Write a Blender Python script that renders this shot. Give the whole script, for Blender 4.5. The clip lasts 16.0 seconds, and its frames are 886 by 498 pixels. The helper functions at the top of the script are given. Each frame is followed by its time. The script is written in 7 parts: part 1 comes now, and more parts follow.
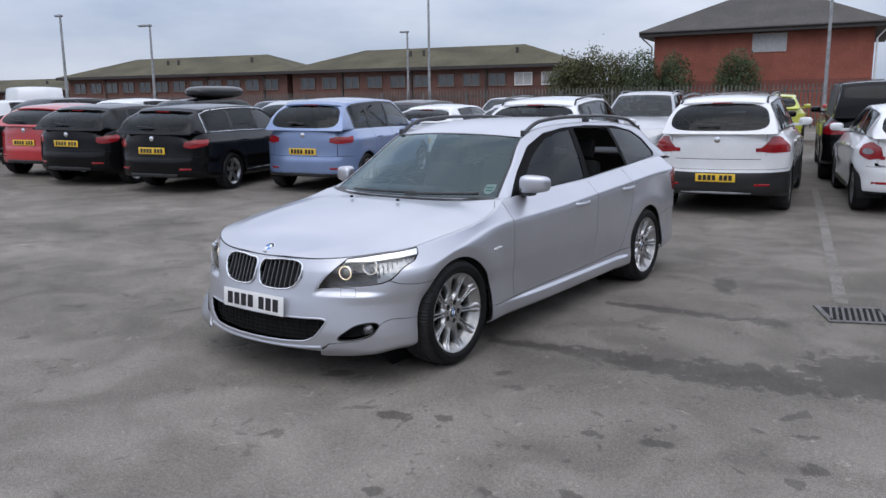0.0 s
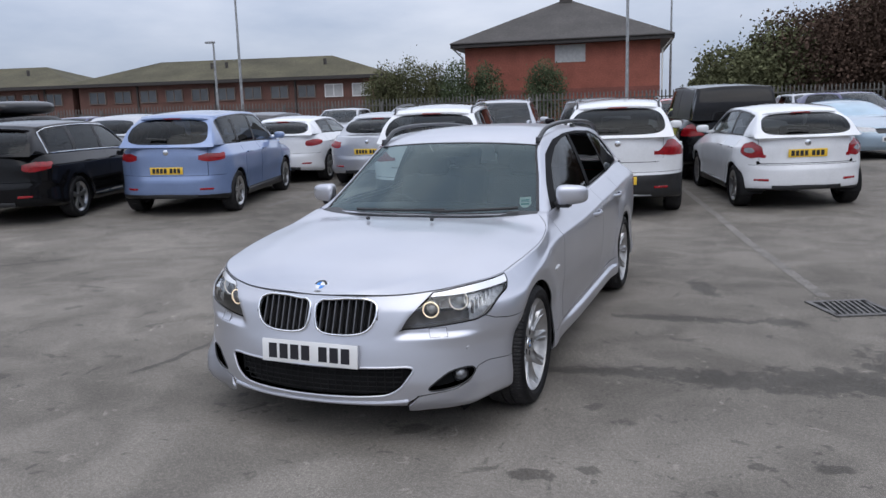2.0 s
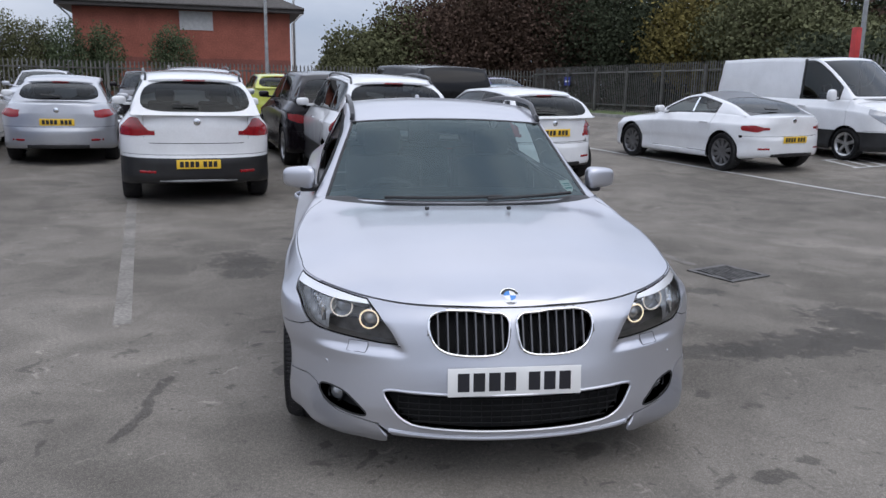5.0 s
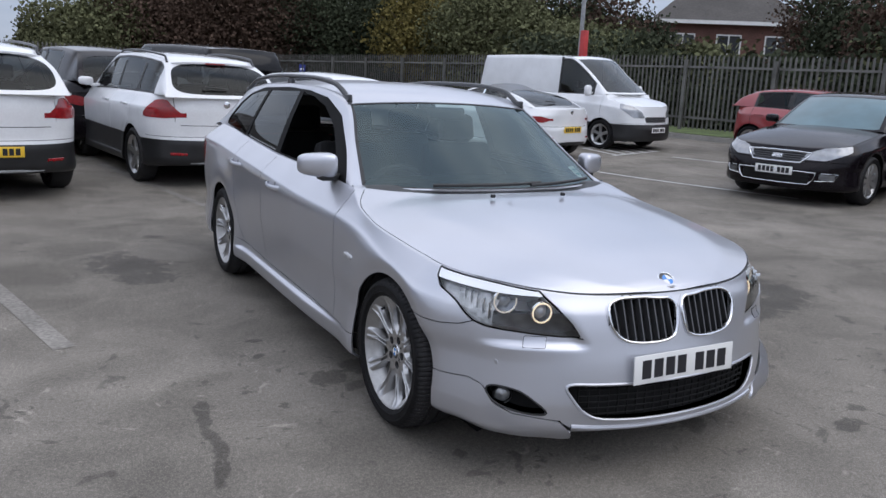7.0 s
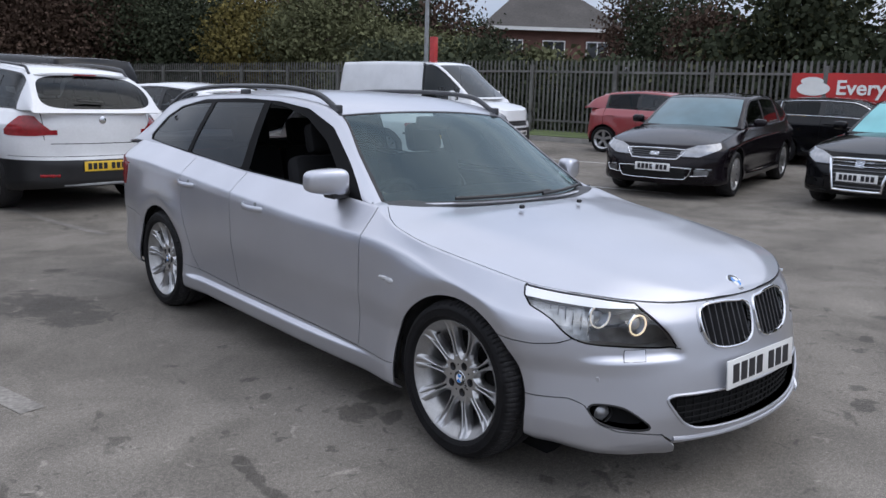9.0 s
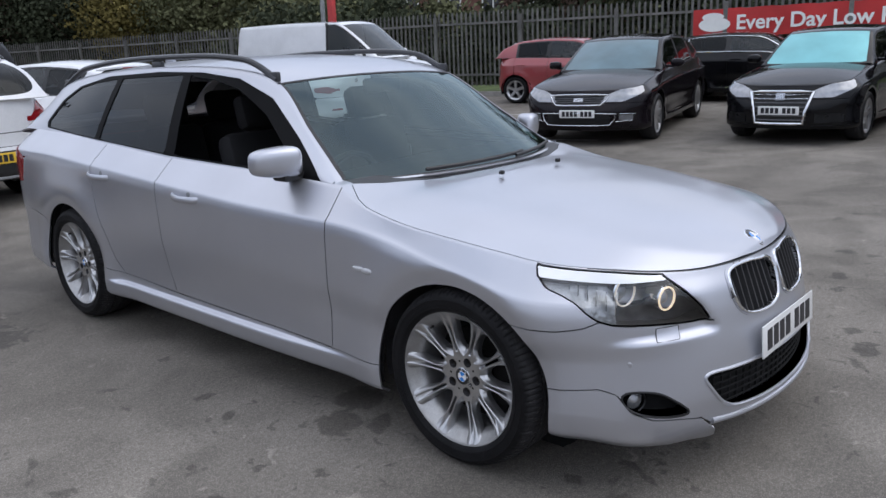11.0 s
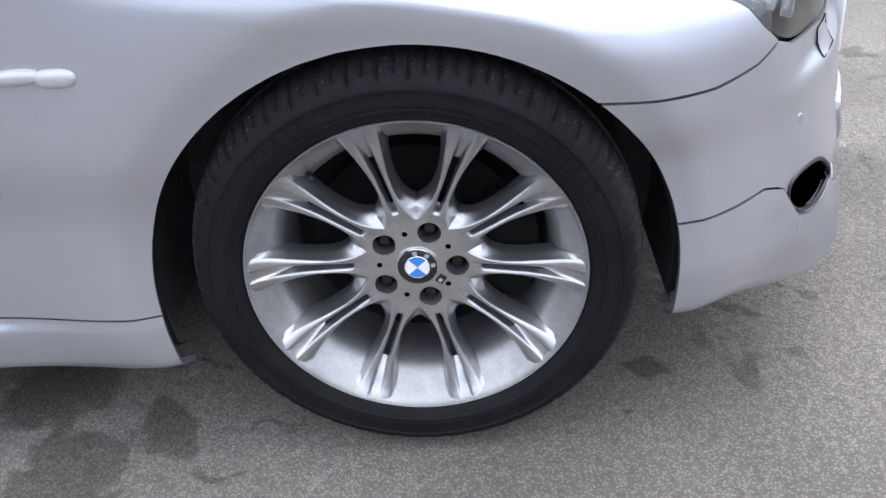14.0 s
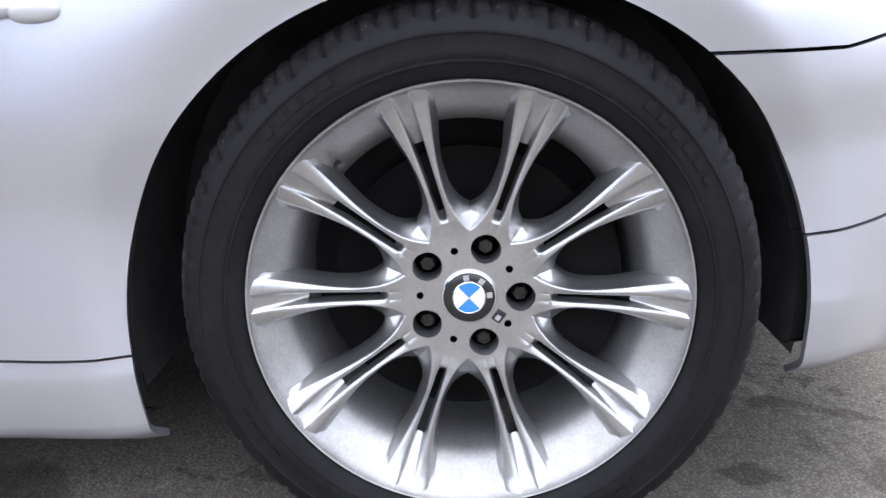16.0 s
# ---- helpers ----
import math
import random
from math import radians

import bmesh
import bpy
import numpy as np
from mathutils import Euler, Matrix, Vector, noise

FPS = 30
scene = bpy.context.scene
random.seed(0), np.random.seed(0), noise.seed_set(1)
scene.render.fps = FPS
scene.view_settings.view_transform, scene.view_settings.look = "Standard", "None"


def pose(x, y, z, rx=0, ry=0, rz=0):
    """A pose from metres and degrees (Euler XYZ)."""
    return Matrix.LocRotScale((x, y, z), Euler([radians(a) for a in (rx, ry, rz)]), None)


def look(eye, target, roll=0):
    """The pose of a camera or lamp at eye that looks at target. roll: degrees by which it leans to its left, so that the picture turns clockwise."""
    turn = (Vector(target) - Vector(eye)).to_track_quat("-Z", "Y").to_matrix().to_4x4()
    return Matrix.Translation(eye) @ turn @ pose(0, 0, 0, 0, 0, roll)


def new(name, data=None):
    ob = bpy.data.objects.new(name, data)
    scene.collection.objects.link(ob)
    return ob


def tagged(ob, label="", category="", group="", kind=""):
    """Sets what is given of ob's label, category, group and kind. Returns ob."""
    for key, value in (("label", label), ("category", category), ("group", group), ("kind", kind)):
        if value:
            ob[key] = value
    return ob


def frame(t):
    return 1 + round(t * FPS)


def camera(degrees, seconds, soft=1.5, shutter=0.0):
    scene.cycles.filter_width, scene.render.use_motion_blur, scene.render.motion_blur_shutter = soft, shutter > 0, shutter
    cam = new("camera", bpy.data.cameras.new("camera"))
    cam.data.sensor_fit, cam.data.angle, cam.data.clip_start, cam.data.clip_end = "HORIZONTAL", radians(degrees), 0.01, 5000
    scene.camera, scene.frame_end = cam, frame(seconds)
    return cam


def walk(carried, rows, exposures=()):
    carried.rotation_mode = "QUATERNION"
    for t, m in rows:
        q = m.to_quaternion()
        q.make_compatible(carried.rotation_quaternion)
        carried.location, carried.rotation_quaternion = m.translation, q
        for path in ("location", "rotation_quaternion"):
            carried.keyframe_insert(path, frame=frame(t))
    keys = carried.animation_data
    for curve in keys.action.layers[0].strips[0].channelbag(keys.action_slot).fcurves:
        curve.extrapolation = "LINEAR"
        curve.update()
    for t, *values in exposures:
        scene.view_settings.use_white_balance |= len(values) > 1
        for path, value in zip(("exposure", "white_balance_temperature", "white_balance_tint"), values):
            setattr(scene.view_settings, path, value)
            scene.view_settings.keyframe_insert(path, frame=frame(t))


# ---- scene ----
cam = camera(59.1, 16.0)
PATH = [
    (0, (3.54, -3.713, 1.541), (2.368, -2.132, 1.186), -0.5),
    (0.5, (3.208, -3.723, 1.547), (2.108, -2.094, 1.177), -0.5),
    (1, (2.805, -3.796, 1.529), (1.912, -2.034, 1.22), -0.0),
    (1.5, (2.382, -3.903, 1.538), (1.648, -2.07, 1.218), -0.3),
    (2, (1.941, -3.89, 1.532), (1.206, -2.061, 1.197), -1.7),
    (2.5, (1.553, -3.901, 1.518), (0.923, -2.028, 1.206), -1.4),
    (3, (1.097, -3.936, 1.539), (0.653, -2.019, 1.18), -0.8),
    (3.5, (0.657, -3.838, 1.528), (0.384, -1.901, 1.111), -0.5),
    (4, (0.219, -3.774, 1.534), (0.12, -1.818, 1.126), -0.1),
    (4.5, (-0.218, -3.693, 1.544), (-0.124, -1.737, 1.137), 0.4),
    (7, (-2.252, -2.862, 1.447), (-1.295, -1.154, 1.039), 2.8),
    (7.5, (-2.547, -2.65, 1.461), (-1.365, -1.092, 1.041), 3.1),
    (8, (-2.722, -2.359, 1.447), (-1.466, -0.854, 1.051), 2.0),
    (10.5, (-2.939, -1.96, 1.404), (-1.537, -0.596, 0.989), 0.2),
    (11, (-2.788, -1.649, 1.409), (-1.337, -0.357, 0.933), -2.3),
    (11.5, (-2.671, -1.36, 1.361), (-1.103, -0.23, 0.847), -0.5),
    (12, (-2.529, -0.98, 1.306), (-0.829, -0.155, 0.654), -3.5),
    (12.5, (-2.347, -0.683, 1.236), (-0.58, -0.047, 0.55), -4.4),
    (13, (-2.149, -0.413, 1.16), (-0.402, 0.003, 0.282), -4.1),
    (13.5, (-1.976, -0.223, 1.073), (-0.258, -0.018, 0.07), -4.4),
    (14, (-1.788, -0.098, 0.953), (-0.109, 0.017, -0.127), -5.2),
    (14.5, (-1.685, -0.016, 0.672), (0.170, 0.038, -0.073), -4.8),
    (15, (-1.653, 0.005, 0.628), (0.244, 0.084, -0.001), -5.6),
    (15.5, (-1.679, 0.000, 0.622), (0.232, 0.085, 0.037), -4.9),
    (16, (-1.680, 0.001, 0.624), (0.238, 0.070, 0.064), -3.7),
]
walk(cam, [(t, look(eye, target, roll)) for t, eye, target, roll in PATH],
     exposures=[(0, 0.09, 6520, 10), (2.5, 0.05, 6540, 10), (10.5, 0.08, 6540, 10), (11.5, 0.0, 6480, 10), (12.5, 0.02, 6450, 10), (13.0, 0.24, 6480, 10), (13.5, 0.6, 6450, 10), (14.0, 1.11, 6490, 11), (14.5, 1.42, 6660, 11.5), (15.0, 1.58, 6760, 11.5), (16, 1.66, 6720, 11)])

# ---- sky and light: overcast day ----
SUN_DIR = Vector((0.35, -0.55, 1.0)).normalized()
world = bpy.data.worlds.new("overcast_sky")
scene.world = world
world.use_nodes = True
wn, wl = world.node_tree.nodes, world.node_tree.links
wn.clear()
w_out, w_bg, w_sky = wn.new("ShaderNodeOutputWorld"), wn.new("ShaderNodeBackground"), wn.new("ShaderNodeTexSky")
w_sky.sky_type, w_sky.sun_disc = "NISHITA", False
w_sky.sun_elevation, w_sky.sun_rotation = math.asin(SUN_DIR.z), math.atan2(SUN_DIR.x, SUN_DIR.y)
w_co, w_map = wn.new("ShaderNodeTexCoord"), wn.new("ShaderNodeMapping")
w_map.inputs["Scale"].default_value = (1.0, 1.0, 3.2)
w_n1 = wn.new("ShaderNodeTexNoise")
w_n1.inputs["Scale"].default_value, w_n1.inputs["Detail"].default_value, w_n1.inputs["Roughness"].default_value = 2.2, 7, 0.55
w_ramp = wn.new("ShaderNodeValToRGB")
w_ramp.color_ramp.elements[0].position, w_ramp.color_ramp.elements[0].color = 0.33, (3.55, 4.25, 5.75, 1)
w_ramp.color_ramp.elements[1].position, w_ramp.color_ramp.elements[1].color = 0.68, (6.4, 6.9, 8.15, 1)
w_mix = wn.new("ShaderNodeMixRGB")
w_mix.inputs[0].default_value = 0.9
wl.new(w_co.outputs["Generated"], w_map.inputs["Vector"])
wl.new(w_map.outputs["Vector"], w_n1.inputs["Vector"])
wl.new(w_n1.outputs["Fac"], w_ramp.inputs[0])
wl.new(w_sky.outputs[0], w_mix.inputs[1])
wl.new(w_ramp.outputs[0], w_mix.inputs[2])
# an overcast sky is more than twice as bright overhead as at the horizon
w_sep, w_up, w_mul = wn.new("ShaderNodeSeparateXYZ"), wn.new("ShaderNodeValToRGB"), wn.new("ShaderNodeVectorMath")
w_up.color_ramp.elements[0].position, w_up.color_ramp.elements[0].color = 0.06, (1.0, 1.0, 1.0, 1)
w_up.color_ramp.elements[1].position, w_up.color_ramp.elements[1].color = 0.9, (2.34, 2.24, 2.10, 1)
w_up.color_ramp.elements.new(0.42).color = (1.96, 1.88, 1.80, 1)
w_mul.operation = "MULTIPLY"
wl.new(w_co.outputs["Generated"], w_sep.inputs[0])
wl.new(w_sep.outputs["Z"], w_up.inputs[0])
wl.new(w_mix.outputs[0], w_mul.inputs[0])
wl.new(w_up.outputs[0], w_mul.inputs[1])
wl.new(w_mul.outputs[0], w_bg.inputs["Color"])
w_bg.inputs["Strength"].default_value = 0.1
wl.new(w_bg.outputs[0], w_out.inputs[0])
sun = new("sun", bpy.data.lights.new("sun", "SUN"))
sun.data.energy, sun.data.angle, sun.data.color = 0.8, radians(60), (1.0, 0.97, 0.93)
sun.matrix_world = look(SUN_DIR * 50, (0, 0, 0))

# ---- materials ----
def mat(name, col, rough=0.5, metal=0.0, coat=0.0, var=0.12, scale=6.0, grain=0.0, gscale=120.0, bump=0.0, bscale=150.0, ior=1.5, spec=0.5, emit=None, per_piece=0.0, per_leaf=0.0):
    """A surface with stains at one scale and grain at another."""
    m = bpy.data.materials.new(name)
    m.use_nodes = True
    n, l = m.node_tree.nodes, m.node_tree.links
    b = n["Principled BSDF"]
    b.inputs["Roughness"].default_value, b.inputs["Metallic"].default_value = rough, metal
    b.inputs["Coat Weight"].default_value, b.inputs["Coat Roughness"].default_value = coat, 0.04
    b.inputs["IOR"].default_value, b.inputs["Specular IOR Level"].default_value = ior, spec
    co = n.new("ShaderNodeTexCoord")
    t1 = n.new("ShaderNodeTexNoise")
    t1.inputs["Scale"].default_value, t1.inputs["Detail"].default_value = scale, 6
    l.new(co.outputs["Object"], t1.inputs["Vector"])
    ramp = n.new("ShaderNodeValToRGB")
    lo, hi = [max(0, c * (1 - var)) for c in col], [min(1, c * (1 + var)) for c in col]
    ramp.color_ramp.elements[0].position, ramp.color_ramp.elements[0].color = 0.3, (*lo, 1)
    ramp.color_ramp.elements[1].position, ramp.color_ramp.elements[1].color = 0.7, (*hi, 1)
    l.new(t1.outputs["Fac"], ramp.inputs[0])
    last = ramp.outputs[0]
    if grain:
        t2 = n.new("ShaderNodeTexNoise")
        t2.inputs["Scale"].default_value, t2.inputs["Detail"].default_value = gscale, 3
        l.new(co.outputs["Object"], t2.inputs["Vector"])
        r2 = n.new("ShaderNodeMapRange")
        r2.inputs[1].default_value, r2.inputs[2].default_value = 0.3, 0.7
        r2.inputs[3].default_value, r2.inputs[4].default_value = 1 - grain, 1 + grain
        l.new(t2.outputs["Fac"], r2.inputs[0])
        mx = n.new("ShaderNodeVectorMath")
        mx.operation = "SCALE"
        l.new(last, mx.inputs[0]), l.new(r2.outputs[0], mx.inputs["Scale"])
        last = mx.outputs[0]
    if per_leaf:
        ge = n.new("ShaderNodeNewGeometry")
        r5 = n.new("ShaderNodeMapRange")
        r5.inputs[3].default_value, r5.inputs[4].default_value = 1 - per_leaf, 1 + per_leaf
        l.new(ge.outputs["Random Per Island"], r5.inputs[0])
        m5 = n.new("ShaderNodeVectorMath")
        m5.operation = "SCALE"
        l.new(last, m5.inputs[0]), l.new(r5.outputs[0], m5.inputs["Scale"])
        last = m5.outputs[0]
    if per_piece:
        oi = n.new("ShaderNodeObjectInfo")
        r3 = n.new("ShaderNodeMapRange")
        r3.inputs[3].default_value, r3.inputs[4].default_value = 1 - per_piece, 1 + per_piece
        l.new(oi.outputs["Random"], r3.inputs[0])
        m3 = n.new("ShaderNodeVectorMath")
        m3.operation = "SCALE"
        l.new(last, m3.inputs[0]), l.new(r3.outputs[0], m3.inputs["Scale"])
        last = m3.outputs[0]
    l.new(last, b.inputs["Base Color"])
    if bump:
        t4 = n.new("ShaderNodeTexNoise")
        t4.inputs["Scale"].default_value, t4.inputs["Detail"].default_value = bscale, 4
        l.new(co.outputs["Object"], t4.inputs["Vector"])
        bp = n.new("ShaderNodeBump")
        bp.inputs["Strength"].default_value, bp.inputs["Distance"].default_value = bump, 0.01
        l.new(t4.outputs["Fac"], bp.inputs["Height"])
        l.new(bp.outputs[0], b.inputs["Normal"])
    if emit:
        b.inputs["Emission Color"].default_value, b.inputs["Emission Strength"].default_value = (*emit[:3], 1), emit[3]
    return m


def glass(name, tint, sheen=(0.88, 0.91, 0.92), extra=0.0, ior=1.5):
    """Thin pane: a tinted clear sheet with a mirror gloss that grows at grazing angles."""
    m = bpy.data.materials.new(name)
    m.use_nodes = True
    n, l = m.node_tree.nodes, m.node_tree.links
    n.remove(n["Principled BSDF"])
    out = n["Material Output"]
    tr, gl, fr, mx = n.new("ShaderNodeBsdfTransparent"), n.new("ShaderNodeBsdfGlossy"), n.new("ShaderNodeFresnel"), n.new("ShaderNodeMixShader")
    tr.inputs[0].default_value = (*tint, 1)
    gl.inputs["Roughness"].default_value = 0.02
    gl.inputs["Color"].default_value = (*sheen, 1)
    fr.inputs[0].default_value = ior
    ad = n.new("ShaderNodeMath")
    ad.operation, ad.inputs[1].default_value, ad.use_clamp = "ADD", extra, True
    l.new(fr.outputs[0], ad.inputs[0])
    l.new(ad.outputs[0], mx.inputs[0])
    l.new(tr.outputs[0], mx.inputs[1]), l.new(gl.outputs[0], mx.inputs[2])
    l.new(mx.outputs[0], out.inputs[0])
    return m


def paint(name, col, metal=0.0, rough=0.3, dirt=0.06):
    return mat(name, col, rough, metal, coat=1.0 if max(col) > 0.1 else 0.05, spec=0.5 if max(col) > 0.1 else 0.24, var=dirt, scale=3.0, grain=0.03, gscale=40)


M_SILVER = mat("silver_paint", (0.52, 0.53, 0.575), 0.34, 0.80, coat=0.6, var=0.04, scale=2.5, grain=0.05, gscale=900)
M_BLACK_TRIM = mat("black_trim", (0.012, 0.012, 0.013), 0.42, var=0.3, bump=0.05, bscale=600)
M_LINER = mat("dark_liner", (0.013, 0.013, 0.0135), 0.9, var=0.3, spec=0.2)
M_ARCH = mat("arch_liner", (0.042, 0.041, 0.044), 0.75, var=0.5, scale=14, bump=0.3, bscale=60)
M_TYRE = mat("tyre_rubber", (0.0062, 0.0060, 0.0068), 0.62, spec=0.20, var=0.35, scale=14, grain=0.25, gscale=90, bump=0.12, bscale=240)
def grit(m):
    """Pale grit caught in the tread's shoulder."""
    n, l = m.node_tree.nodes, m.node_tree.links
    b = n["Principled BSDF"]
    co, sep, comb, ln, t, r1, r2, mu, mx = (n.new(k) for k in ("ShaderNodeTexCoord", "ShaderNodeSeparateXYZ", "ShaderNodeCombineXYZ", "ShaderNodeVectorMath", "ShaderNodeTexNoise", "ShaderNodeMapRange", "ShaderNodeMapRange", "ShaderNodeMath", "ShaderNodeMixRGB"))
    l.new(co.outputs["Object"], sep.inputs[0])
    l.new(sep.outputs["Y"], comb.inputs["Y"]), l.new(sep.outputs["Z"], comb.inputs["Z"])
    ln.operation = "LENGTH"
    l.new(comb.outputs[0], ln.inputs[0])
    t.inputs["Scale"].default_value, t.inputs["Detail"].default_value = 330, 3
    l.new(co.outputs["Object"], t.inputs["Vector"])
    r1.inputs[1].default_value, r1.inputs[2].default_value = 0.303, 0.314
    l.new(ln.outputs["Value"], r1.inputs[0])
    r2.inputs[1].default_value, r2.inputs[2].default_value = 0.63, 0.70
    l.new(t.outputs["Fac"], r2.inputs[0])
    mu.operation = "MULTIPLY"
    l.new(r1.outputs[0], mu.inputs[0]), l.new(r2.outputs[0], mu.inputs[1])
    l.new(mu.outputs[0], mx.inputs[0])
    dust, half = n.new("ShaderNodeMixRGB"), n.new("ShaderNodeMath")
    half.operation, half.inputs[1].default_value = "MULTIPLY", 0.75
    l.new(r1.outputs[0], half.inputs[0])
    l.new(half.outputs[0], dust.inputs[0])
    l.new(b.inputs["Base Color"].links[0].from_socket, dust.inputs[1])
    dust.inputs[2].default_value = (0.030, 0.029, 0.031, 1)
    l.new(dust.outputs[0], mx.inputs[1])
    mx.inputs[2].default_value = (0.26, 0.25, 0.23, 1)
    l.new(mx.outputs[0], b.inputs["Base Color"])


grit(M_TYRE)
M_ALLOY = mat("silver_alloy", (0.48, 0.48, 0.485), 0.29, 0.92, coat=0.3, var=0.10, scale=18, grain=0.06, gscale=260)
M_RIM = mat("dusty_alloy_rim", (0.39, 0.385, 0.38), 0.42, 0.8, coat=0.1, var=0.14, scale=22, grain=0.10, gscale=300)
# Iron far darker than its own tone: the wheel's inner shade is in the colour.
M_BRAKE = mat("shaded_brake_iron", (0.0045, 0.0042, 0.004), 0.85, spec=0.15, var=0.5, scale=20)
M_BOLT = mat("rusty_bolt", (0.030, 0.024, 0.021), 0.6, 0.4, var=0.4, scale=60)
M_SLAT_LIGHT = mat("pale_marking", (0.45, 0.45, 0.46), 0.35, 0.3, var=0.1)
M_CHROME = mat("chrome", (0.80, 0.81, 0.83), 0.09, 1.0, var=0.03)
M_STEEL = mat("zinc_steel", (0.30, 0.31, 0.32), 0.55, 0.5, var=0.25, scale=4, grain=0.12, gscale=60)
M_SATIN = mat("satin_rail", (0.045, 0.046, 0.05), 0.32, 0.3, var=0.15)
M_GLOSS_BLACK = mat("gloss_black_pillar", (0.004, 0.004, 0.0045), 0.5, spec=0.06, var=0.2)
M_SCREEN = glass("windscreen_glass", (0.34, 0.43, 0.42), (0.74, 0.90, 0.92), extra=0.045)
M_TINT = glass("tinted_glass", (0.12, 0.13, 0.14), ior=1.36)
M_PANE = glass("car_glass", (0.28, 0.31, 0.31), extra=0.01)
M_GREY_ALLOY = mat("grey_alloy", (0.16, 0.16, 0.165), 0.4, 0.7, var=0.2)
M_LENS = glass("lamp_lens", (0.90, 0.92, 0.94), extra=0.02)
M_SHADE = mat("sun_shade_film", (0.20, 0.50, 0.52), 0.35, 0.3, var=0.10, scale=3)
# Opaque windscreens with the sky's reflection painted in as blue, one pale, one dark.
M_SKY_SCREEN = mat("sky_reflection_screen", (0.26, 0.40, 0.50), 0.3, 0.2, coat=1.0, var=0.12, scale=3)
M_SKY_SCREEN_DARK = mat("dark_sky_reflection_screen", (0.085, 0.15, 0.175), 0.35, 0.1, coat=0.4, var=0.25, scale=2)
M_WHITE_PLATE = mat("white_plate", (0.75, 0.75, 0.74), 0.35, coat=0.4, var=0.05)
M_YELLOW_PLATE = mat("yellow_plate", (0.78, 0.50, 0.04), 0.35, coat=0.4, var=0.05)
M_INK = mat("plate_ink", (0.015, 0.015, 0.02), 0.4, var=0.1)
M_RED_LENS = mat("red_lamp_lens", (0.25, 0.007, 0.011), 0.16, coat=0.3, var=0.25, scale=30)
M_CLEAR_LENS = mat("clear_lamp", (0.30, 0.31, 0.33), 0.14, 0.5, coat=1.0, var=0.22, scale=12)
M_BROW = mat("bright_eyebrow", (0.86, 0.87, 0.89), 0.22, 0.35, coat=1.0, var=0.04)
M_REFLECTOR = mat("lamp_reflector", (0.46, 0.455, 0.45), 0.28, 0.85, var=0.35, scale=38, bump=0.35, bscale=70)
M_LAMP_BODY = mat("lamp_housing", (0.15, 0.140, 0.135), 0.30, 0.5, var=0.3, scale=20)
M_FOG_LENS = mat("dark_fog_lens", (0.34, 0.345, 0.355), 0.12, 0.5, coat=1.0, var=0.3, scale=40)
M_SLAT = mat("grille_slat_grey", (0.11, 0.11, 0.115), 0.3, 0.7, var=0.1)
M_GLOW = mat("lit_ring", (1.0, 0.8, 0.55), 0.3, emit=(1.0, 0.78, 0.56, 0.72))
M_GLOW_DIM = mat("dim_ring", (0.8, 0.75, 0.68), 0.3, emit=(1.0, 0.86, 0.70, 0.25))
M_SEAT = mat("dark_seat_leather", (0.010, 0.010, 0.011), 0.75, spec=0.2, var=0.3, bump=0.1)
M_DASH = mat("dashboard_plastic", (0.03, 0.03, 0.033), 0.6, var=0.2, bump=0.1)
M_HEADLINER = mat("grey_headlining", (0.12, 0.12, 0.12), 0.9, var=0.1)
M_BLUE = mat("badge_blue", (0.03, 0.22, 0.62), 0.2, coat=1.0, var=0.05)
M_WHITE = mat("badge_white", (0.8, 0.8, 0.8), 0.2, coat=1.0, var=0.05)
M_BADGE_BLACK = mat("badge_black", (0.012, 0.012, 0.013), 0.3, coat=0.3, var=0.1)
M_STICKER = mat("permit_sticker", (0.80, 0.88, 0.86), 0.5, var=0.08)
M_STICKER_INK = mat("sticker_ink", (0.03, 0.28, 0.28), 0.5, var=0.1)

# ---- small tools ----
def pch(tab):
    """Monotone smooth curve through (position, value) pairs."""
    X, Y = np.array([a for a, _ in tab], float), np.array([b for _, b in tab], float)
    h = np.diff(X)
    d = np.diff(Y) / h
    m = np.zeros(len(X))
    m[0], m[-1] = d[0], d[-1]
    for i in range(1, len(X) - 1):
        if d[i - 1] * d[i] > 0:
            m[i] = 2 * d[i - 1] * d[i] / (d[i - 1] + d[i])

    def f(x):
        x = np.clip(np.asarray(x, float), X[0], X[-1])
        i = np.clip(np.searchsorted(X, x) - 1, 0, len(h) - 1)
        t = (x - X[i]) / h[i]
        return (Y[i] * (1 + 2 * t) * (1 - t) ** 2 + m[i] * h[i] * t * (1 - t) ** 2
                + Y[i + 1] * t * t * (3 - 2 * t) + m[i + 1] * h[i] * t * t * (t - 1))
    return f


def catmull(pts, t):
    """Smooth curve through points, at t in steps of one per point."""
    pts = np.array(pts, float)
    p = np.vstack([2 * pts[0] - pts[1], pts, 2 * pts[-1] - pts[-2]])
    i = int(min(max(math.floor(t), 0), len(pts) - 2))
    s = t - i
    a, b, c, d = p[i:i + 4]
    return 0.5 * (2 * b + (c - a) * s + (2 * a - 5 * b + 4 * c - d) * s * s + (3 * b - a - 3 * c + d) * s ** 3)


def smooth(a, b, x):
    t = np.clip((np.asarray(x, float) - a) / (b - a), 0, 1)
    return t * t * (3 - 2 * t)


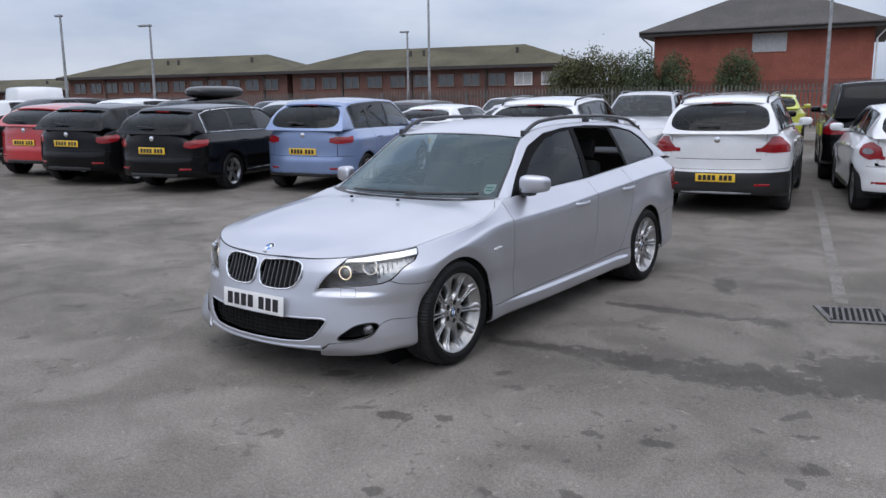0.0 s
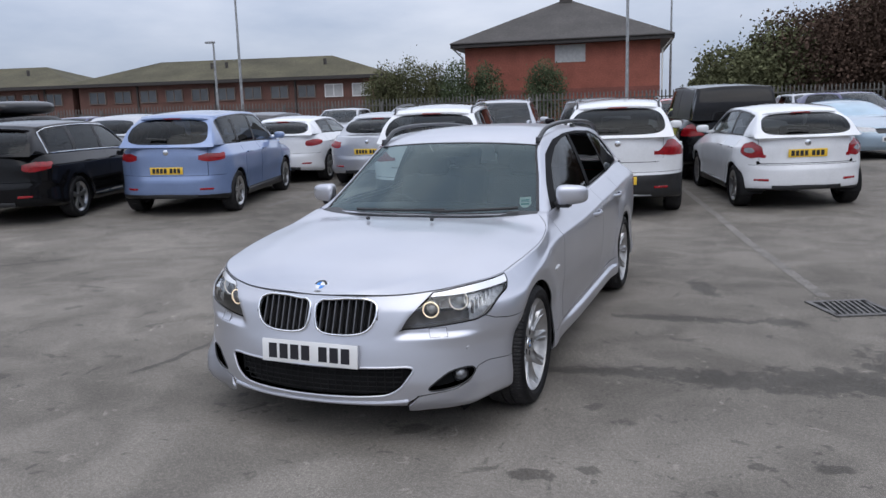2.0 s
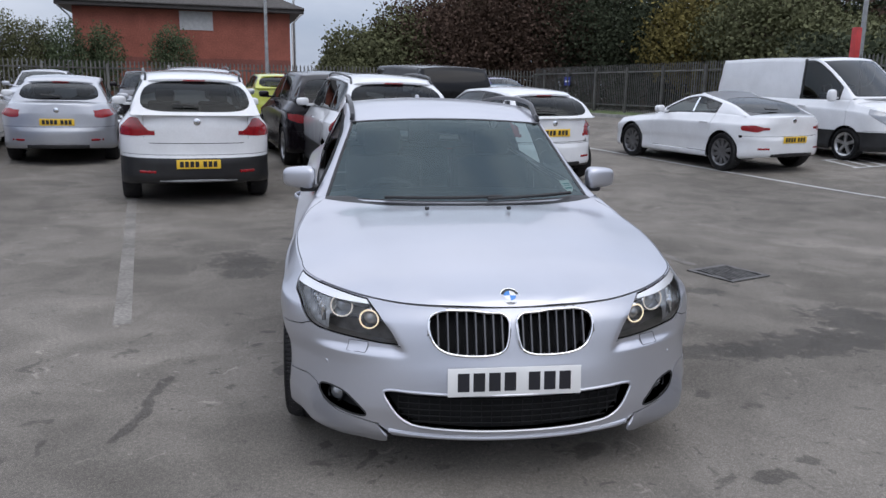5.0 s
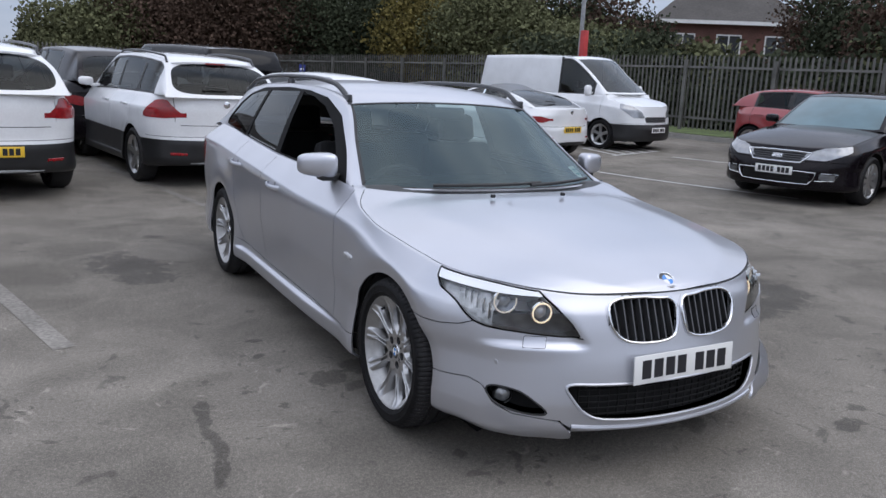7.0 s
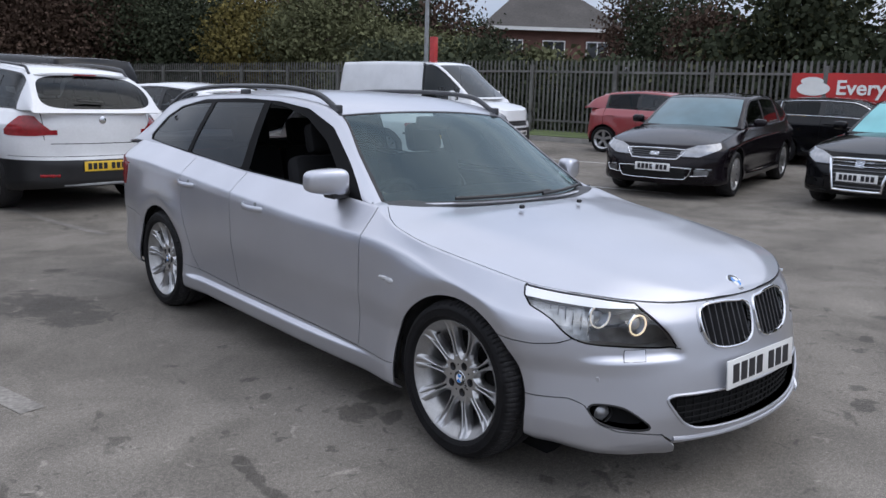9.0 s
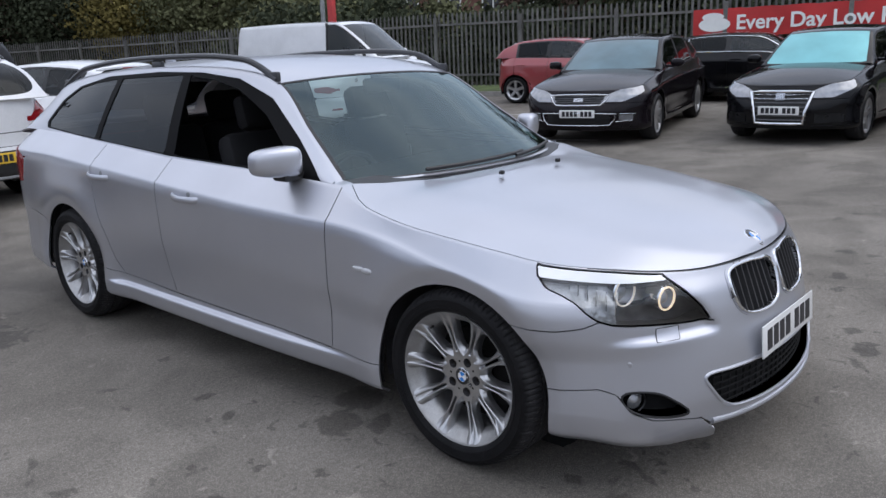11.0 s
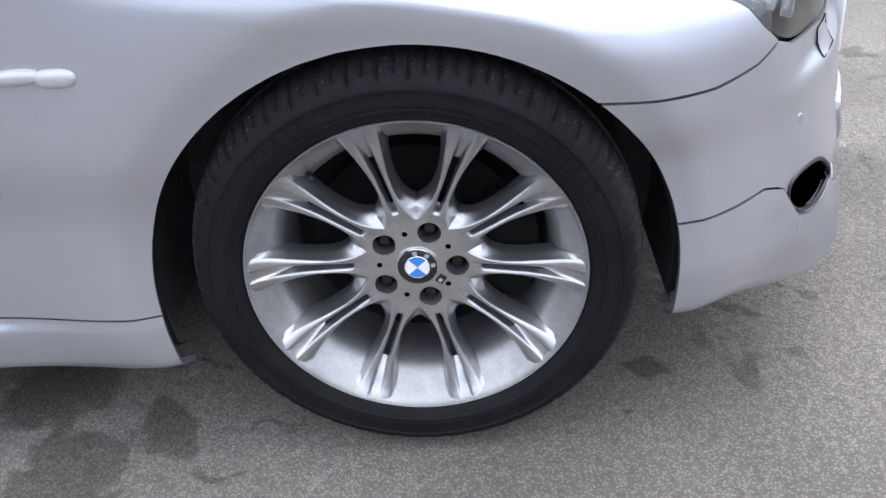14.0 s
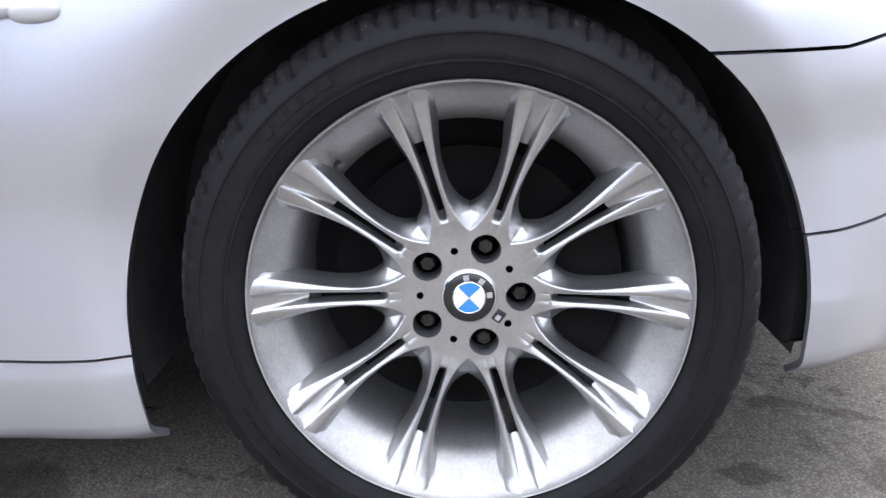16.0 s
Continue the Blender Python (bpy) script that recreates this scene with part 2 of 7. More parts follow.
def poly_dist(pts, a, b):
    """Signed distance of points (a, b) to a closed polygon, positive inside."""
    best, inside = np.full(len(a), 1e9), np.zeros(len(a), bool)
    for (x0, y0), (x1, y1) in zip(pts, pts[1:] + pts[:1]):
        dx, dy = x1 - x0, y1 - y0
        t = np.clip(((a - x0) * dx + (b - y0) * dy) / (dx * dx + dy * dy + 1e-12), 0, 1)
        best = np.minimum(best, np.hypot(a - x0 - t * dx, b - y0 - t * dy))
        hit = ((y0 > b) != (y1 > b)) & (a < (x1 - x0) * (b - y0) / (y1 - y0 + 1e-12) + x0)
        inside ^= hit
    return np.where(inside, best, -best)


def rounded(pts, n=5):
    """A polygon with its corners drawn as a smooth closed curve through the middles of its sides."""
    out = []
    k = len(pts)
    for i in range(k):
        a, b, c = (np.array(pts[j % k], float) for j in (i, i + 1, i + 2))
        p, q = (a + b) / 2, (b + c) / 2
        for s in np.linspace(0, 1, n, endpoint=False):
            out.append(tuple((1 - s) ** 2 * p + 2 * s * (1 - s) * b + s * s * q))
    return out


class Shell:
    """A surface as points (x, y, z, two parameters, normal) and faces, each face with a tag."""
    def __init__(self):
        self.P, self.F, self.T = [], [], []

    def grid(self, G, tag):
        base = sum(len(p) for p in self.P)
        n, m = G.shape[:2]
        self.P.append(G.reshape(n * m, 5))
        for i in range(n - 1):
            for j in range(m - 1):
                q = [base + i * m + j, base + (i + 1) * m + j, base + (i + 1) * m + j + 1, base + i * m + j + 1]
                self.F.append(q)
                self.T.append(tag)

    def finish(self, groups):
        """Outward normals, shared by the tags of each group."""
        P = np.vstack(self.P)
        N = np.zeros((len(P), 3))
        mid = np.array([0, 1.4, 0.55])
        for tags in groups:
            idx = [i for i, t in enumerate(self.T) if t in tags]
            for tag in tags:
                own = [i for i in idx if self.T[i] == tag]
                f = np.array([self.F[i] for i in own])
                n = np.cross(P[f[:, 2], :3] - P[f[:, 0], :3], P[f[:, 3], :3] - P[f[:, 1], :3])
                c = P[f, :3].mean(1) - mid
                c[:, 0] = P[f, 0].mean(1)
                if (n * c).sum() < 0:
                    for i in own:
                        self.F[i] = self.F[i][::-1]
            f = np.array([self.F[i] for i in idx])
            n = np.cross(P[f[:, 2], :3] - P[f[:, 0], :3], P[f[:, 3], :3] - P[f[:, 1], :3])
            acc = {}
            keys = [tuple(k) for k in np.round(P[:, :3], 5)]
            for fi, nn in zip(f, n):
                for v in fi:
                    acc[keys[v]] = acc.get(keys[v], 0) + nn
            for v in set(f.ravel().tolist()):
                a = acc[keys[v]].copy()
                if abs(P[v, 0]) < 1e-5:
                    a[0] = 0
                N[v] = a / (np.linalg.norm(a) + 1e-12)
        self.P = np.hstack([P, N])
        keep = [i for i, f in enumerate(self.F) if len({tuple(np.round(self.P[v, :3], 6)) for v in f}) > 2]
        self.F, self.T = [self.F[i] for i in keep], [self.T[i] for i in keep]
        return self

    def cut(self, field, tags):
        """Splits the faces of those tags along the line on which the field is zero."""
        val = field(self.P)
        val = np.where(np.abs(val) < 1e-6, 1e-6, val)
        fresh, cache, F, T = [], {}, [], []
        n0 = len(self.P)
        pos = (val >= 0).tolist()

        def cross(a, b):
            k = (a, b) if a < b else (b, a)
            if k not in cache:
                s = val[k[0]] / (val[k[0]] - val[k[1]])
                cache[k] = n0 + len(fresh)
                fresh.append(self.P[k[0]] * (1 - s) + self.P[k[1]] * s)
            return cache[k]
        for f, t in zip(self.F, self.T):
            s = [pos[v] for v in f]
            if t not in tags or all(s) or not any(s):
                F.append(f), T.append(t)
                continue
            one, two = [], []
            for i, v in enumerate(f):
                w = f[(i + 1) % len(f)]
                (one if s[i] else two).append(v)
                if s[i] != s[(i + 1) % len(f)]:
                    c = cross(v, w)
                    one.append(c), two.append(c)
            for g in (one, two):
                if len(g) > 2:
                    F.append(g), T.append(t)
        self.F, self.T = F, T
        if fresh:
            self.P = np.vstack([self.P, np.array(fresh)])

    def centres(self):
        return np.array([self.P[f].mean(0) for f in self.F])


def flip(P):
    Q = P.copy()
    Q[:, 0] *= -1
    Q[:, 5] *= -1
    return Q


def mesh_of(name, pieces):
    """One mesh from pieces (points with normals, faces)."""
    V, N, F = [], [], []
    for P, faces in pieces:
        b = len(V)
        V += P[:, :3].tolist()
        N += P[:, 5:8].tolist()
        F += [[v + b for v in f] for f in faces]
    me = bpy.data.meshes.new(name)
    me.from_pydata(V, [], F)
    me.polygons.foreach_set("use_smooth", [True] * len(me.polygons))
    me.normals_split_custom_set_from_vertices([tuple(n) for n in N])
    return me


def pick(S, idx, depth=0.012, push=0.0):
    """The chosen faces as a piece of their own, its rim folded inwards by that depth."""
    used, faces = {}, []
    for i in idx:
        faces.append([used.setdefault(v, len(used)) for v in S.F[i]])
    P = S.P[list(used)].copy()
    P[:, :3] -= P[:, 5:8] * push
    out = [(P, faces)]
    if depth:
        count = {}
        for f in faces:
            for a, b in zip(f, f[1:] + f[:1]):
                count[(a, b)] = 1
        rim = [(a, b) for a, b in count if (b, a) not in count and abs(P[a, 0]) + abs(P[b, 0]) > 2e-4]
        R, rf = [], []
        for a, b in rim:
            d = P[b, :3] - P[a, :3]
            side = np.cross(d, P[a, 5:8])
            side /= np.linalg.norm(side) + 1e-12
            k = len(R)
            for v, dd in ((a, 0), (b, 0), (b, depth), (a, depth)):
                p = P[v].copy()
                p[:3] -= P[v, 5:8] * dd
                p[5:8] = side
                R.append(p)
            rf.append([k + 1, k, k + 3, k + 2])
        if R:
            out.append((np.array(R), rf))
    return out


def mirrored(pieces):
    return [(flip(P), [f[::-1] for f in faces]) for P, faces in pieces]


def hold(name, parent, me, material, label=""):
    ob = new(name, me)
    me.materials.append(material)
    ob.parent = parent
    if label:
        tagged(ob, label)
    return ob


def part(name, bm, material, parent, label="", flat=False):
    """Links a bmesh as one mesh object under a thing or a part."""
    me = bpy.data.meshes.new(name)
    bm.normal_update()
    bm.to_mesh(me)
    bm.free()
    if not flat:
        me.polygons.foreach_set("use_smooth", [True] * len(me.polygons))
        me.set_sharp_from_angle(angle=radians(35))
    return hold(name, parent, me, material, label)


def box(bm, x0, y0, z0, x1, y1, z1, bevel=0.0, m=None):
    r = bmesh.ops.create_cube(bm, size=1)
    bmesh.ops.transform(bm, matrix=Matrix.Translation(((x0 + x1) / 2, (y0 + y1) / 2, (z0 + z1) / 2)) @ Matrix.Diagonal((abs(x1 - x0), abs(y1 - y0), abs(z1 - z0), 1)), verts=r["verts"])
    vs = r["verts"]
    if bevel:
        es = list({e for v in vs for e in v.link_edges})
        out = bmesh.ops.bevel(bm, geom=es, offset=bevel, segments=2, profile=0.5, affect="EDGES")
        vs = list({v for v in out["verts"]} | {v for v in vs if v.is_valid})
    if m is not None:
        bmesh.ops.transform(bm, matrix=m, verts=[v for v in vs if v.is_valid])
    return bm


def blob(bm, centre, half, power=4.0, cuts=5):
    """A box with softly rounded sides."""
    old = len(bm.verts)
    r = bmesh.ops.create_cube(bm, size=1)
    es = list({e for v in r["verts"] for e in v.link_edges})
    bmesh.ops.subdivide_edges(bm, edges=es, cuts=cuts, use_grid_fill=True)
    vs = list(bm.verts)[old:]
    for v in vs:
        c = v.co * 2
        q = c / (abs(c.x) ** power + abs(c.y) ** power + abs(c.z) ** power) ** (1 / power)
        v.co = Vector((centre[0] + q.x * half[0], centre[1] + q.y * half[1], centre[2] + q.z * half[2]))
    return bm


def sweep(bm, pts, prof, up=(0, 0, 1), closed=False, caps=True, scale=None):
    """Carries a closed profile of (side, up) pairs along a line of points."""
    pts = [Vector(p) for p in pts]
    rings = []
    for i, p in enumerate(pts):
        a, b = (pts[i - 1], pts[(i + 1) % len(pts)]) if closed else (pts[max(i - 1, 0)], pts[min(i + 1, len(pts) - 1)])
        d = (b - a).normalized()
        s = d.cross(Vector(up)).normalized()
        u = s.cross(d)
        k = scale[i] if scale else 1
        rings.append([bm.verts.new(p + s * x * k + u * y * k) for x, y in prof])
    n = len(prof)
    for i in range(len(rings) - (0 if closed else 1)):
        r, q = rings[i], rings[(i + 1) % len(rings)]
        for j in range(n):
            bm.faces.new((r[j], r[(j + 1) % n], q[(j + 1) % n], q[j]))
    if caps and not closed:
        bm.faces.new(rings[0][::-1]), bm.faces.new(rings[-1])
    return bm


def lathe(bm, prof, n=48, m=None, closed=False):
    """Turns a profile of (radius, along) pairs round the x axis."""
    rings = []
    for i in range(n):
        a = 2 * math.pi * i / n
        rings.append([bm.verts.new((x, r * math.cos(a), r * math.sin(a))) for r, x in prof])
    k = len(prof)
    for i in range(n):
        p, q = rings[i], rings[(i + 1) % n]
        for j in range(k if closed else k - 1):
            bm.faces.new((p[j], q[j], q[(j + 1) % k], p[(j + 1) % k]))
    if m is not None:
        bmesh.ops.transform(bm, matrix=m, verts=[v for r in rings for v in r])
    return bm


def circle(r, n=12, sx=1.0, sy=1.0):
    return [(r * sx * math.cos(2 * math.pi * i / n), r * sy * math.sin(2 * math.pi * i / n)) for i in range(n)]


def disc(bm, r, x, n=24, centre=(0, 0)):
    vs = [bm.verts.new((x, centre[0] + r * math.cos(2 * math.pi * i / n), centre[1] + r * math.sin(2 * math.pi * i / n))) for i in range(n)]
    bm.faces.new(vs)
    return bm


# ---- car bodies ----
WRAP, CAP, SIDE, TOP = 0, 1, 2, 3


def car_shell(s, fine=1.0):
    """One half (x > 0) of a car's outer surface. The car looks along -y, its front axle at y = 0."""
    w, xt, zb, zs, zc = (pch(s[k]) for k in ("w", "xtop", "zb", "zs", "zc"))
    nose, tail, crown = pch(s["nose"]), pch(s["tail"]), pch(s["crown"])
    yf, yr, cf, cr = s["yf"], s["yr"], s["cf"], s["cr"]
    step = s.get("step", 0.026)
    counts = [max(1, round(c * (0.45 + 0.55 * fine))) for c in (2, 4, 2, 4, 5, 5, 3, 1, 5)]

    def knots(y):
        b, c, t, ww = zb(y), zc(y), zs(y), w(y)
        k = smooth(0.42, 1.1, y) * (1 - smooth(s["wb"] - 0.52, s["wb"] - 0.42, y))
        sl = b + 0.105
        z = [b, b + 0.03, sl - 0.008, sl + 0.010, b + 0.26, max(b + 0.62 * (c - b), b + 0.34), max(c - 0.05, b + 0.38), c, c + 0.012, t]
        x = [ww - 0.055, ww - 0.014, ww - 0.008, ww - 0.010 - step * k, ww - 0.020, ww - 0.003, ww, ww - 0.007, ww - 0.018, xt(y)]
        return z, x

    def section(y):
        z, x = knots(float(y))
        f = pch(list(zip(z, x)))
        zz = [z[0]]
        for i, c in enumerate(counts):
            zz += list(np.linspace(z[i], z[i + 1], c + 1)[1:])
        zz = np.array(zz)
        return zz, f(zz)

    def arc(yc, ye, off, n, steps):
        """Rounds the front or the rear end."""
        _, a = section(yc)
        rows = []
        sg = 1 if ye > yc else -1
        zn, _ = section(ye)
        for th in np.linspace(0, math.pi / 2, steps, endpoint=False):
            cx, sx = math.cos(th) ** (2 / n), math.sin(th) ** (2 / n)
            z = zn.copy()
            for _ in range(3):
                y = yc + (ye - sg * off(z) - yc) * cx
                z = np.array([section(yy)[0][i] for i, yy in enumerate(y)])
            rows.append(np.stack([a * sx, y, z, np.full(len(z), th), np.zeros(len(z))], 1))
        return rows

    nf = round(10 + 34 * fine)
    front = arc(cf, yf, nose, s.get("nf", 2.1), nf)
    back = arc(cr, yr, tail, s.get("nr", 2.6), round(8 + 14 * fine))
    side = []
    for y in np.linspace(cf, cr, round(30 + 100 * fine)):
        z, x = section(y)
        side.append(np.stack([x, np.full(len(z), y), z, np.full(len(z), 1.6), np.zeros(len(z))], 1))
    G = np.array(front + side + back[::-1])
    # wheel arch flares, and the step in the bumper under the lamps
    for yy, flare in ((s.get("ya", 0.0), s.get("flare", 0.012)), (s["wb"], s.get("flare", 0.014))):
        r = np.hypot(G[:, :, 1] - yy, G[:, :, 2] - s["rt"])
        crest = s["ra"] + s.get("lip", 0.02)
        shape = np.where(r > crest, np.exp(-((r - crest) / s.get("spread", 0.06)) ** 2), np.exp(-((r - crest) / 0.05) ** 2) if "lip" not in s else 1 - 0.45 * np.clip((crest - r) / 0.045, 0, 1.2))
        G[:, :, 0] += flare * shape * (G[:, :, 0] > 0.5)
    if s.get("ledge"):
        x, z = G[:, :, 0], G[:, :, 2]
        front_only = (G[:, :, 1] < -0.3)
        k = smooth(0.405, 0.445, x - (z - 0.52) * 0.55) * (1 - smooth(0.66, 0.80, x)) * smooth(0.514, 0.534, z)
        k = k * (1 - smooth(-0.13, -0.015, z - zs(G[:, :, 1].ravel()).reshape(z.shape))) * (1 - smooth(-0.48, -0.33, G[:, :, 1]))
        G[:, :, 1] += s["ledge"] * k * front_only
    S = Shell()
    S.grid(G, WRAP)
    S.edge = [tuple(p) for p in G[:, -1, :2][::2]]
    # bonnet, boot deck
    E = G[:, -1]
    us = 1 - np.linspace(0, 1, round(8 + 14 * fine)) ** 1.2
    C = np.zeros((len(E), len(us), 5))
    for j, u in enumerate(us):
        C[:, j, 0] = E[:, 0] * u
        C[:, j, 1] = E[:, 1]
        C[:, j, 2] = E[:, 2] + crown(E[:, 1]) * ((1 - abs(u) ** 2.4) + s.get("ridge", 0) * np.exp(-((u - 0.72) / 0.12) ** 2) * (1 - u))
        C[:, j, 4] = u
    S.grid(C, CAP)
    # glasshouse
    c = s["rail"]
    ts = np.linspace(0, len(c) - 1, round((len(c) - 1) * (4 + 7 * fine)) + 1)
    line = np.array([catmull(c, t) for t in ts])
    bulge, top = (pch(list(enumerate(s[k]))) for k in ("bulge", "dome"))
    u = np.linspace(0, 1, round(8 + 12 * fine))
    A = np.zeros((len(ts), len(u), 5))
    for i, t in enumerate(ts):
        k = 1 - np.abs(u) ** 2.2
        A[i] = np.stack([line[i, 0] * u, line[i, 1] - bulge(t) * k, line[i, 2] + top(t) * k, np.full(len(u), t), u], 1)
    S.grid(A, TOP)
    v = np.linspace(0, 1, round(6 + 8 * fine))
    B = np.zeros((len(ts), len(v), 5))
    for i, t in enumerate(ts):
        y = line[i, 1]
        x0, z0 = xt(y), zs(y)
        B[i] = np.stack([x0 + (line[i, 0] - x0) * v + 0.05 * v * (1 - v), np.full(len(v), y), z0 + (line[i, 2] - z0) * v, np.full(len(v), t), v], 1)
    S.grid(B, SIDE)
    S.finish([(WRAP, CAP), (TOP, SIDE)])
    S.line = line
    return S


def carve(S, regions):
    """Cuts the regions out of a shell. A region: name, tags, field (positive inside), half the gap round it.
    Returns the faces by region name; faces in no region go by their tag; those in a gap are left out."""
    for name, tags, field, gap in regions:
        S.cut(field, tags)
        if gap:
            S.cut(lambda P: np.abs(field(P)) - gap, tags)
    C = S.centres()
    T = np.array(S.T)
    label = np.array(["wrap", "cap", "side", "top"], dtype=object)[T]
    gone = np.zeros(len(C), bool)
    for name, tags, field, gap in reversed(regions):
        d = field(C)
        on = np.isin(T, tags)
        label[on & (d > 0)] = name
        gone[on & (d > 0)] = False
        gone |= on & (np.abs(d) < gap * 0.98)
    out = {}
    for i, (l, g) in enumerate(zip(label, gone)):
        if not g:
            out.setdefault(l, []).append(i)
    return out

# ---- ground, fences, buildings, trees ----
LOT = 12.5                      # degrees by which the car park's lines are turned from the estate car
def lot(u, v):
    """A place in the car park's own axes: u along the rows of bays, v away from the camera."""
    c, s = math.cos(radians(LOT)), math.sin(radians(LOT))
    return (u * c - v * s, u * s + v * c)


def ground_z(x, y):
    """The car park is dished: level round the gully, rising gently outwards."""
    r = math.hypot(x, y - 1.5)
    return 0.028 * max(0.0, min(r, 20) - 4.2) * min(1.0, max(0.0, (r - 4.2) / 2))


def stand(x, y, heading, wb, track=1.5):
    """The pose of a car on the ground, its front axle's middle at (x, y)."""
    h = radians(heading)
    back, left = Vector((-math.sin(h), math.cos(h), 0)), Vector((math.cos(h), math.sin(h), 0))
    a = Vector((x, y, 0))
    b, m = a + back * wb, a + back * wb / 2
    l, r = m + left * track / 2, m - left * track / 2
    for v in (a, b, l, r):
        v.z = ground_z(v.x, v.y)
    ey = (b - a).normalized()
    ez = (l - r).cross(ey).normalized()
    ex = ey.cross(ez)
    z = (a.z + b.z + l.z + r.z) / 4
    m.z = z
    o = m - ey * wb / 2
    return Matrix(((ex.x, ey.x, ez.x, o.x), (ex.y, ey.y, ez.y, o.y), (ex.z, ey.z, ez.z, o.z), (0, 0, 0, 1)))


def asphalt():
    m = mat("worn_asphalt", (0.211, 0.193, 0.170), 0.82, var=0.20, scale=0.45, grain=0.14, gscale=55, bump=0.4, bscale=140, spec=0.08)
    n, l = m.node_tree.nodes, m.node_tree.links
    b = n["Principled BSDF"]
    co = n.new("ShaderNodeTexCoord")

    def noise(scale, detail, dist=0.0):
        t = n.new("ShaderNodeTexNoise")
        t.inputs["Scale"].default_value, t.inputs["Detail"].default_value, t.inputs["Distortion"].default_value = scale, detail, dist
        l.new(co.outputs["Object"], t.inputs["Vector"])
        return t.outputs["Fac"]

    def ramp(src, a, b2, lo, hi):
        r = n.new("ShaderNodeMapRange")
        r.interpolation_type = "SMOOTHSTEP"
        r.inputs[1].default_value, r.inputs[2].default_value, r.inputs[3].default_value, r.inputs[4].default_value = a, b2, lo, hi
        l.new(src, r.inputs[0])
        return r.outputs[0]

    def calc(op, a, c):
        x = n.new("ShaderNodeMath")
        x.operation = op
        for k, v in enumerate((a, c)):
            if isinstance(v, (int, float)):
                x.inputs[k].default_value = v
            else:
                l.new(v, x.inputs[k])
        return x.outputs[0]

    # damp patches kept as a field on the ground, their edges broken up; small scattered spots besides
    at = n.new("ShaderNodeAttribute")
    at.attribute_name = "damp"
    edge = calc("MULTIPLY", calc("SUBTRACT", noise(10.0, 7, 0.6), 0.5), 2.6)
    patch = ramp(calc("ADD", at.outputs["Fac"], edge), 0.02, 0.42, 0.0, 1.0)
    spots = ramp(noise(4.6, 6, 0.7), 0.645, 0.695, 0.0, 0.85)
    wide = ramp(noise(0.9, 4, 0.6), 0.56, 0.70, 0.0, 0.30)
    specks = calc("MULTIPLY", ramp(noise(13.0, 4, 0.8), 0.640, 0.680, 0.0, 0.9), ramp(noise(0.8, 2), 0.46, 0.58, 0.0, 1.0))
    wet = calc("MAXIMUM", calc("MAXIMUM", calc("MAXIMUM", patch, spots), specks), wide)
    stones = n.new("ShaderNodeTexVoronoi")
    stones.inputs["Scale"].default_value = 210
    l.new(co.outputs["Object"], stones.inputs["Vector"])
    k = calc("MULTIPLY", calc("SUBTRACT", 1.0, calc("MULTIPLY", wet, 0.46)), ramp(stones.outputs["Distance"], 0.1, 0.6, 1.26, 0.70))
    k = calc("MULTIPLY", k, ramp(noise(0.22, 3), 0.3, 0.7, 0.90, 1.10))
    k = calc("MULTIPLY", k, ramp(noise(1.7, 6, 0.8), 0.32, 0.68, 0.84, 1.16))
    # pale scuffs
    k = calc("ADD", k, ramp(noise(7.0, 8, 1.4), 0.66, 0.73, 0.0, 0.40))
    src = b.inputs["Base Color"].links[0].from_socket
    sc = n.new("ShaderNodeVectorMath")
    sc.operation = "SCALE"
    l.new(src, sc.inputs[0]), l.new(k, sc.inputs["Scale"])
    l.new(sc.outputs[0], b.inputs["Base Color"])
    l.new(calc("SUBTRACT", 0.84, calc("MULTIPLY", wet, 0.26)), b.inputs["Roughness"])
    return m


M_ASPHALT = asphalt()
M_LINE = mat("worn_white_line", (0.42, 0.42, 0.41), 0.8, var=0.25, scale=3, grain=0.2, gscale=30)
M_FAINT = mat("faded_line", (0.186, 0.174, 0.159), 0.85, var=0.2, scale=5, grain=0.22, gscale=40, spec=0.08)
M_FADED = mat("worn_bay_line", (0.208, 0.195, 0.178), 0.85, var=0.3, scale=2, grain=0.25, gscale=40, spec=0.08)
M_IRON = mat("drain_iron", (0.12, 0.115, 0.11), 0.6, 0.5, var=0.4, scale=20)
M_KERB = mat("concrete_kerb", (0.30, 0.29, 0.27), 0.85, var=0.2, scale=3, grain=0.15)
M_GRASS = mat("grass", (0.075, 0.105, 0.03), 0.9, var=0.4, scale=2, grain=0.4, gscale=40)
M_GALV = mat("galvanised_paling", (0.135, 0.132, 0.125), 0.6, 0.35, var=0.3, scale=2, grain=0.15, gscale=30, per_piece=0.25)
M_BRICK = mat("red_brick", (0.27, 0.085, 0.058), 0.85, var=0.16, scale=1.2, grain=0.2, gscale=14)
M_BRICK_DARK = mat("dark_brick_band", (0.19, 0.065, 0.05), 0.85, var=0.16, scale=1.2, grain=0.2, gscale=14)
M_BRICK_LOW = mat("brown_brick", (0.135, 0.066, 0.052), 0.85, var=0.2, scale=1.2, grain=0.2, gscale=14)
M_MOSS = mat("mossy_roof", (0.076, 0.068, 0.040), 0.95, var=0.35, scale=0.35, grain=0.3, gscale=8)
M_ROOF = mat("grey_roof_tile", (0.066, 0.060, 0.056), 0.9, var=0.2, scale=0.6, grain=0.2, gscale=8)
M_FASCIA = mat("dark_fascia", (0.035, 0.03, 0.028), 0.6, var=0.2)
M_UPVC = mat("white_frame", (0.7, 0.7, 0.69), 0.5, var=0.06)
M_WINDOW = mat("dark_pane", (0.05, 0.055, 0.06), 0.08, 0.0, var=0.3, scale=1.0, coat=1.0)
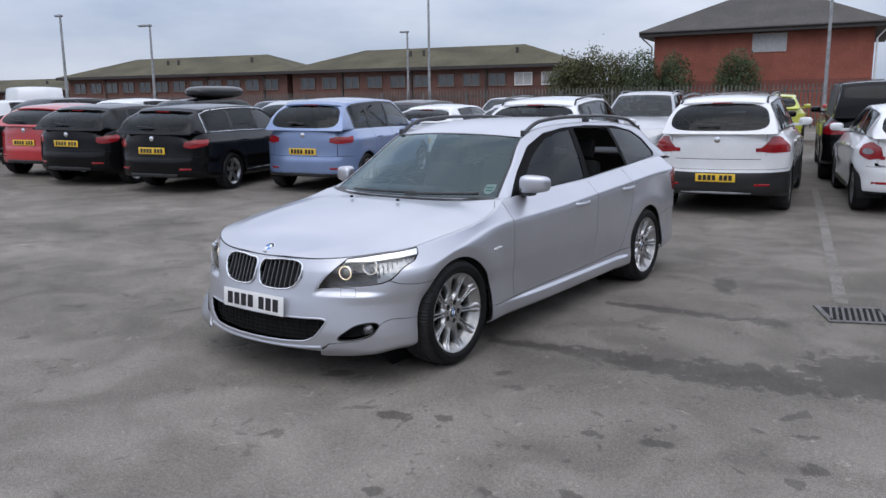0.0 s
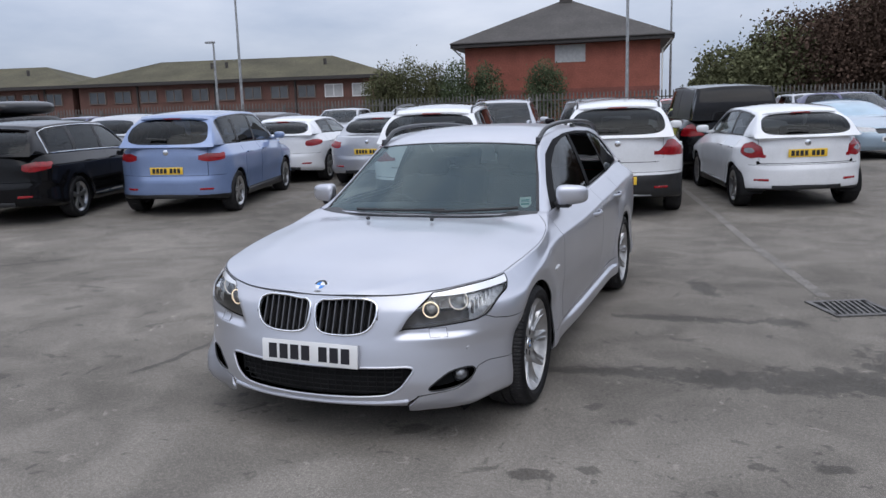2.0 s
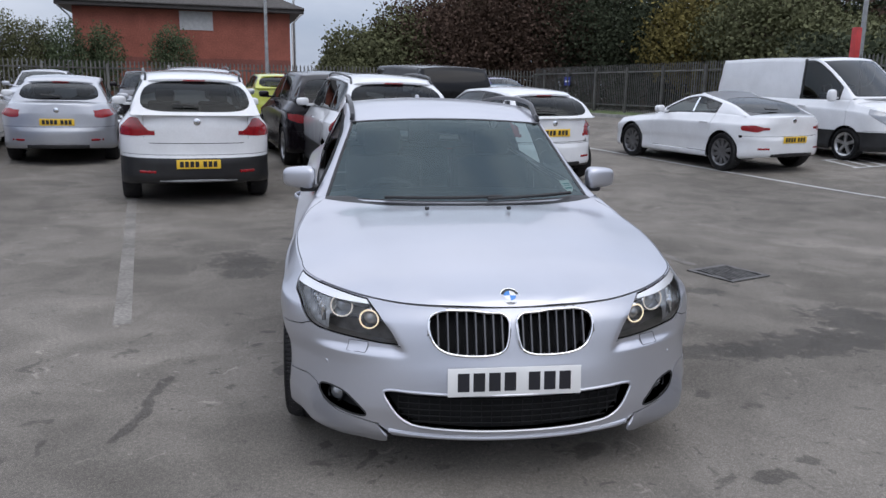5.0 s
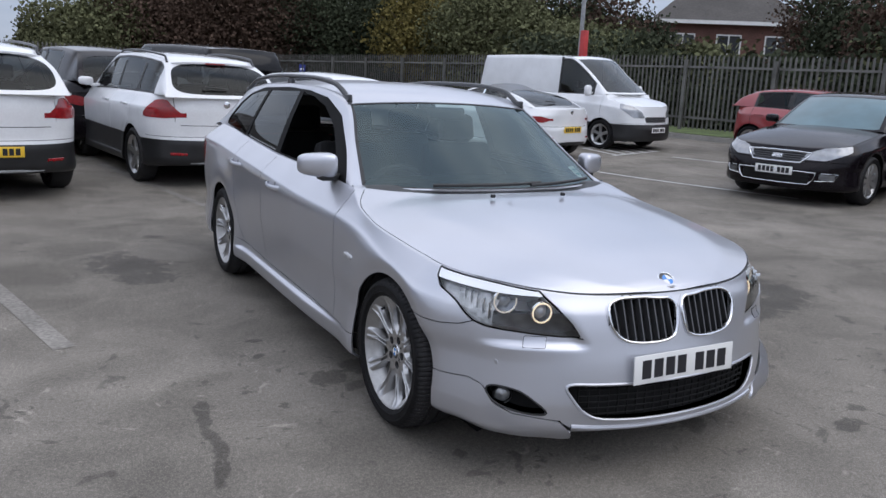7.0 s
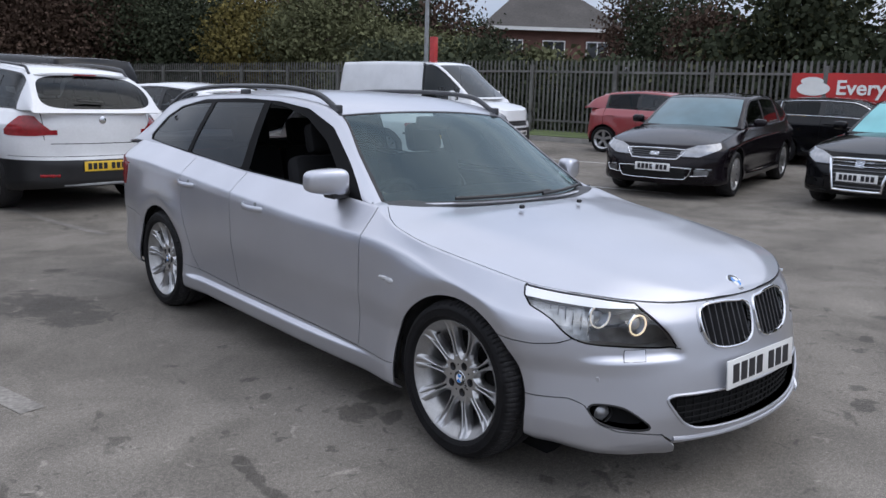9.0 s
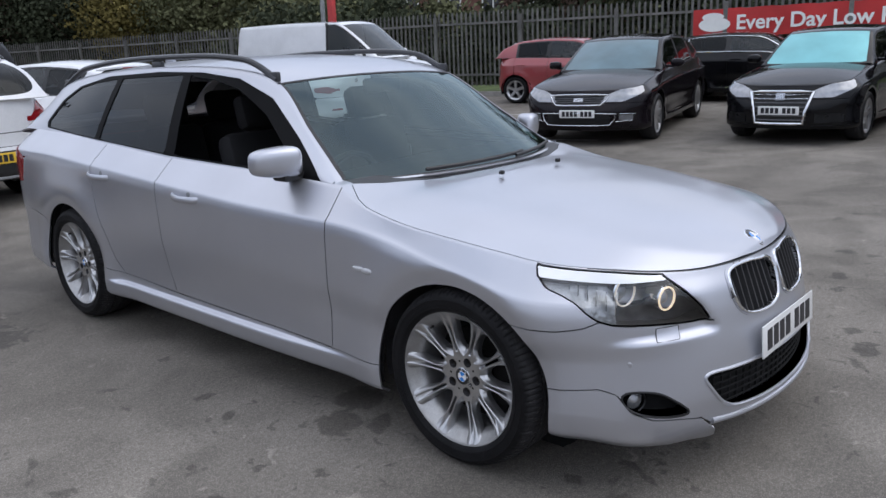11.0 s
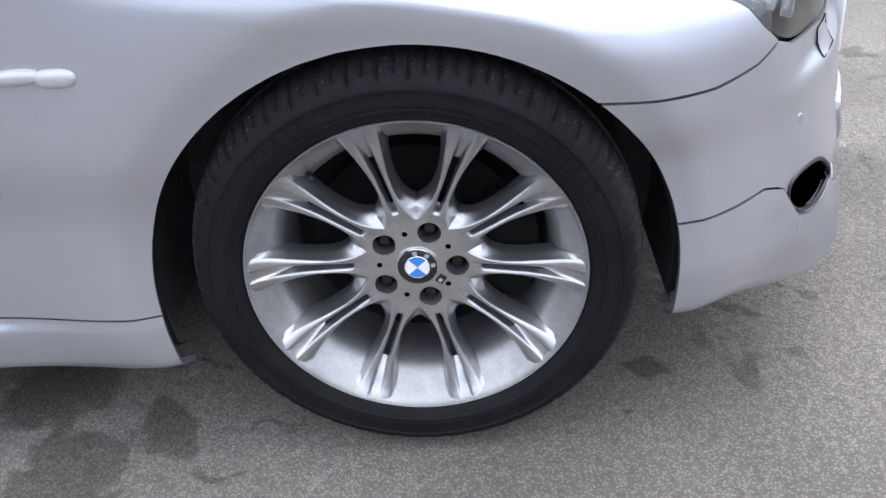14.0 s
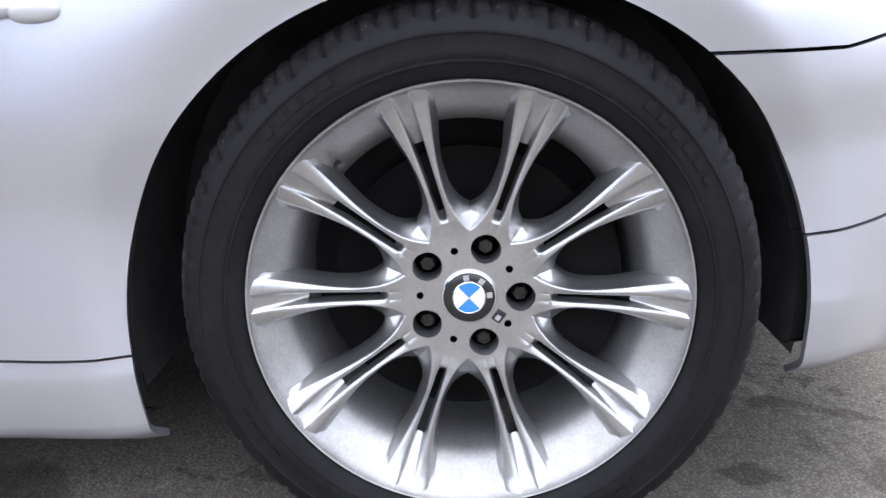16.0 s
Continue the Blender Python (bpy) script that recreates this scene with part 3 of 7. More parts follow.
M_BROWN_FRAME = mat("brown_frame", (0.16, 0.12, 0.10), 0.6, var=0.1)
# Grey of the boarded window; also painted on panes to look lit.
M_BOARD_PANE = mat("grey_board_lit_pane", (0.42, 0.42, 0.42), 0.7, var=0.1)
M_BANNER = mat("red_banner", (0.52, 0.03, 0.03), 0.55, var=0.12, scale=1.5)
M_BANNER_TEXT = mat("white_lettering", (0.85, 0.85, 0.84), 0.55, var=0.04)
M_BARK = mat("bark", (0.10, 0.075, 0.055), 0.9, var=0.3, scale=5, bump=0.4, bscale=30)
M_LEAF = mat("green_leaf", (0.085, 0.108, 0.060), 0.9, spec=0.06, var=0.42, scale=0.5, per_leaf=0.22)
M_LEAF_OLIVE = mat("olive_leaf", (0.115, 0.120, 0.065), 0.9, spec=0.06, var=0.42, scale=0.5, per_leaf=0.22)
M_LEAF_RUST = mat("rust_leaf", (0.080, 0.054, 0.042), 0.9, spec=0.06, var=0.42, scale=0.5, per_leaf=0.22)
M_LEAF_YELLOW = mat("yellowing_leaf", (0.150, 0.125, 0.045), 0.9, spec=0.06, var=0.42, scale=0.5, per_leaf=0.22)
M_LEAF_DARK = mat("dark_leaf", (0.046, 0.054, 0.034), 0.9, spec=0.06, var=0.42, scale=0.5, per_leaf=0.22)


def setting(name, bm, m, label, flat=True):
    me = bpy.data.meshes.new(name)
    bm.normal_update()
    bm.to_mesh(me)
    bm.free()
    me.materials.append(m)
    if not flat:
        me.polygons.foreach_set("use_smooth", [True] * len(me.polygons))
    return tagged(new(name, me), label, kind="structure")


# damp patches: middle, half sizes, turn
PATCHES = ((1.15, 0.62, 0.50, 0.07, 6), (1.75, 0.66, 0.48, 0.13, -4), (2.4, 0.80, 0.50, 0.22, 8), (2.9, 1.15, 0.26, 0.40, 10), (1.5, 1.98, 0.48, 0.08, 4),
           (1.55, 3.1, 0.09, 0.32, 14), (2.15, 2.05, 0.15, 0.10, -20), (-1.52, 3.3, 0.22, 0.46, 20), (-1.45, 2.9, 0.18, 0.15, 0), (-0.95, 0.60, 0.10, 0.08, 60), (-0.72, 0.70, 0.10, 0.09, 80))
# small stains: middle, half length
SPOTS = ((1.07, -0.84, 0.08), (1.52, -1.26, 0.035), (0.40, -0.52, 0.085), (0.50, -1.38, 0.04), (1.53, -1.50, 0.05), (1.89, -1.25, 0.05), (2.02, -0.47, 0.055), (2.30, -0.39, 0.08), (2.68, -0.46, 0.04),
         (2.83, 0.07, 0.06), (2.95, -0.25, 0.075), (2.92, -0.43, 0.055), (1.31, -0.72, 0.06), (-0.81, 0.48, 0.085), (-1.12, 1.28, 0.05), (-1.17, 1.03, 0.04), (0.39, -0.81, 0.035), (-0.01, -1.03, 0.035),
         (-0.46, -0.55, 0.055), (-0.72, -0.36, 0.042), (-1.17, 4.38, 0.09), (2.21, -1.08, 0.065), (2.43, -1.34, 0.065), (-0.82, -0.30, 0.028), (-0.89, -0.29, 0.022), (-0.85, -0.50, 0.02), (-1.00, -0.44, 0.02), (-0.96, 0.14, 0.03))
STREAKS = (((-1.56, 0.52), (-1.60, 0.25)), ((-1.60, 0.25), (-1.58, 0.02)), ((-1.58, 0.02), (-1.66, -0.25)), ((-6.2, 0.65), (-5.4, 0.5)), ((-6.0, 1.9), (-5.4, 2.8)), ((-4.5, 1.7), (-3.8, 1.75)))


def dampness(X, Y):
    """How damp the asphalt is: 0 at a patch's outline, rising inwards."""
    f = np.full(len(X), -2.0)
    r = random.Random(5)
    for x, y, a, b, t in PATCHES + tuple((x, y, h, h * r.uniform(0.5, 0.75), r.uniform(-40, 40)) for x, y, h in SPOTS):
        c, s = math.cos(radians(t)), math.sin(radians(t))
        u, v = (X - x) * c + (Y - y) * s, -(X - x) * s + (Y - y) * c
        f = np.maximum(f, 1.25 - np.hypot(u / a, v / b))
    for (x0, y0), (x1, y1) in STREAKS:
        t = np.clip(((X - x0) * (x1 - x0) + (Y - y0) * (y1 - y0)) / ((x1 - x0) ** 2 + (y1 - y0) ** 2), 0, 1)
        f = np.maximum(f, 1.0 - np.hypot(X - x0 - t * (x1 - x0), Y - y0 - t * (y1 - y0)) / 0.034)
    return f


def ground():
    V, F = [(0.0, 1.5, 0.0)], []
    n = 320
    radii = [0.05 * k for k in range(1, 131)] + [6.5 + 0.5 * k for k in range(1, 32)] + [23, 27, 33, 42, 60, 100, 200, 450, 900]
    for r in radii:
        V += [(r * math.cos(2 * math.pi * i / n), 1.5 + r * math.sin(2 * math.pi * i / n), ground_z(r * math.cos(2 * math.pi * i / n), 1.5 + r * math.sin(2 * math.pi * i / n))) for i in range(n)]
    F += [(0, 1 + i, 1 + (i + 1) % n) for i in range(n)]
    for k in range(len(radii) - 1):
        a, b = 1 + k * n, 1 + (k + 1) * n
        F += [(a + i, b + i, b + (i + 1) % n, a + (i + 1) % n) for i in range(n)]
    me = bpy.data.meshes.new("ground")
    me.from_pydata(V, [], F)
    me.materials.append(M_ASPHALT)
    me.polygons.foreach_set("use_smooth", [True] * len(me.polygons))
    P = np.array(V)
    me.attributes.new("damp", "FLOAT", "POINT").data.foreach_set("value", dampness(P[:, 0], P[:, 1]).astype(np.float32))
    return tagged(new("ground", me), "worn grey asphalt with damp stains", kind="structure")


ground()


def strip(name, pts, width, m, label, z=0.003):
    bm = bmesh.new()
    fine = []
    for a, b in zip(pts, pts[1:]):
        n = max(1, int(math.dist(a, b) / 0.5))
        fine += [(a[0] + (b[0] - a[0]) * k / n, a[1] + (b[1] - a[1]) * k / n) for k in range(n)]
    fine.append(pts[-1])
    pts = [Vector((*p, z + ground_z(*p))) for p in fine]
    L = []
    for i, p in enumerate(pts):
        d = (pts[min(i + 1, len(pts) - 1)] - pts[max(i - 1, 0)]).normalized()
        s = Vector((d.y, -d.x, 0)) * width / 2
        L.append((bm.verts.new(p - s), bm.verts.new(p + s)))
    for a, b in zip(L, L[1:]):
        bm.faces.new((a[0], a[1], b[1], b[0]))
    return setting(name, bm, m, label)


for p in ([(2.50, 2.95), (1.6, 7.0), (0.66, 11.0)], [(-0.31, 5.8), (-1.1, 9.4)], [(-5.7, 7.2), (-6.2, 10.6)]):
    strip("bay_line", p, 0.10, M_FAINT, "faded bay line on the asphalt")
strip("bay_line", [(-2.06, 1.50), (-3.16, 6.2), (-4.0, 10.0)], 0.11, M_FADED, "worn grey bay line on the asphalt")
for p in ([(4.9, 13.8), (5.95, 9.9), (6.8, 6.7), (7.6, 4.4)], [(9.8, 9.1), (10.4, 7.5)]):
    strip("white_line", p, 0.10, M_LINE, "white painted line on the asphalt")
for k in range(5):
    a, b = Vector((8.75 + 0.36 * k, 9.6 + 0.10 * k)), Vector((8.9 + 0.36 * k, 10.8 + 0.10 * k))
    strip("hatch_line", [tuple(a), tuple(b)], 0.10, M_LINE, "white hatch line on the asphalt")
strip("hatch_edge", [(8.6, 9.55), (10.3, 10.05)], 0.10, M_LINE, "white hatch edge line on the asphalt", 0.008)
strip("hatch_edge", [(8.8, 10.8), (10.5, 11.3)], 0.10, M_LINE, "white hatch edge line on the asphalt", 0.008)


# gully grating
def gully(cx, cy, turn):
    g = tagged(new("drain_grate"), "cast iron drain grating set in the asphalt", "drain", kind="structure")
    bm = bmesh.new()
    for a, b, c, d in ((-0.24, -0.24, 0.24, -0.19), (-0.24, 0.19, 0.24, 0.24), (-0.24, -0.19, -0.20, 0.19), (0.20, -0.19, 0.24, 0.19)):
        box(bm, a, b, 0.0, c, d, 0.012)
    part("frame", bm, M_IRON, g, flat=True)
    bm = box(bmesh.new(), -0.20, -0.19, 0.0005, 0.20, 0.19, 0.004)
    part("pit", bm, M_LINER, g, flat=True)
    for k in range(9):
        x = -0.17 + 0.0425 * k
        bm = box(bmesh.new(), -0.009, -0.20, 0.004, 0.009, 0.20, 0.012, 0, Matrix.Translation((x, 0, 0)) @ Matrix.Rotation(radians(-12), 4, "Z"))
        part("bar", bm, M_IRON, g, flat=True)
    g.matrix_world = pose(cx, cy, 0, 0, 0, turn)


gully(2.655, 2.61, 24)

# kerb and verge beside the fence
FENCE_R = lambda y: 16.4 - 0.20 * (y - 9)
FENCE_B = lambda x: 37.0 + 0.222 * (x + 10)
strip("grass_verge", [(FENCE_R(y) - 0.3, y) for y in (-40, -10, 10, 30, 42)], 3.4, M_GRASS, "rough grass verge below the fence", 0.10)
bm = bmesh.new()
sweep(bm, [(FENCE_R(y) - 2.05, y, 0.05 + ground_z(FENCE_R(y) - 2.05, y)) for y in range(-40, 43, 2)], [(-0.07, -0.07), (0.07, -0.07), (0.07, 0.06), (0.05, 0.075), (-0.07, 0.075)])
setting("kerb", bm, M_KERB, "concrete kerb along the verge")


def fence(name, p, q, base, height, pitch=0.15, near=300):
    """Palisade fence: pointed pales on two rails between posts."""
    p, q = Vector((*p, base)), Vector((*q, base))
    d = (q - p)
    L, d = d.length, d.normalized()
    n = Vector((-d.y, d.x, 0))
    f = tagged(new(name), "galvanised steel palisade fence", "fence", kind="structure")
    rot = Matrix.Translation(p) @ Matrix(((d.x, n.x, 0, 0), (d.y, n.y, 0, 0), (0, 0, 1, 0), (0, 0, 0, 1)))
    lift = lambda s: ground_z(p.x + d.x * s, p.y + d.y * s)
    for z in (0.35, height - 0.35):
        bm = bmesh.new()
        sweep(bm, [rot @ Vector((min(L, k * 2.75), 0.04, z + lift(min(L, k * 2.75)))) for k in range(int(L / 2.75) + 2)], [(-0.02, -0.03), (0.02, -0.03), (0.02, 0.03), (-0.02, 0.03)])
        part("rail", bm, M_GALV, f, flat=True)
    for k in range(int(L / 2.75) + 1):
        bm = box(bmesh.new(), k * 2.75 - 0.05, 0.06, -0.1, k * 2.75 + 0.05, 0.14, height - 0.15, 0, Matrix.Translation((0, 0, lift(k * 2.75))) @ rot)
        part("post", bm, M_GALV, f, flat=True)
    def pale(bm, m):
        w = 0.034
        a = [(-w, -0.006, 0.03), (-w * 0.45, -0.022, 0.03), (w * 0.45, -0.022, 0.03), (w, -0.006, 0.03)]
        b = [(x, y, height - 0.12) for x, y, _ in a]
        tip = [(-w * 0.9, -0.012, height - 0.05), (0, -0.03, height), (w * 0.9, -0.012, height - 0.05)]
        va, vb, vt = ([bm.verts.new(m @ Vector(c)) for c in s] for s in (a, b, tip))
        for i in range(3):
            bm.faces.new((va[i], va[i + 1], vb[i + 1], vb[i]))
        bm.faces.new((vb[0], vb[1], vt[1], vt[0])), bm.faces.new((vb[2], vb[3], vt[2], vt[1])), bm.faces.new((vb[1], vb[2], vt[1]))
    one = bmesh.new()
    pale(one, Matrix.Identity(4))
    me = bpy.data.meshes.new("pale")
    one.to_mesh(me)
    one.free()
    me.materials.append(M_GALV)
    rest = bmesh.new()
    total = int(L / pitch)
    for k in range(total):
        m = rot @ Matrix.Translation((k * pitch + pitch / 2, 0, lift(k * pitch)))
        if k < near:
            o = new("pale", me)
            o.parent = f
            o.matrix_local = m
        else:
            pale(rest, m)
    if total > near:
        tagged(part("far_pales", rest, M_GALV, f, "far pales of the fence", flat=True), kind="stuff")
    return f


fence("fence_right", (FENCE_R(-18), -18), (FENCE_R(40), 40), 0.1, 2.15)
fence("fence_back", (FENCE_R(40), 40), (-75, FENCE_B(-75)), 0.0, 2.1, pitch=0.19, near=0)


def hip_roof(bm, x0, y0, x1, y1, z, rise, inset, over=0.6):
    a = [bm.verts.new(p) for p in ((x0 - over, y0 - over, z), (x1 + over, y0 - over, z), (x1 + over, y1 + over, z), (x0 - over, y1 + over, z))]
    ym = (y0 + y1) / 2
    r = [bm.verts.new((x0 + inset, ym, z + rise)), bm.verts.new((x1 - inset, ym, z + rise))]
    for f in ((a[0], a[1], r[1], r[0]), (a[1], a[2], r[1]), (a[2], a[3], r[0], r[1]), (a[3], a[0], r[0])):
        bm.faces.new(f)
    return bm


def window(parent, m, x, z, w, h, pane=None, cols=2, rim=None):
    bm = bmesh.new()
    for a, b, c, d in ((-w / 2, 0, w / 2, 0.07), (-w / 2, h - 0.07, w / 2, h), (-w / 2, 0.07, -w / 2 + 0.07, h - 0.07), (w / 2 - 0.07, 0.07, w / 2, h - 0.07)):
        box(bm, x + a, -0.05, z + b, x + c, 0.06, z + d, 0, m)
    for k in range(1, cols):
        xx = x - w / 2 + w * k / cols
        box(bm, xx - 0.035, -0.05, z + 0.07, xx + 0.035, 0.05, z + h - 0.07, 0, m)
    win = part("window", bm, rim or M_UPVC, parent, flat=True)
    bm = box(bmesh.new(), x - w / 2 + 0.07, -0.01, z + 0.07, x + w / 2 - 0.07, 0.03, z + h - 0.07, 0, m)
    part("pane", bm, pane or M_WINDOW, win, flat=True)


def office_block():
    """Two-storey red brick building with a hipped roof."""
    b = tagged(new("brick_building"), "two-storey red brick building with a grey hipped roof", "building")
    w, dp, eave = 11.6, 11.0, 5.75
    m = Matrix.Identity(4)
    bm = box(bmesh.new(), 0, 0, 0, w, dp, eave)
    part("wall", bm, M_BRICK, b, flat=True)
    bm = box(bmesh.new(), -0.01, -0.02, 2.5, w + 0.01, 0.0, 2.95)
    part("brick_band", bm, M_BRICK_DARK, b, flat=True)
    bm = hip_roof(bmesh.new(), 0, 0, w, dp, eave + 0.12, 2.9, w / 2 - 0.4, 0.75)
    part("roof", bm, M_ROOF, b, flat=True)
    bm = bmesh.new()
    box(bm, -0.75, -0.75, eave - 0.18, w + 0.75, dp + 0.75, eave + 0.11)
    part("fascia", bm, M_FASCIA, b, flat=True)
    bm = bmesh.new()
    sweep(bm, [(-0.76, -0.79, eave + 0.05), (w / 2, -0.79, eave + 0.05), (w + 0.76, -0.79, eave + 0.05)], circle(0.06, 8))
    part("gutter", bm, M_FASCIA, b)
    for x in (-0.12, w + 0.12):
        bm = sweep(bmesh.new(), [(x + (0.5 if x > 1 else -0.5), -0.7, eave - 0.2), (x, -0.12, eave - 0.75), (x, -0.12, 0.0)], circle(0.05, 8), up=(0, 1, 0.1))
        part("downpipe", bm, M_UPVC if x > 1 else M_STEEL, b)
    bm = box(bmesh.new(), 5.5, -0.05, 4.50, 7.3, 0.0, 5.52, 0)
    part("blanked_window", bm, M_BOARD_PANE, b, "grey boarded window panel", flat=True)
    bm = box(bmesh.new(), w / 2 - 0.4, dp / 2 - 0.4, eave + 2.7, w / 2 + 0.4, dp / 2 + 0.4, eave + 3.2)
    part("ridge_vent", bm, M_ROOF, b, flat=True)
    return b


office_block().matrix_world = pose(-14.9, 42.6, 0, 0, 0, 9)


def low_wing(length, label, bright=0):
    """Long low brick range under a mossy hipped roof, with a row of upper windows."""
    b = tagged(new("low_brick_range"), label, "building")
    dp, eave = 9.0, 4.75
    bm = box(bmesh.new(), 0, 0, 0, length, dp, eave)
    part("wall", bm, M_BRICK_LOW, b, flat=True)
    bm = hip_roof(bmesh.new(), 0, 0, length, dp, eave + 0.1, 1.9, 5.0, 0.8)
    part("roof", bm, M_MOSS, b, flat=True)
    bm = box(bmesh.new(), -0.8, -0.8, eave - 0.15, length + 0.8, dp + 0.8, eave + 0.09)
    part("fascia", bm, M_FASCIA, b, flat=True)
    n = int(length / 2.1)
    for k in range(n):
        x = 1.6 + k * (length - 3.2) / max(1, n - 1)
        # The last windows look lit only through their pale pane colour.
        window(b, Matrix.Translation((0, -0.06, 0)), x, 3.25, 1.45, 1.0, M_BOARD_PANE if (k >= n - bright) else None, 2, M_UPVC if k >= n - bright else M_BROWN_FRAME)
        if k % 3 == 1:
            bm = box(bmesh.new(), x + 1.2, -0.14, 0.0, x + 1.34, -0.001, eave - 0.15)
            part("pier", bm, M_FASCIA, b, flat=True)
    for x in (length * 0.42, length * 0.47, length * 0.8):
        bm = sweep(bmesh.new(), [(x, 2.2, eave + 0.9), (x, 2.2, eave + 1.6)], circle(0.13, 8), up=(0, 1, 0))
        part("roof_vent", bm, M_ROOF, b)
    return b


low_wing(25.0, "long low brick range under a mossy green roof", 2).matrix_world = pose(-49.2, 45.3, 0, 0, 0, 14.2)
low_wing(26.0, "second low brick range under a mossy green roof").matrix_world = pose(-75.0, 38.8, 0, 0, 0, 14.2)
b3 = low_wing(30, "far low brick range with a dark roof")
b3.matrix_world = pose(-112, 36, 0, 0, 0, 14)
b3.scale = (1, 1, 0.8)


def lamp_post(x, y, h, heads=2, label="tall galvanised lamp post with flood heads", reach=0.9):
    b = tagged(new("lamp_post"), label, "lamp post")
    bm = bmesh.new()
    sweep(bm, [(0, 0, 0), (0, 0, h)], circle(0.085, 12), up=(0, 1, 0), scale=[1.15, 0.62])
    part("pole", bm, M_STEEL, b)
    bm = sweep(bmesh.new(), [(0, 0, 0), (0, 0, 0.25)], circle(0.16, 12), up=(0, 1, 0))
    part("base", bm, M_STEEL, b)
    if heads == 2:
        bm = sweep(bmesh.new(), [(-0.5, 0, h), (0.5, 0, h)], circle(0.035, 8))
        part("crossbar", bm, M_STEEL, b)
        for x0 in (-0.5, 0.5):
            bm = box(bmesh.new(), -0.24, -0.18, -0.10, 0.24, 0.18, 0.12, 0.03, Matrix.Translation((x0, -0.15, h + 0.05)) @ Matrix.Rotation(radians(25), 4, "X"))
            part("flood_head", bm, M_SATIN, b)
    else:
        bm = box(bmesh.new(), -reach, -0.12, h - 0.02, 0.08, 0.12, h + 0.09, 0.03)
        part("lantern", bm, M_STEEL, b)
    b.matrix_world = pose(x, y, ground_z(x, y), 0, 0, LOT)
    return b


lamp_post(-25.4, 34.1, 8.3)
lamp_post(-28.4, 35.8, 5.8, 1, "slim street lamp with a flat lantern", 0.5)
lamp_post(-4.1, 36.2, 9.5)
lamp_post(-3.6, 52.0, 9.5)
lamp_post(-36.9, 23.2, 5.8, 1, "slim street lamp with a flat lantern", 0.8)
lamp_post(-37.0, 18.1, 5.9, 1, "slim street lamp with a flat lantern", 0.3)
lamp_post(15.6, 19.8, 7.0, 1, "lamp post beside the fence")


def leaf_mesh(name, centres, size, rs):
    """Small four-cornered leaf clumps, each turned its own way, as one mesh."""
    n = len(centres)
    base = np.array([(-0.5, -0.16, 0.0), (0.06, -0.42, 0.10), (0.55, 0.05, 0.0), (-0.05, 0.42, -0.10)])
    q = rs.normal(size=(n, 4))
    q /= np.linalg.norm(q, axis=1)[:, None]
    w, x, y, z = q.T
    R = np.stack([1 - 2 * (y * y + z * z), 2 * (x * y - z * w), 2 * (x * z + y * w), 2 * (x * y + z * w), 1 - 2 * (x * x + z * z), 2 * (y * z - x * w), 2 * (x * z - y * w), 2 * (y * z + x * w), 1 - 2 * (x * x + y * y)], 1).reshape(n, 3, 3)
    s = size * rs.uniform(0.5, 1.5, n)
    V = np.einsum("nij,kj->nki", R, base) * s[:, None, None] + centres[:, None, :]
    me = bpy.data.meshes.new(name)
    me.from_pydata(V.reshape(-1, 3).tolist(), [], np.arange(4 * n).reshape(n, 4).tolist())
    return me


def crown_points(rs, centre, radii, count):
    """Places of leaves in an uneven crown made of many lobes."""
    lobes = rs.normal(size=(16, 3))
    lobes /= np.linalg.norm(lobes, axis=1)[:, None]
    size = rs.uniform(0.55, 1.12, 16)
    d = rs.normal(size=(count, 3))
    d /= np.linalg.norm(d, axis=1)[:, None]
    k = (size * np.maximum(0.35, d @ lobes.T)).max(1)
    p = np.array(centre) + d * np.array(radii) * (k * rs.random(count) ** 0.35)[:, None]
    p += rs.normal(size=p.shape) * (0.04 + 0.11 * rs.random(count) ** 3)[:, None] * np.mean(radii)
    return p[p[:, 2] > 0.05]


def tree(x, y, h, crown_r, leaf, seed, label, category="tree", leaves=2600, size=0.30, trunk=True, low=0.25):
    rnd = random.Random(seed)
    t = tagged(new("tree" if category == "tree" else "shrub"), label, category)
    bm = bmesh.new()
    sweep(bm, [(rnd.uniform(-0.1, 0.1) * k, rnd.uniform(-0.1, 0.1) * k, h * 0.16 * k) for k in range(6)], circle(0.02 * h + 0.04, 8), up=(0, 1, 0), scale=[1.2, 1, 0.85, 0.65, 0.45, 0.2])
    for k in range(7):
        a, z = rnd.uniform(0, 6.28), h * rnd.uniform(0.25, 0.6)
        ln = crown_r * rnd.uniform(0.6, 1.0)
        sweep(bm, [(0, 0, z), (math.cos(a) * ln * 0.5, math.sin(a) * ln * 0.5, z + ln * 0.25), (math.cos(a) * ln * 0.8, math.sin(a) * ln * 0.8, z + ln * 0.45)], circle(0.008 * h + 0.01, 6), up=(0, 0.1, 1), scale=[1, 0.7, 0.25])
    part("trunk", bm, M_BARK, t)
    rs = np.random.RandomState(seed)
    pts = crown_points(rs, (0, 0, h * (low + (1 - low) / 2)), (crown_r, crown_r, h * (1 - low) / 2 * 1.1), leaves)
    hold("crown", t, leaf_mesh("crown", pts, size, rs), leaf)
    t.matrix_world = pose(x, y, ground_z(x, y), 0, 0, rnd.uniform(0, 360))
    return t

# ---- the silver estate car ----
def along(P):
    """Way round the nose, in metres, from the middle of the front."""
    return 0.85 * np.arctan2(P[:, 0], -P[:, 1])


def round_nose(pts, n=5):
    p = [(0.85 * radians(d), z) for d, z in pts]
    p = rounded(p, n) if n else p
    return lambda P: np.where(P[:, 1] < 0.3, poly_dist(p, along(P), P[:, 2]), -1.0)


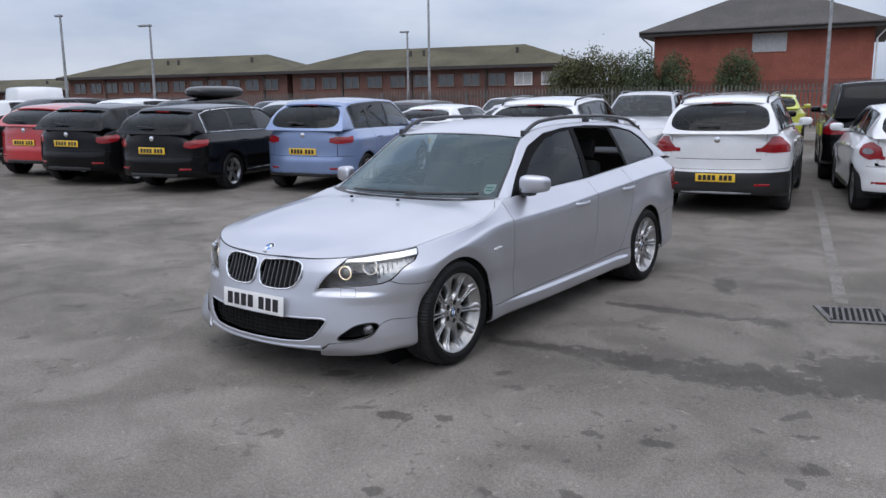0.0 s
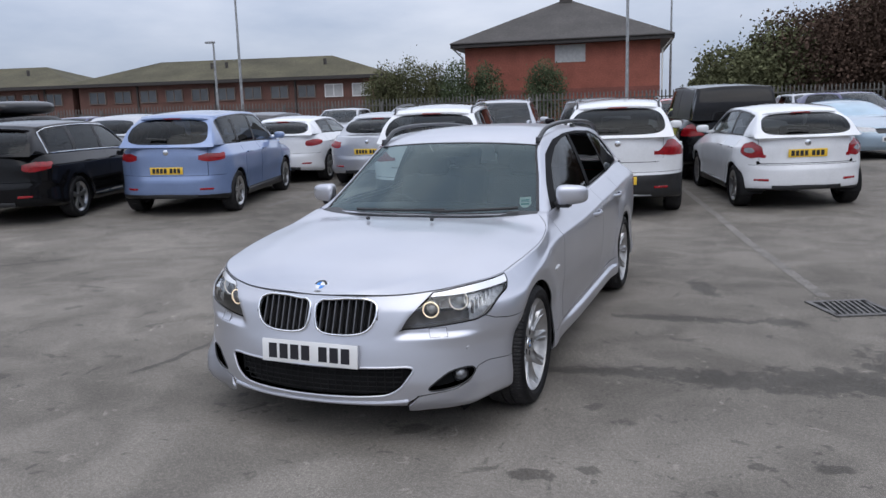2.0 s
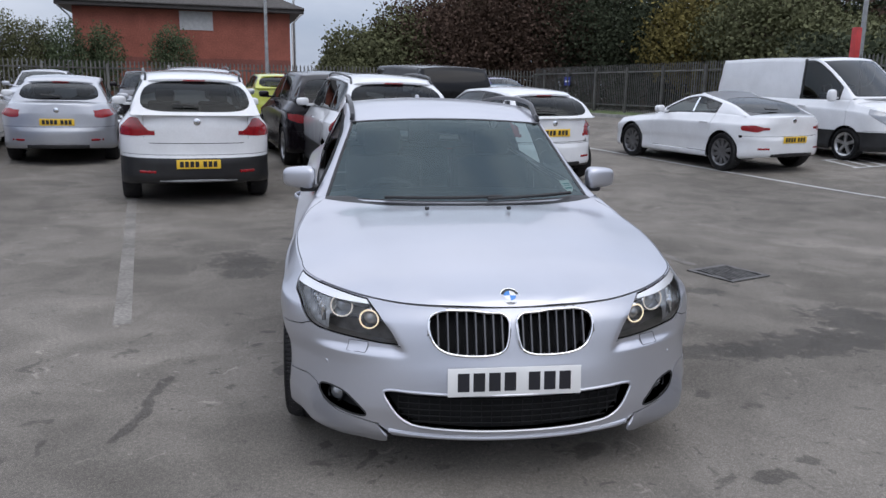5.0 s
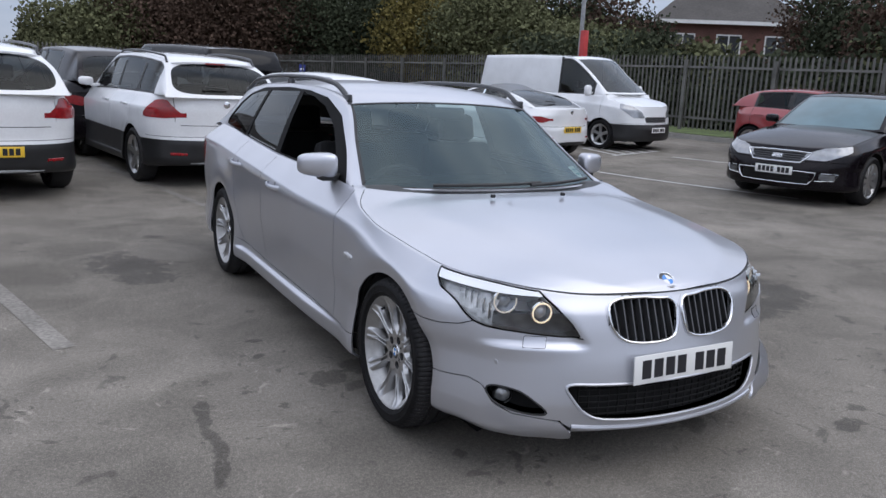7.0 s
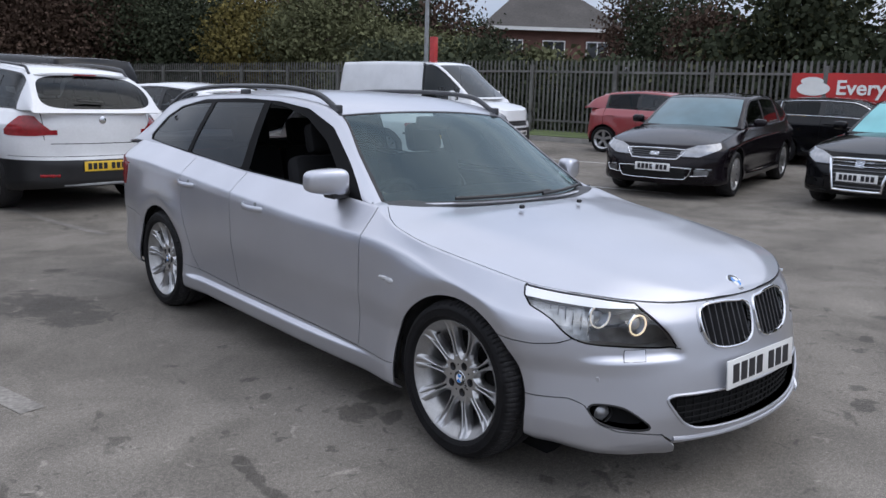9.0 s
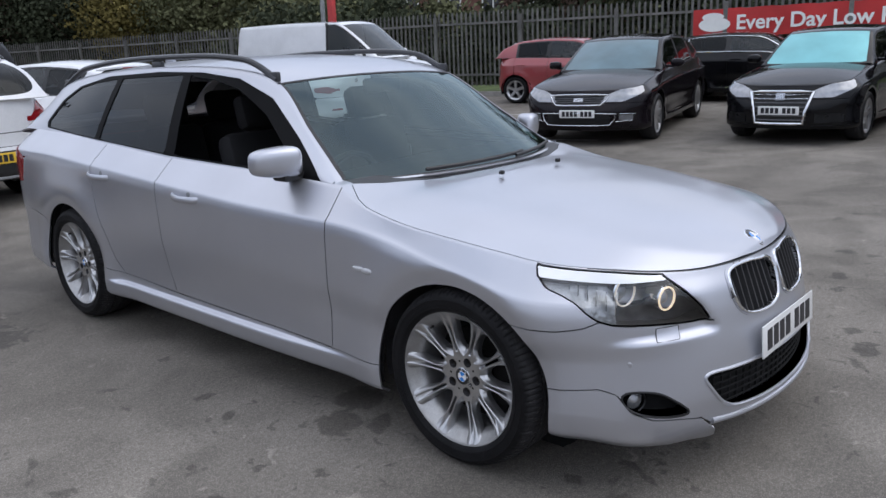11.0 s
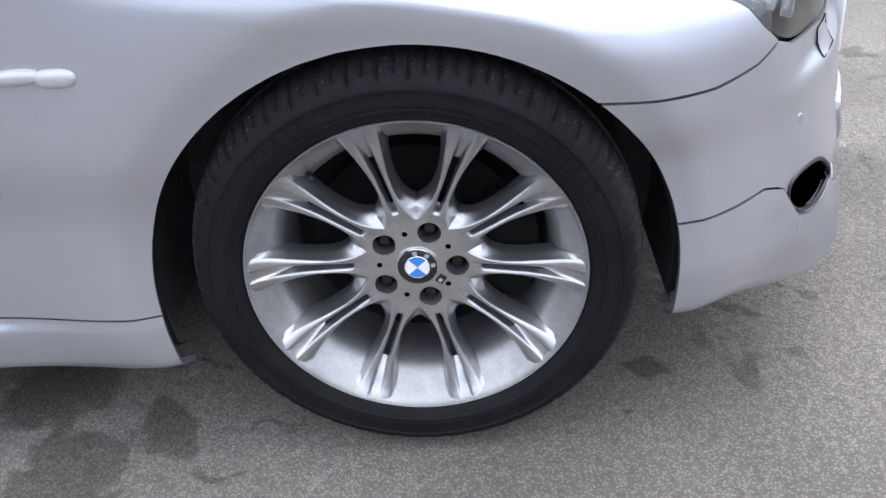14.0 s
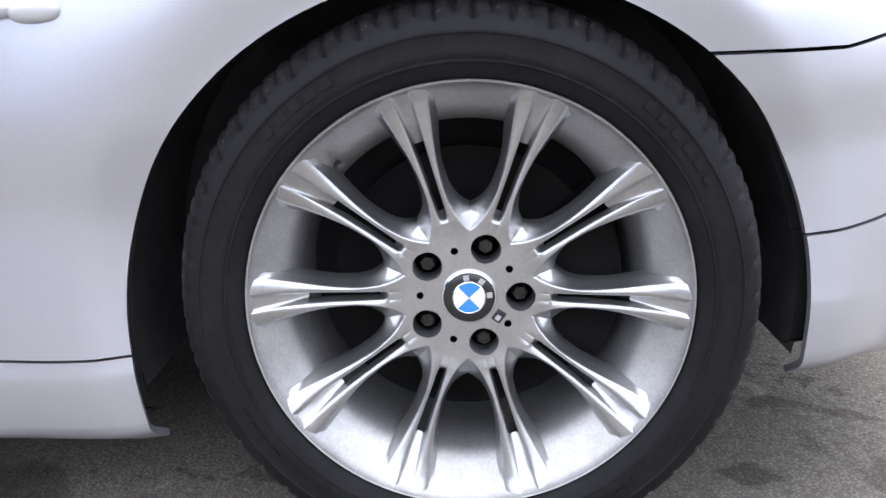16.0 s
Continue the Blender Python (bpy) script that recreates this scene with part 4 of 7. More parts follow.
def on_side(pts, n=0, y_min=-9.0):
    p = rounded(pts, n) if n else pts
    return lambda P: np.where(P[:, 1] > y_min, poly_dist(p, P[:, 1], P[:, 2]), -1.0)


def hub_hole(y, z, r, long=1.0):
    return lambda P: np.where(P[:, 0] > 0.4, r - np.hypot((P[:, 1] - y) / long, np.where(P[:, 2] > z, P[:, 2] - z, (z - P[:, 2]) * 0.55)), -1.0)


ESTATE = dict(
    yf=-0.825, yr=4.0, cf=-0.2, cr=3.4, nf=2.1, nr=2.7, wb=2.888, rt=0.315, ra=0.366, ya=0.006, lip=0.042, flare=0.024, spread=0.135, ledge=0.018, ridge=0.25,
    w=[(-0.9, 0.900), (-0.2, 0.893), (0.3, 0.897), (1.2, 0.916), (2.4, 0.914), (2.9, 0.906), (3.3, 0.904), (3.6, 0.885), (4.1, 0.85)],
    xtop=[(-0.8, 0.80), (-0.294, 0.806), (0.0, 0.838), (0.25, 0.860), (0.45, 0.842), (0.7, 0.79), (1.5, 0.80), (2.5, 0.795), (3.3, 0.755), (4.0, 0.70)],
    zb=[(-0.83, 0.205), (-0.6, 0.195), (-0.4, 0.205), (0.3, 0.175), (2.45, 0.197), (3.3, 0.23), (4.0, 0.26)],
    zs=[(-0.80, 0.695), (-0.735, 0.70), (-0.66, 0.706), (-0.58, 0.722), (-0.47, 0.745), (-0.294, 0.768), (0.0, 0.810), (0.25, 0.842), (0.45, 0.876), (0.58, 0.916), (0.66, 0.939), (1.3, 0.966), (1.9, 0.985), (2.5, 1.025), (3.2, 1.065), (3.7, 1.07), (4.0, 1.04)],
    zc=[(-0.8, 0.63), (-0.3, 0.665), (0.0, 0.720), (0.3, 0.780), (0.6, 0.815), (1.2, 0.838), (1.7, 0.868), (2.5, 0.918), (3.2, 0.955), (4.0, 0.96)],
    nose=[(0.18, 0.025), (0.23, 0.0), (0.30, 0.0), (0.38, 0.012), (0.46, 0.028), (0.52, 0.045), (0.60, 0.066), (0.65, 0.082), (0.70, 0.11), (0.78, 0.14)],
    tail=[(0.2, 0.06), (0.4, 0.0), (0.6, 0.0), (0.7, 0.05), (0.9, 0.06), (1.1, 0.10)],
    crown=[(-0.80, 0.0), (-0.715, 0.0), (-0.69, 0.024), (-0.65, 0.043), (-0.5, 0.066), (-0.1, 0.085), (0.3, 0.075), (0.6, 0.036), (4.0, 0.02)],
    rail=[(0.750, 0.69, 0.938), (0.672, 0.975, 1.130), (0.592, 1.265, 1.328), (0.603, 1.62, 1.400), (0.608, 2.2, 1.417), (0.603, 2.8, 1.403), (0.58, 3.35, 1.345), (0.60, 3.66, 1.21), (0.66, 3.88, 1.04)],
    bulge=[0.23, 0.17, 0.085, 0.02, 0.0, 0.0, -0.02, -0.06, -0.08],
    dome=[0.0, 0.012, 0.028, 0.040, 0.042, 0.040, 0.032, 0.012, 0.0],
)
DLO = [(0.76, 0.942), (1.3, 0.972), (1.9, 0.992), (2.42, 1.027), (3.1, 1.068), (3.40, 1.085), (3.43, 1.12), (3.30, 1.25), (3.12, 1.325), (2.75, 1.378), (2.2, 1.394), (1.8, 1.384), (1.50, 1.352), (1.24, 1.262), (1.0, 1.108)]
FRONT_GLASS = [(0.95, 0.972), (1.855, 0.998), (1.895, 1.366), (1.70, 1.352), (1.48, 1.304), (1.24, 1.192), (1.06, 1.070)]
REAR_GLASS = [(1.945, 1.003), (2.640, 1.046), (2.575, 1.366), (1.965, 1.377)]
QUARTER_GLASS = [(2.690, 1.050), (3.385, 1.092), (3.395, 1.125), (3.27, 1.248), (3.10, 1.318), (2.90, 1.346), (2.630, 1.364)]


FOG = [(53.5, 0.372), (46.5, 0.362), (43.2, 0.334), (37.8, 0.272), (43.0, 0.268), (50.0, 0.290), (53.5, 0.330)]
KIDNEY = [(1.0, 0.70), (1.1, 0.60), (2.8, 0.535), (14, 0.528), (21.5, 0.548), (24.8, 0.63), (24.2, 0.70)]


FACE_X = pch([(0.026, -0.0315), (0.064, -0.0315), (0.074, -0.0310), (0.090, -0.0285), (0.11, -0.0258), (0.16, -0.0205), (0.20, -0.0125), (0.222, -0.0045), (0.2345, 0.0026), (0.2405, 0.0058)])
RIB_OUT = pch([(0.026, 0.0400), (0.060, 0.0300), (0.0733, 0.0238), (0.0800, 0.0196), (0.0928, 0.0148), (0.105, 0.0122), (0.125, 0.0106), (0.145, 0.0114), (0.162, 0.0132), (0.185, 0.0170), (0.204, 0.0208), (0.225, 0.0252), (0.2405, 0.0276)])
RIB_EDGE = pch([(0.026, 0.0600), (0.0713, 0.0520), (0.0900, 0.0420), (0.0962, 0.0312), (0.1044, 0.0236), (0.112, 0.0192), (0.120, 0.0168), (0.130, 0.0152), (0.145, 0.0152), (0.161, 0.0168), (0.181, 0.0210), (0.195, 0.0250), (0.210, 0.0292), (0.225, 0.0322), (0.2405, 0.0340)])
CREST = pch([(0.026, 0.80), (0.100, 0.80), (0.15, 0.62), (0.20, 0.40), (0.235, 0.16), (0.2405, 0.14)])
SLOT_HALF = pch([(0.026, 0.0036), (0.095, 0.0040), (0.15, 0.0048), (0.20, 0.0068), (0.235, 0.0092), (0.2405, 0.0096)])
SIDE_FALL = pch([(0.026, 0.019), (0.190, 0.019), (0.204, 0.0185), (0.214, 0.0160), (0.226, 0.0092), (0.2345, 0.0050), (0.2405, 0.0024)])
SLOT_DEEP = pch([(0.026, 0.0), (0.089, 0.0), (0.093, 0.004), (0.098, 0.016), (0.105, 0.024), (0.165, 0.024), (0.188, 0.015), (0.205, 0.0078), (0.222, 0.0048), (0.2405, 0.0022)])
SPOKES = {}


def spoke_mesh(bolted):
    """A tenth of the wheel's face: the part of the hub and the two ribs that run from it to the rim."""
    if bolted in SPOKES:
        return SPOKES[bolted]
    stations = sorted(set(list(np.linspace(0.027, 0.064, 18)) + list(np.linspace(0.066, 0.112, 38)) + list(np.linspace(0.115, 0.20, 24)) + list(np.linspace(0.203, 0.2405, 16))))
    t18 = math.tan(radians(18))
    rows = []
    for st in stations:
        top, o, e, g, dp = (float(f(st)) for f in (FACE_X, RIB_OUT, RIB_EDGE, SLOT_HALF, SLOT_DEEP))
        bev = 0.0014
        crest = top - 0.0004
        lim = st * t18
        fall = float(SIDE_FALL(st))
        deep = 0.040 - 0.034 * float(smooth(0.19, 0.2405, st))
        # lateral place, depth under the crest
        c, ridge = float(CREST(st)), float(smooth(0.070, 0.105, st))
        at_c = g + (o - g) * c
        prof = [(0.0, dp), (g * 0.55, dp), (g * 0.9, dp * 0.90), (g + 0.0005, max(dp * 0.25, 0.0016 * ridge * c)), (g + 0.0012, min(dp, 0.0016 * c * ridge + 0.0002)), (g + (o - g) * c * 0.55 + 0.0006, 0.0010 * c * ridge), (at_c - 0.0004, 0.0002 * ridge), (at_c + 0.0005, 0.0002 * ridge), (at_c + (o - at_c) * 0.55, 0.0022 * (1 - c) * ridge), (o, 0.0040 * (1 - c) * ridge + 0.0006), (o + 0.0007, 0.0040 * (1 - c) * ridge + 0.0020)]
        edge_x = prof[-1][1]
        prof += [(o + 0.0007 + (e - o - 0.0007) * f, edge_x + (max(fall, edge_x + 0.002) - edge_x) * f ** 0.85) for f in (0.2, 0.4, 0.6, 0.8, 1.0)]
        open_side = e < lim
        prof += [(e + 0.0006, fall + 0.0030), (e + 0.0008, max(deep, fall + 0.004))] if open_side else [(e, fall), (e, fall)]
        row, prev = [], 0.0
        for k, (d, x) in enumerate(prof):
            if d > lim:
                # the faces of two neighbours meet in a crease half way between them
                d0, x0 = prof[k - 1] if k else (0.0, x)
                x = x0 + (x - x0) * (lim - d0) / (d - d0) if d0 < lim and d > d0 else prev
                d = lim
            prev = x
            ax = st - d * d / (2 * st) * float(smooth(0.12, 0.2, st))
            row.append((crest - x, ax, d))
        rows.append(row)
    half = np.array(rows)
    full = np.concatenate([half[:, :0:-1] * np.array([1, 1, -1]), half], 1)
    G = np.zeros(full.shape[:2] + (5,))
    G[:, :, :3] = full
    S = Shell()
    S.grid(G, 0)
    P = np.vstack(S.P)
    S.F = [f for f in S.F if len({tuple(np.round(P[v, :3], 6)) for v in f}) > 2]
    S.T = [0] * len(S.F)
    f = np.array(S.F)
    n = np.cross(P[f[:, 2], :3] - P[f[:, 0], :3], P[f[:, 3], :3] - P[f[:, 1], :3])
    if n[:, 0].sum() < 0:
        n = -n
        S.F = [q[::-1] for q in S.F]
        f = f[:, ::-1]
    acc = {}
    keys = [tuple(k) for k in np.round(P[:, :3], 6)]
    for q, nn in zip(f, n / (np.linalg.norm(n, axis=1)[:, None] + 1e-12)):
        for v in q:
            acc[keys[v]] = acc.get(keys[v], 0) + nn
    N = np.array([acc.get(k, np.array([1.0, 0, 0])) for k in keys])
    S.P = np.hstack([P, N / (np.linalg.norm(N, axis=1)[:, None] + 1e-12)])
    hole = (0.0580, 0.0168) if bolted else (0.0550, 0.0042)
    groups = carve(S, [("hole", (0,), lambda Q: hole[1] - np.hypot(Q[:, 1] - hole[0], Q[:, 2]), 0), ("slot", (0,), lambda Q: np.minimum(SLOT_HALF(Q[:, 1]) * 0.93 - np.abs(Q[:, 2]), 0.040 - np.abs(Q[:, 1] - 0.141)), 0)])
    SPOKES[bolted] = mesh_of("spoke", pick(S, groups["wrap"], depth=0.0))
    SPOKES[bolted].materials.append(M_ALLOY)
    return SPOKES[bolted]


def alloy_wheel(parent, at, outwards, turn=0.0):
    """A wheel with ten pairs of ribs; its outer face looks along x * outwards."""
    hub = new("wheel")
    hub.parent = parent
    hub.matrix_local = pose(*at, 0, 0, 0 if outwards > 0 else 180)
    bm = bmesh.new()
    n = 400
    prof = [(0.2385, -0.010), (0.2405, 0.000), (0.2430, 0.006), (0.2500, 0.0125), (0.2580, 0.0163), (0.2594, 0.0188), (0.2614, 0.0190), (0.2624, 0.0174), (0.2680, 0.0195), (0.2715, 0.0190), (0.2860, 0.0210), (0.2868, 0.0222), (0.2880, 0.0222), (0.2890, 0.0200), (0.2985, 0.0172), (0.3050, 0.0120), (0.3110, 0.0030), (0.3165, -0.012), (0.3210, -0.026), (0.3225, -0.052), (0.3150, -0.054), (0.3150, -0.060), (0.3245, -0.062), (0.3255, -0.098), (0.3170, -0.100), (0.3170, -0.107), (0.3255, -0.109), (0.3235, -0.160), (0.3150, -0.195), (0.29, -0.215), (0.2405, -0.205)]
    rings = []
    for i in range(n):
        a = 2 * math.pi * i / n
        ring = []
        for j, (r, x) in enumerate(prof):
            # cross cuts between the shoulder blocks, every other one shorter
            if 15 <= j <= 19 and i % 4 == 0 and (j >= 16 or i % 8 == 0):
                r, x = r - 0.0034, x - 0.0030
            elif 15 <= j <= 18 and i % 4 == 2:
                r += 0.0004
            ring.append(bm.verts.new((x, r * math.cos(a), r * math.sin(a))))
        rings.append(ring)
    for i in range(n):
        p, q = rings[i], rings[(i + 1) % n]
        for j in range(len(prof) - 1):
            bm.faces.new((p[j], q[j], q[j + 1], p[j + 1]))
    tyre = part("tyre", bm, M_TYRE, hub, "black low-profile tyre with worn shoulder tread")
    for deg in (30, 34, 38, 42, 46, 50, 120, 124, 128, 132, 136, 205, 209, 213, 217, 300, 304, 308):
        a0, a1 = radians(deg + turn), radians(deg + 2.6 + turn)
        bm = bmesh.new()
        q = [[bm.verts.new((x, r * math.cos(a), r * math.sin(a))) for r, a in ((0.2735, a0), (0.2735, a1), (0.2835, a1), (0.2835, a0))] for x in (0.0175, 0.0216)]
        bm.faces.new(q[1])
        for i in range(4):
            bm.faces.new((q[0][i], q[0][(i + 1) % 4], q[1][(i + 1) % 4], q[1][i]))
        bmesh.ops.recalc_face_normals(bm, faces=bm.faces)
        part("sidewall_bar", bm, M_TYRE, tyre, flat=True)
    bm = lathe(bmesh.new(), [(0.2395, -0.008), (0.2418, 0.003), (0.2424, 0.0072), (0.2414, 0.0088), (0.2396, 0.0080), (0.2384, 0.0042), (0.2345, -0.002), (0.226, -0.012), (0.214, -0.024), (0.205, -0.036), (0.198, -0.052), (0.1935, -0.08), (0.192, -0.20)], 120)
    part("rim", bm, M_RIM, hub, "silver alloy rim with scuffed edge and brake dust")
    for k in range(10):
        o = new("spoke", spoke_mesh(k % 2 == 0))
        o.parent = hub
        o.matrix_local = Matrix.Rotation(radians(36 * k + turn), 4, "X")
    for i in range(5):
        a = radians(72 * i + turn)
        at_bolt = Matrix.Translation((0, 0.0580 * math.cos(a), 0.0580 * math.sin(a)))
        bm = lathe(bmesh.new(), [(0.0172, -0.0316), (0.0167, -0.0324), (0.0160, -0.045), (0.0158, -0.060)], 24, at_bolt)
        part("bolt_hole", bm, M_ARCH, hub)
        bm = lathe(bmesh.new(), [(0.0001, -0.0450), (0.0045, -0.0450), (0.0050, -0.0438), (0.0078, -0.0438), (0.0090, -0.0455), (0.0090, -0.062)], 6, at_bolt @ Matrix.Rotation(0.4 * i, 4, "X"))
        part("wheel_bolt", bm, M_BOLT, hub)
    bm = lathe(bmesh.new(), [(0.0001, -0.0265), (0.020, -0.0268), (0.0285, -0.0280), (0.0315, -0.0305), (0.0315, -0.045)], 40)
    cap = part("centre_cap", bm, M_BADGE_BLACK, hub, "black ringed blue and white roundel cap")
    bm = lathe(bmesh.new(), [(0.0290, -0.0278), (0.0306, -0.0284), (0.0316, -0.0300), (0.0326, -0.034)], 40)
    part("ring", bm, M_CHROME, cap)
    bm = lathe(bmesh.new(), [(0.0172, -0.0262), (0.0180, -0.0258), (0.0188, -0.0264)], 40)
    part("ring", bm, M_CHROME, cap)
    for q, mm in ((0, M_BLUE), (1, M_WHITE), (2, M_BLUE), (3, M_WHITE)):
        bm = bmesh.new()
        c = bm.verts.new((-0.0255, 0, 0))
        vs = [bm.verts.new((-0.0258, 0.0175 * math.cos(radians(a + turn + 45)), 0.0175 * math.sin(radians(a + turn + 45)))) for a in range(90 * q, 90 * q + 91, 10)]
        for a, b in zip(vs, vs[1:]):
            bm.faces.new((c, a, b))
        part("quadrant", bm, mm, cap)
    # three pale marks on the cap's black ring, and a small dark tag beside it
    for deg in (95, 50, 4):
        bm = box(bmesh.new(), -0.0275, 0.0200, -0.0032, -0.0266, 0.0262, 0.0032, 0.0, Matrix.Rotation(radians(deg), 4, "X"))
        part("cap_mark", bm, M_SLAT_LIGHT, cap, flat=True)
    tag = Matrix.Rotation(radians(-38), 4, "X")
    bm = box(bmesh.new(), -0.0325, 0.0355, -0.0072, -0.0298, 0.0470, 0.0072, 0.0006, tag)
    tg = part("model_tag", bm, M_BADGE_BLACK, hub, "small dark tag with a pale stripe")
    bm = box(bmesh.new(), -0.0300, 0.0385, -0.0050, -0.0292, 0.0440, 0.0012, 0.0, tag)
    part("stripe", bm, M_SLAT_LIGHT, tg, flat=True)
    # Disc, shield and caliper are near black, painting the shade behind the spokes.
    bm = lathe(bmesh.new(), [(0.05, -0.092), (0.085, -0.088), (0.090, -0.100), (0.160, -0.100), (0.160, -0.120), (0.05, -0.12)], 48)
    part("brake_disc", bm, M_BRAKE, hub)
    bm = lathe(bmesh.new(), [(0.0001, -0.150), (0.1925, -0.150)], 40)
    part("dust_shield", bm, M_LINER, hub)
    bm = bmesh.new()
    sweep(bm, [(-0.095, 0.15 * math.cos(radians(a)), 0.15 * math.sin(radians(a))) for a in range(-35, 40, 8)], [(-0.045, -0.03), (0.03, -0.03), (0.03, 0.018), (-0.045, 0.018)], up=(1, 0, 0))
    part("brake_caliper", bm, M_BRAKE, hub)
    bm = lathe(bmesh.new(), [(0.0001, 0.016), (0.0042, 0.015), (0.0050, 0.0), (0.0050, -0.004)], 10, Matrix.Translation((-0.030, 0.205 * math.cos(radians(130)), 0.205 * math.sin(radians(130)))) @ Matrix.Rotation(radians(20), 4, "Z"))
    part("tyre_valve", bm, M_BLACK_TRIM, hub)
    return hub


def plate_at(parent, m, yellow=False, groups=(4, 3), w=0.52, h=0.111, detail=True):
    """A number plate with a dark bar for each of its signs; it looks along -y of m."""
    bm = box(bmesh.new(), -w / 2, -0.003, -h / 2, w / 2, 0.003, h / 2, 0.002, m)
    p = part("number_plate", bm, M_YELLOW_PLATE if yellow else M_WHITE_PLATE, parent, "yellow number plate" if yellow else "white number plate")
    pitch = 0.0602
    x = -(sum(groups) * pitch + 0.034) / 2
    for g in groups:
        for _ in range(g):
            if detail:
                bm = box(bmesh.new(), x + 0.006, -0.0045, -0.036, x + 0.051, -0.0028, 0.036, 0.0, m)
                part("bar", bm, M_INK, p, flat=True)
            x += pitch
        x += 0.034
    return p


def estate_car():
    car = tagged(new("estate_car"), "silver estate car with black roof rails, parked on the asphalt", "car")
    s = ESTATE
    S = car_shell(s, 2.0)
    zs = pch(s["zs"])
    head = round_nose([(32.0, 0.556), (34.4, 0.606), (38.5, 0.662), (43.5, 0.715), (46.0, 0.90), (69.0, 0.90), (70.8, 0.775), (70.2, 0.735), (68.2, 0.702), (65, 0.682), (62.3, 0.660), (60.2, 0.628), (58, 0.602), (55, 0.585), (51, 0.575), (44, 0.566), (37, 0.558)], 0)
    lamp = lambda P: np.minimum(head(P), zs(P[:, 1]) - 0.004 - P[:, 2])
    brow_w = lambda P: 0.016 + 0.020 * smooth(0.55, 0.85, along(P))
    brow = lambda P: np.minimum(lamp(P) - 0.002, brow_w(P) - (zs(P[:, 1]) - P[:, 2]))
    kid = round_nose(KIDNEY, 6)
    kidney = lambda P: np.minimum(kid(P), 0.684 + 0.012 * smooth(0.08, 0.2, P[:, 0]) - P[:, 2])
    fog = round_nose(FOG, 4)
    intake = round_nose([(-20, 0.380), (26, 0.385), (36, 0.392), (33, 0.33), (30, 0.275), (24, 0.243), (-20, 0.236)], 5)
    split = round_nose([(33.0, 0.218), (36, 0.248), (41, 0.258), (47, 0.268), (51.5, 0.300), (54.5, 0.365), (58, 0.386), (64, 0.383), (72, 0.378), (76, 0.376), (76, 0.05), (33.0, 0.05)], 0)
    bumper = round_nose([(-20, 0.02), (82, 0.02), (82, 0.580), (76, 0.578), (66, 0.574), (61, 0.583), (57.5, 0.603), (55, 0.63), (55, 1.1), (-20, 1.1)], 0)
    door_f = on_side([(0.655, 0.298), (1.0, 0.306), (1.83, 0.325), (1.86, 0.6), (1.87, 1.3), (0.645, 1.3), (0.636, 0.95), (0.632, 0.8), (0.642, 0.55)])
    door_r = on_side([(1.83, 0.325), (2.33, 0.350), (2.385, 0.42), (2.44, 0.55), (2.505, 0.70), (2.53, 0.85), (2.52, 1.3), (1.87, 1.3), (1.86, 0.6)])
    sill = on_side([(0.20, 0.0), (0.20, 0.294), (0.655, 0.297), (1.0, 0.305), (1.83, 0.324), (2.33, 0.349), (2.60, 0.38), (2.60, 0.0)])
    tail_l = on_side([(3.42, 0.92), (3.50, 0.77), (3.75, 0.745), (4.3, 0.745), (4.3, 0.965), (3.60, 0.985)], 0)
    bump_r = on_side([(3.2, 0.0), (4.4, 0.0), (4.4, 0.68), (3.8, 0.62), (3.2, 0.58)])
    hood_poly = [(-0.3, -1.2), (1.2, -1.2), (1.2, 0.10), (0.868, 0.32), (0.850, 0.42), (0.812, 0.53), (0.768, 0.60), (0.742, 0.640), (0.6, 0.560), (0.4, 0.485), (0.2, 0.447), (0.0, 0.435), (-0.3, 0.44)]
    edge = S.edge + [(-x, y) for x, y in S.edge[::-1]]
    hood = lambda P: np.minimum(poly_dist(hood_poly, P[:, 0], P[:, 1]), poly_dist(edge, P[:, 0], P[:, 1]) - 0.005)
    screen = lambda P: np.minimum(np.minimum((P[:, 3] - 0.06) * 0.45, (1.95 - P[:, 3]) * 0.45), (0.962 - P[:, 4]) * 0.62)
    rear_s = lambda P: np.minimum(np.minimum((P[:, 3] - 6.35) * 0.4, (7.75 - P[:, 3]) * 0.3), (0.86 - P[:, 4]) * 0.6)
    gate = lambda P: (P[:, 3] - 6.15) * 0.4
    W, Cc, Sd, Tp = (WRAP,), (CAP,), (SIDE,), (TOP,)
    regions = [
        ("arch_f", W, hub_hole(0.005, 0.312, 0.356, 1.04), 0), ("arch_r", W, hub_hole(2.888, 0.315, 0.368), 0),
        ("kidney", W, kidney, 0), ("kidney_frame", W, lambda P: np.minimum(kid(P) + 0.011, zs(P[:, 1]) - 0.004 - P[:, 2]), 0),
        ("brow", W, brow, 0.001), ("lamp", W, lamp, 0.003),
        ("fog", W, fog, 0), ("intake", W, intake, 0), ("split", W, split, 0.0016), ("bumper", W, bumper, 0.002),
        ("sill", W, sill, 0.0016), ("door_f", W, door_f, 0.0024), ("door_r", W, door_r, 0.0024), ("tail_lamp", W, tail_l, 0.0025), ("bump_r", W, bump_r, 0.002),
        ("hood", Cc, hood, 0.0017),
        ("screen", Tp, screen, 0), ("screen_seal", Tp, lambda P: screen(P) + 0.014, 0), ("rear_screen", Tp, rear_s, 0), ("gate", Tp, gate, 0.0025),
        ("glass_f", Sd, on_side(FRONT_GLASS), 0), ("glass_r", Sd, on_side(REAR_GLASS), 0), ("glass_q", Sd, on_side(QUARTER_GLASS), 0), ("dlo", Sd, on_side(DLO), 0),
    ]
    g = carve(S, regions)
    C = S.centres()
    cap = g.pop("cap")
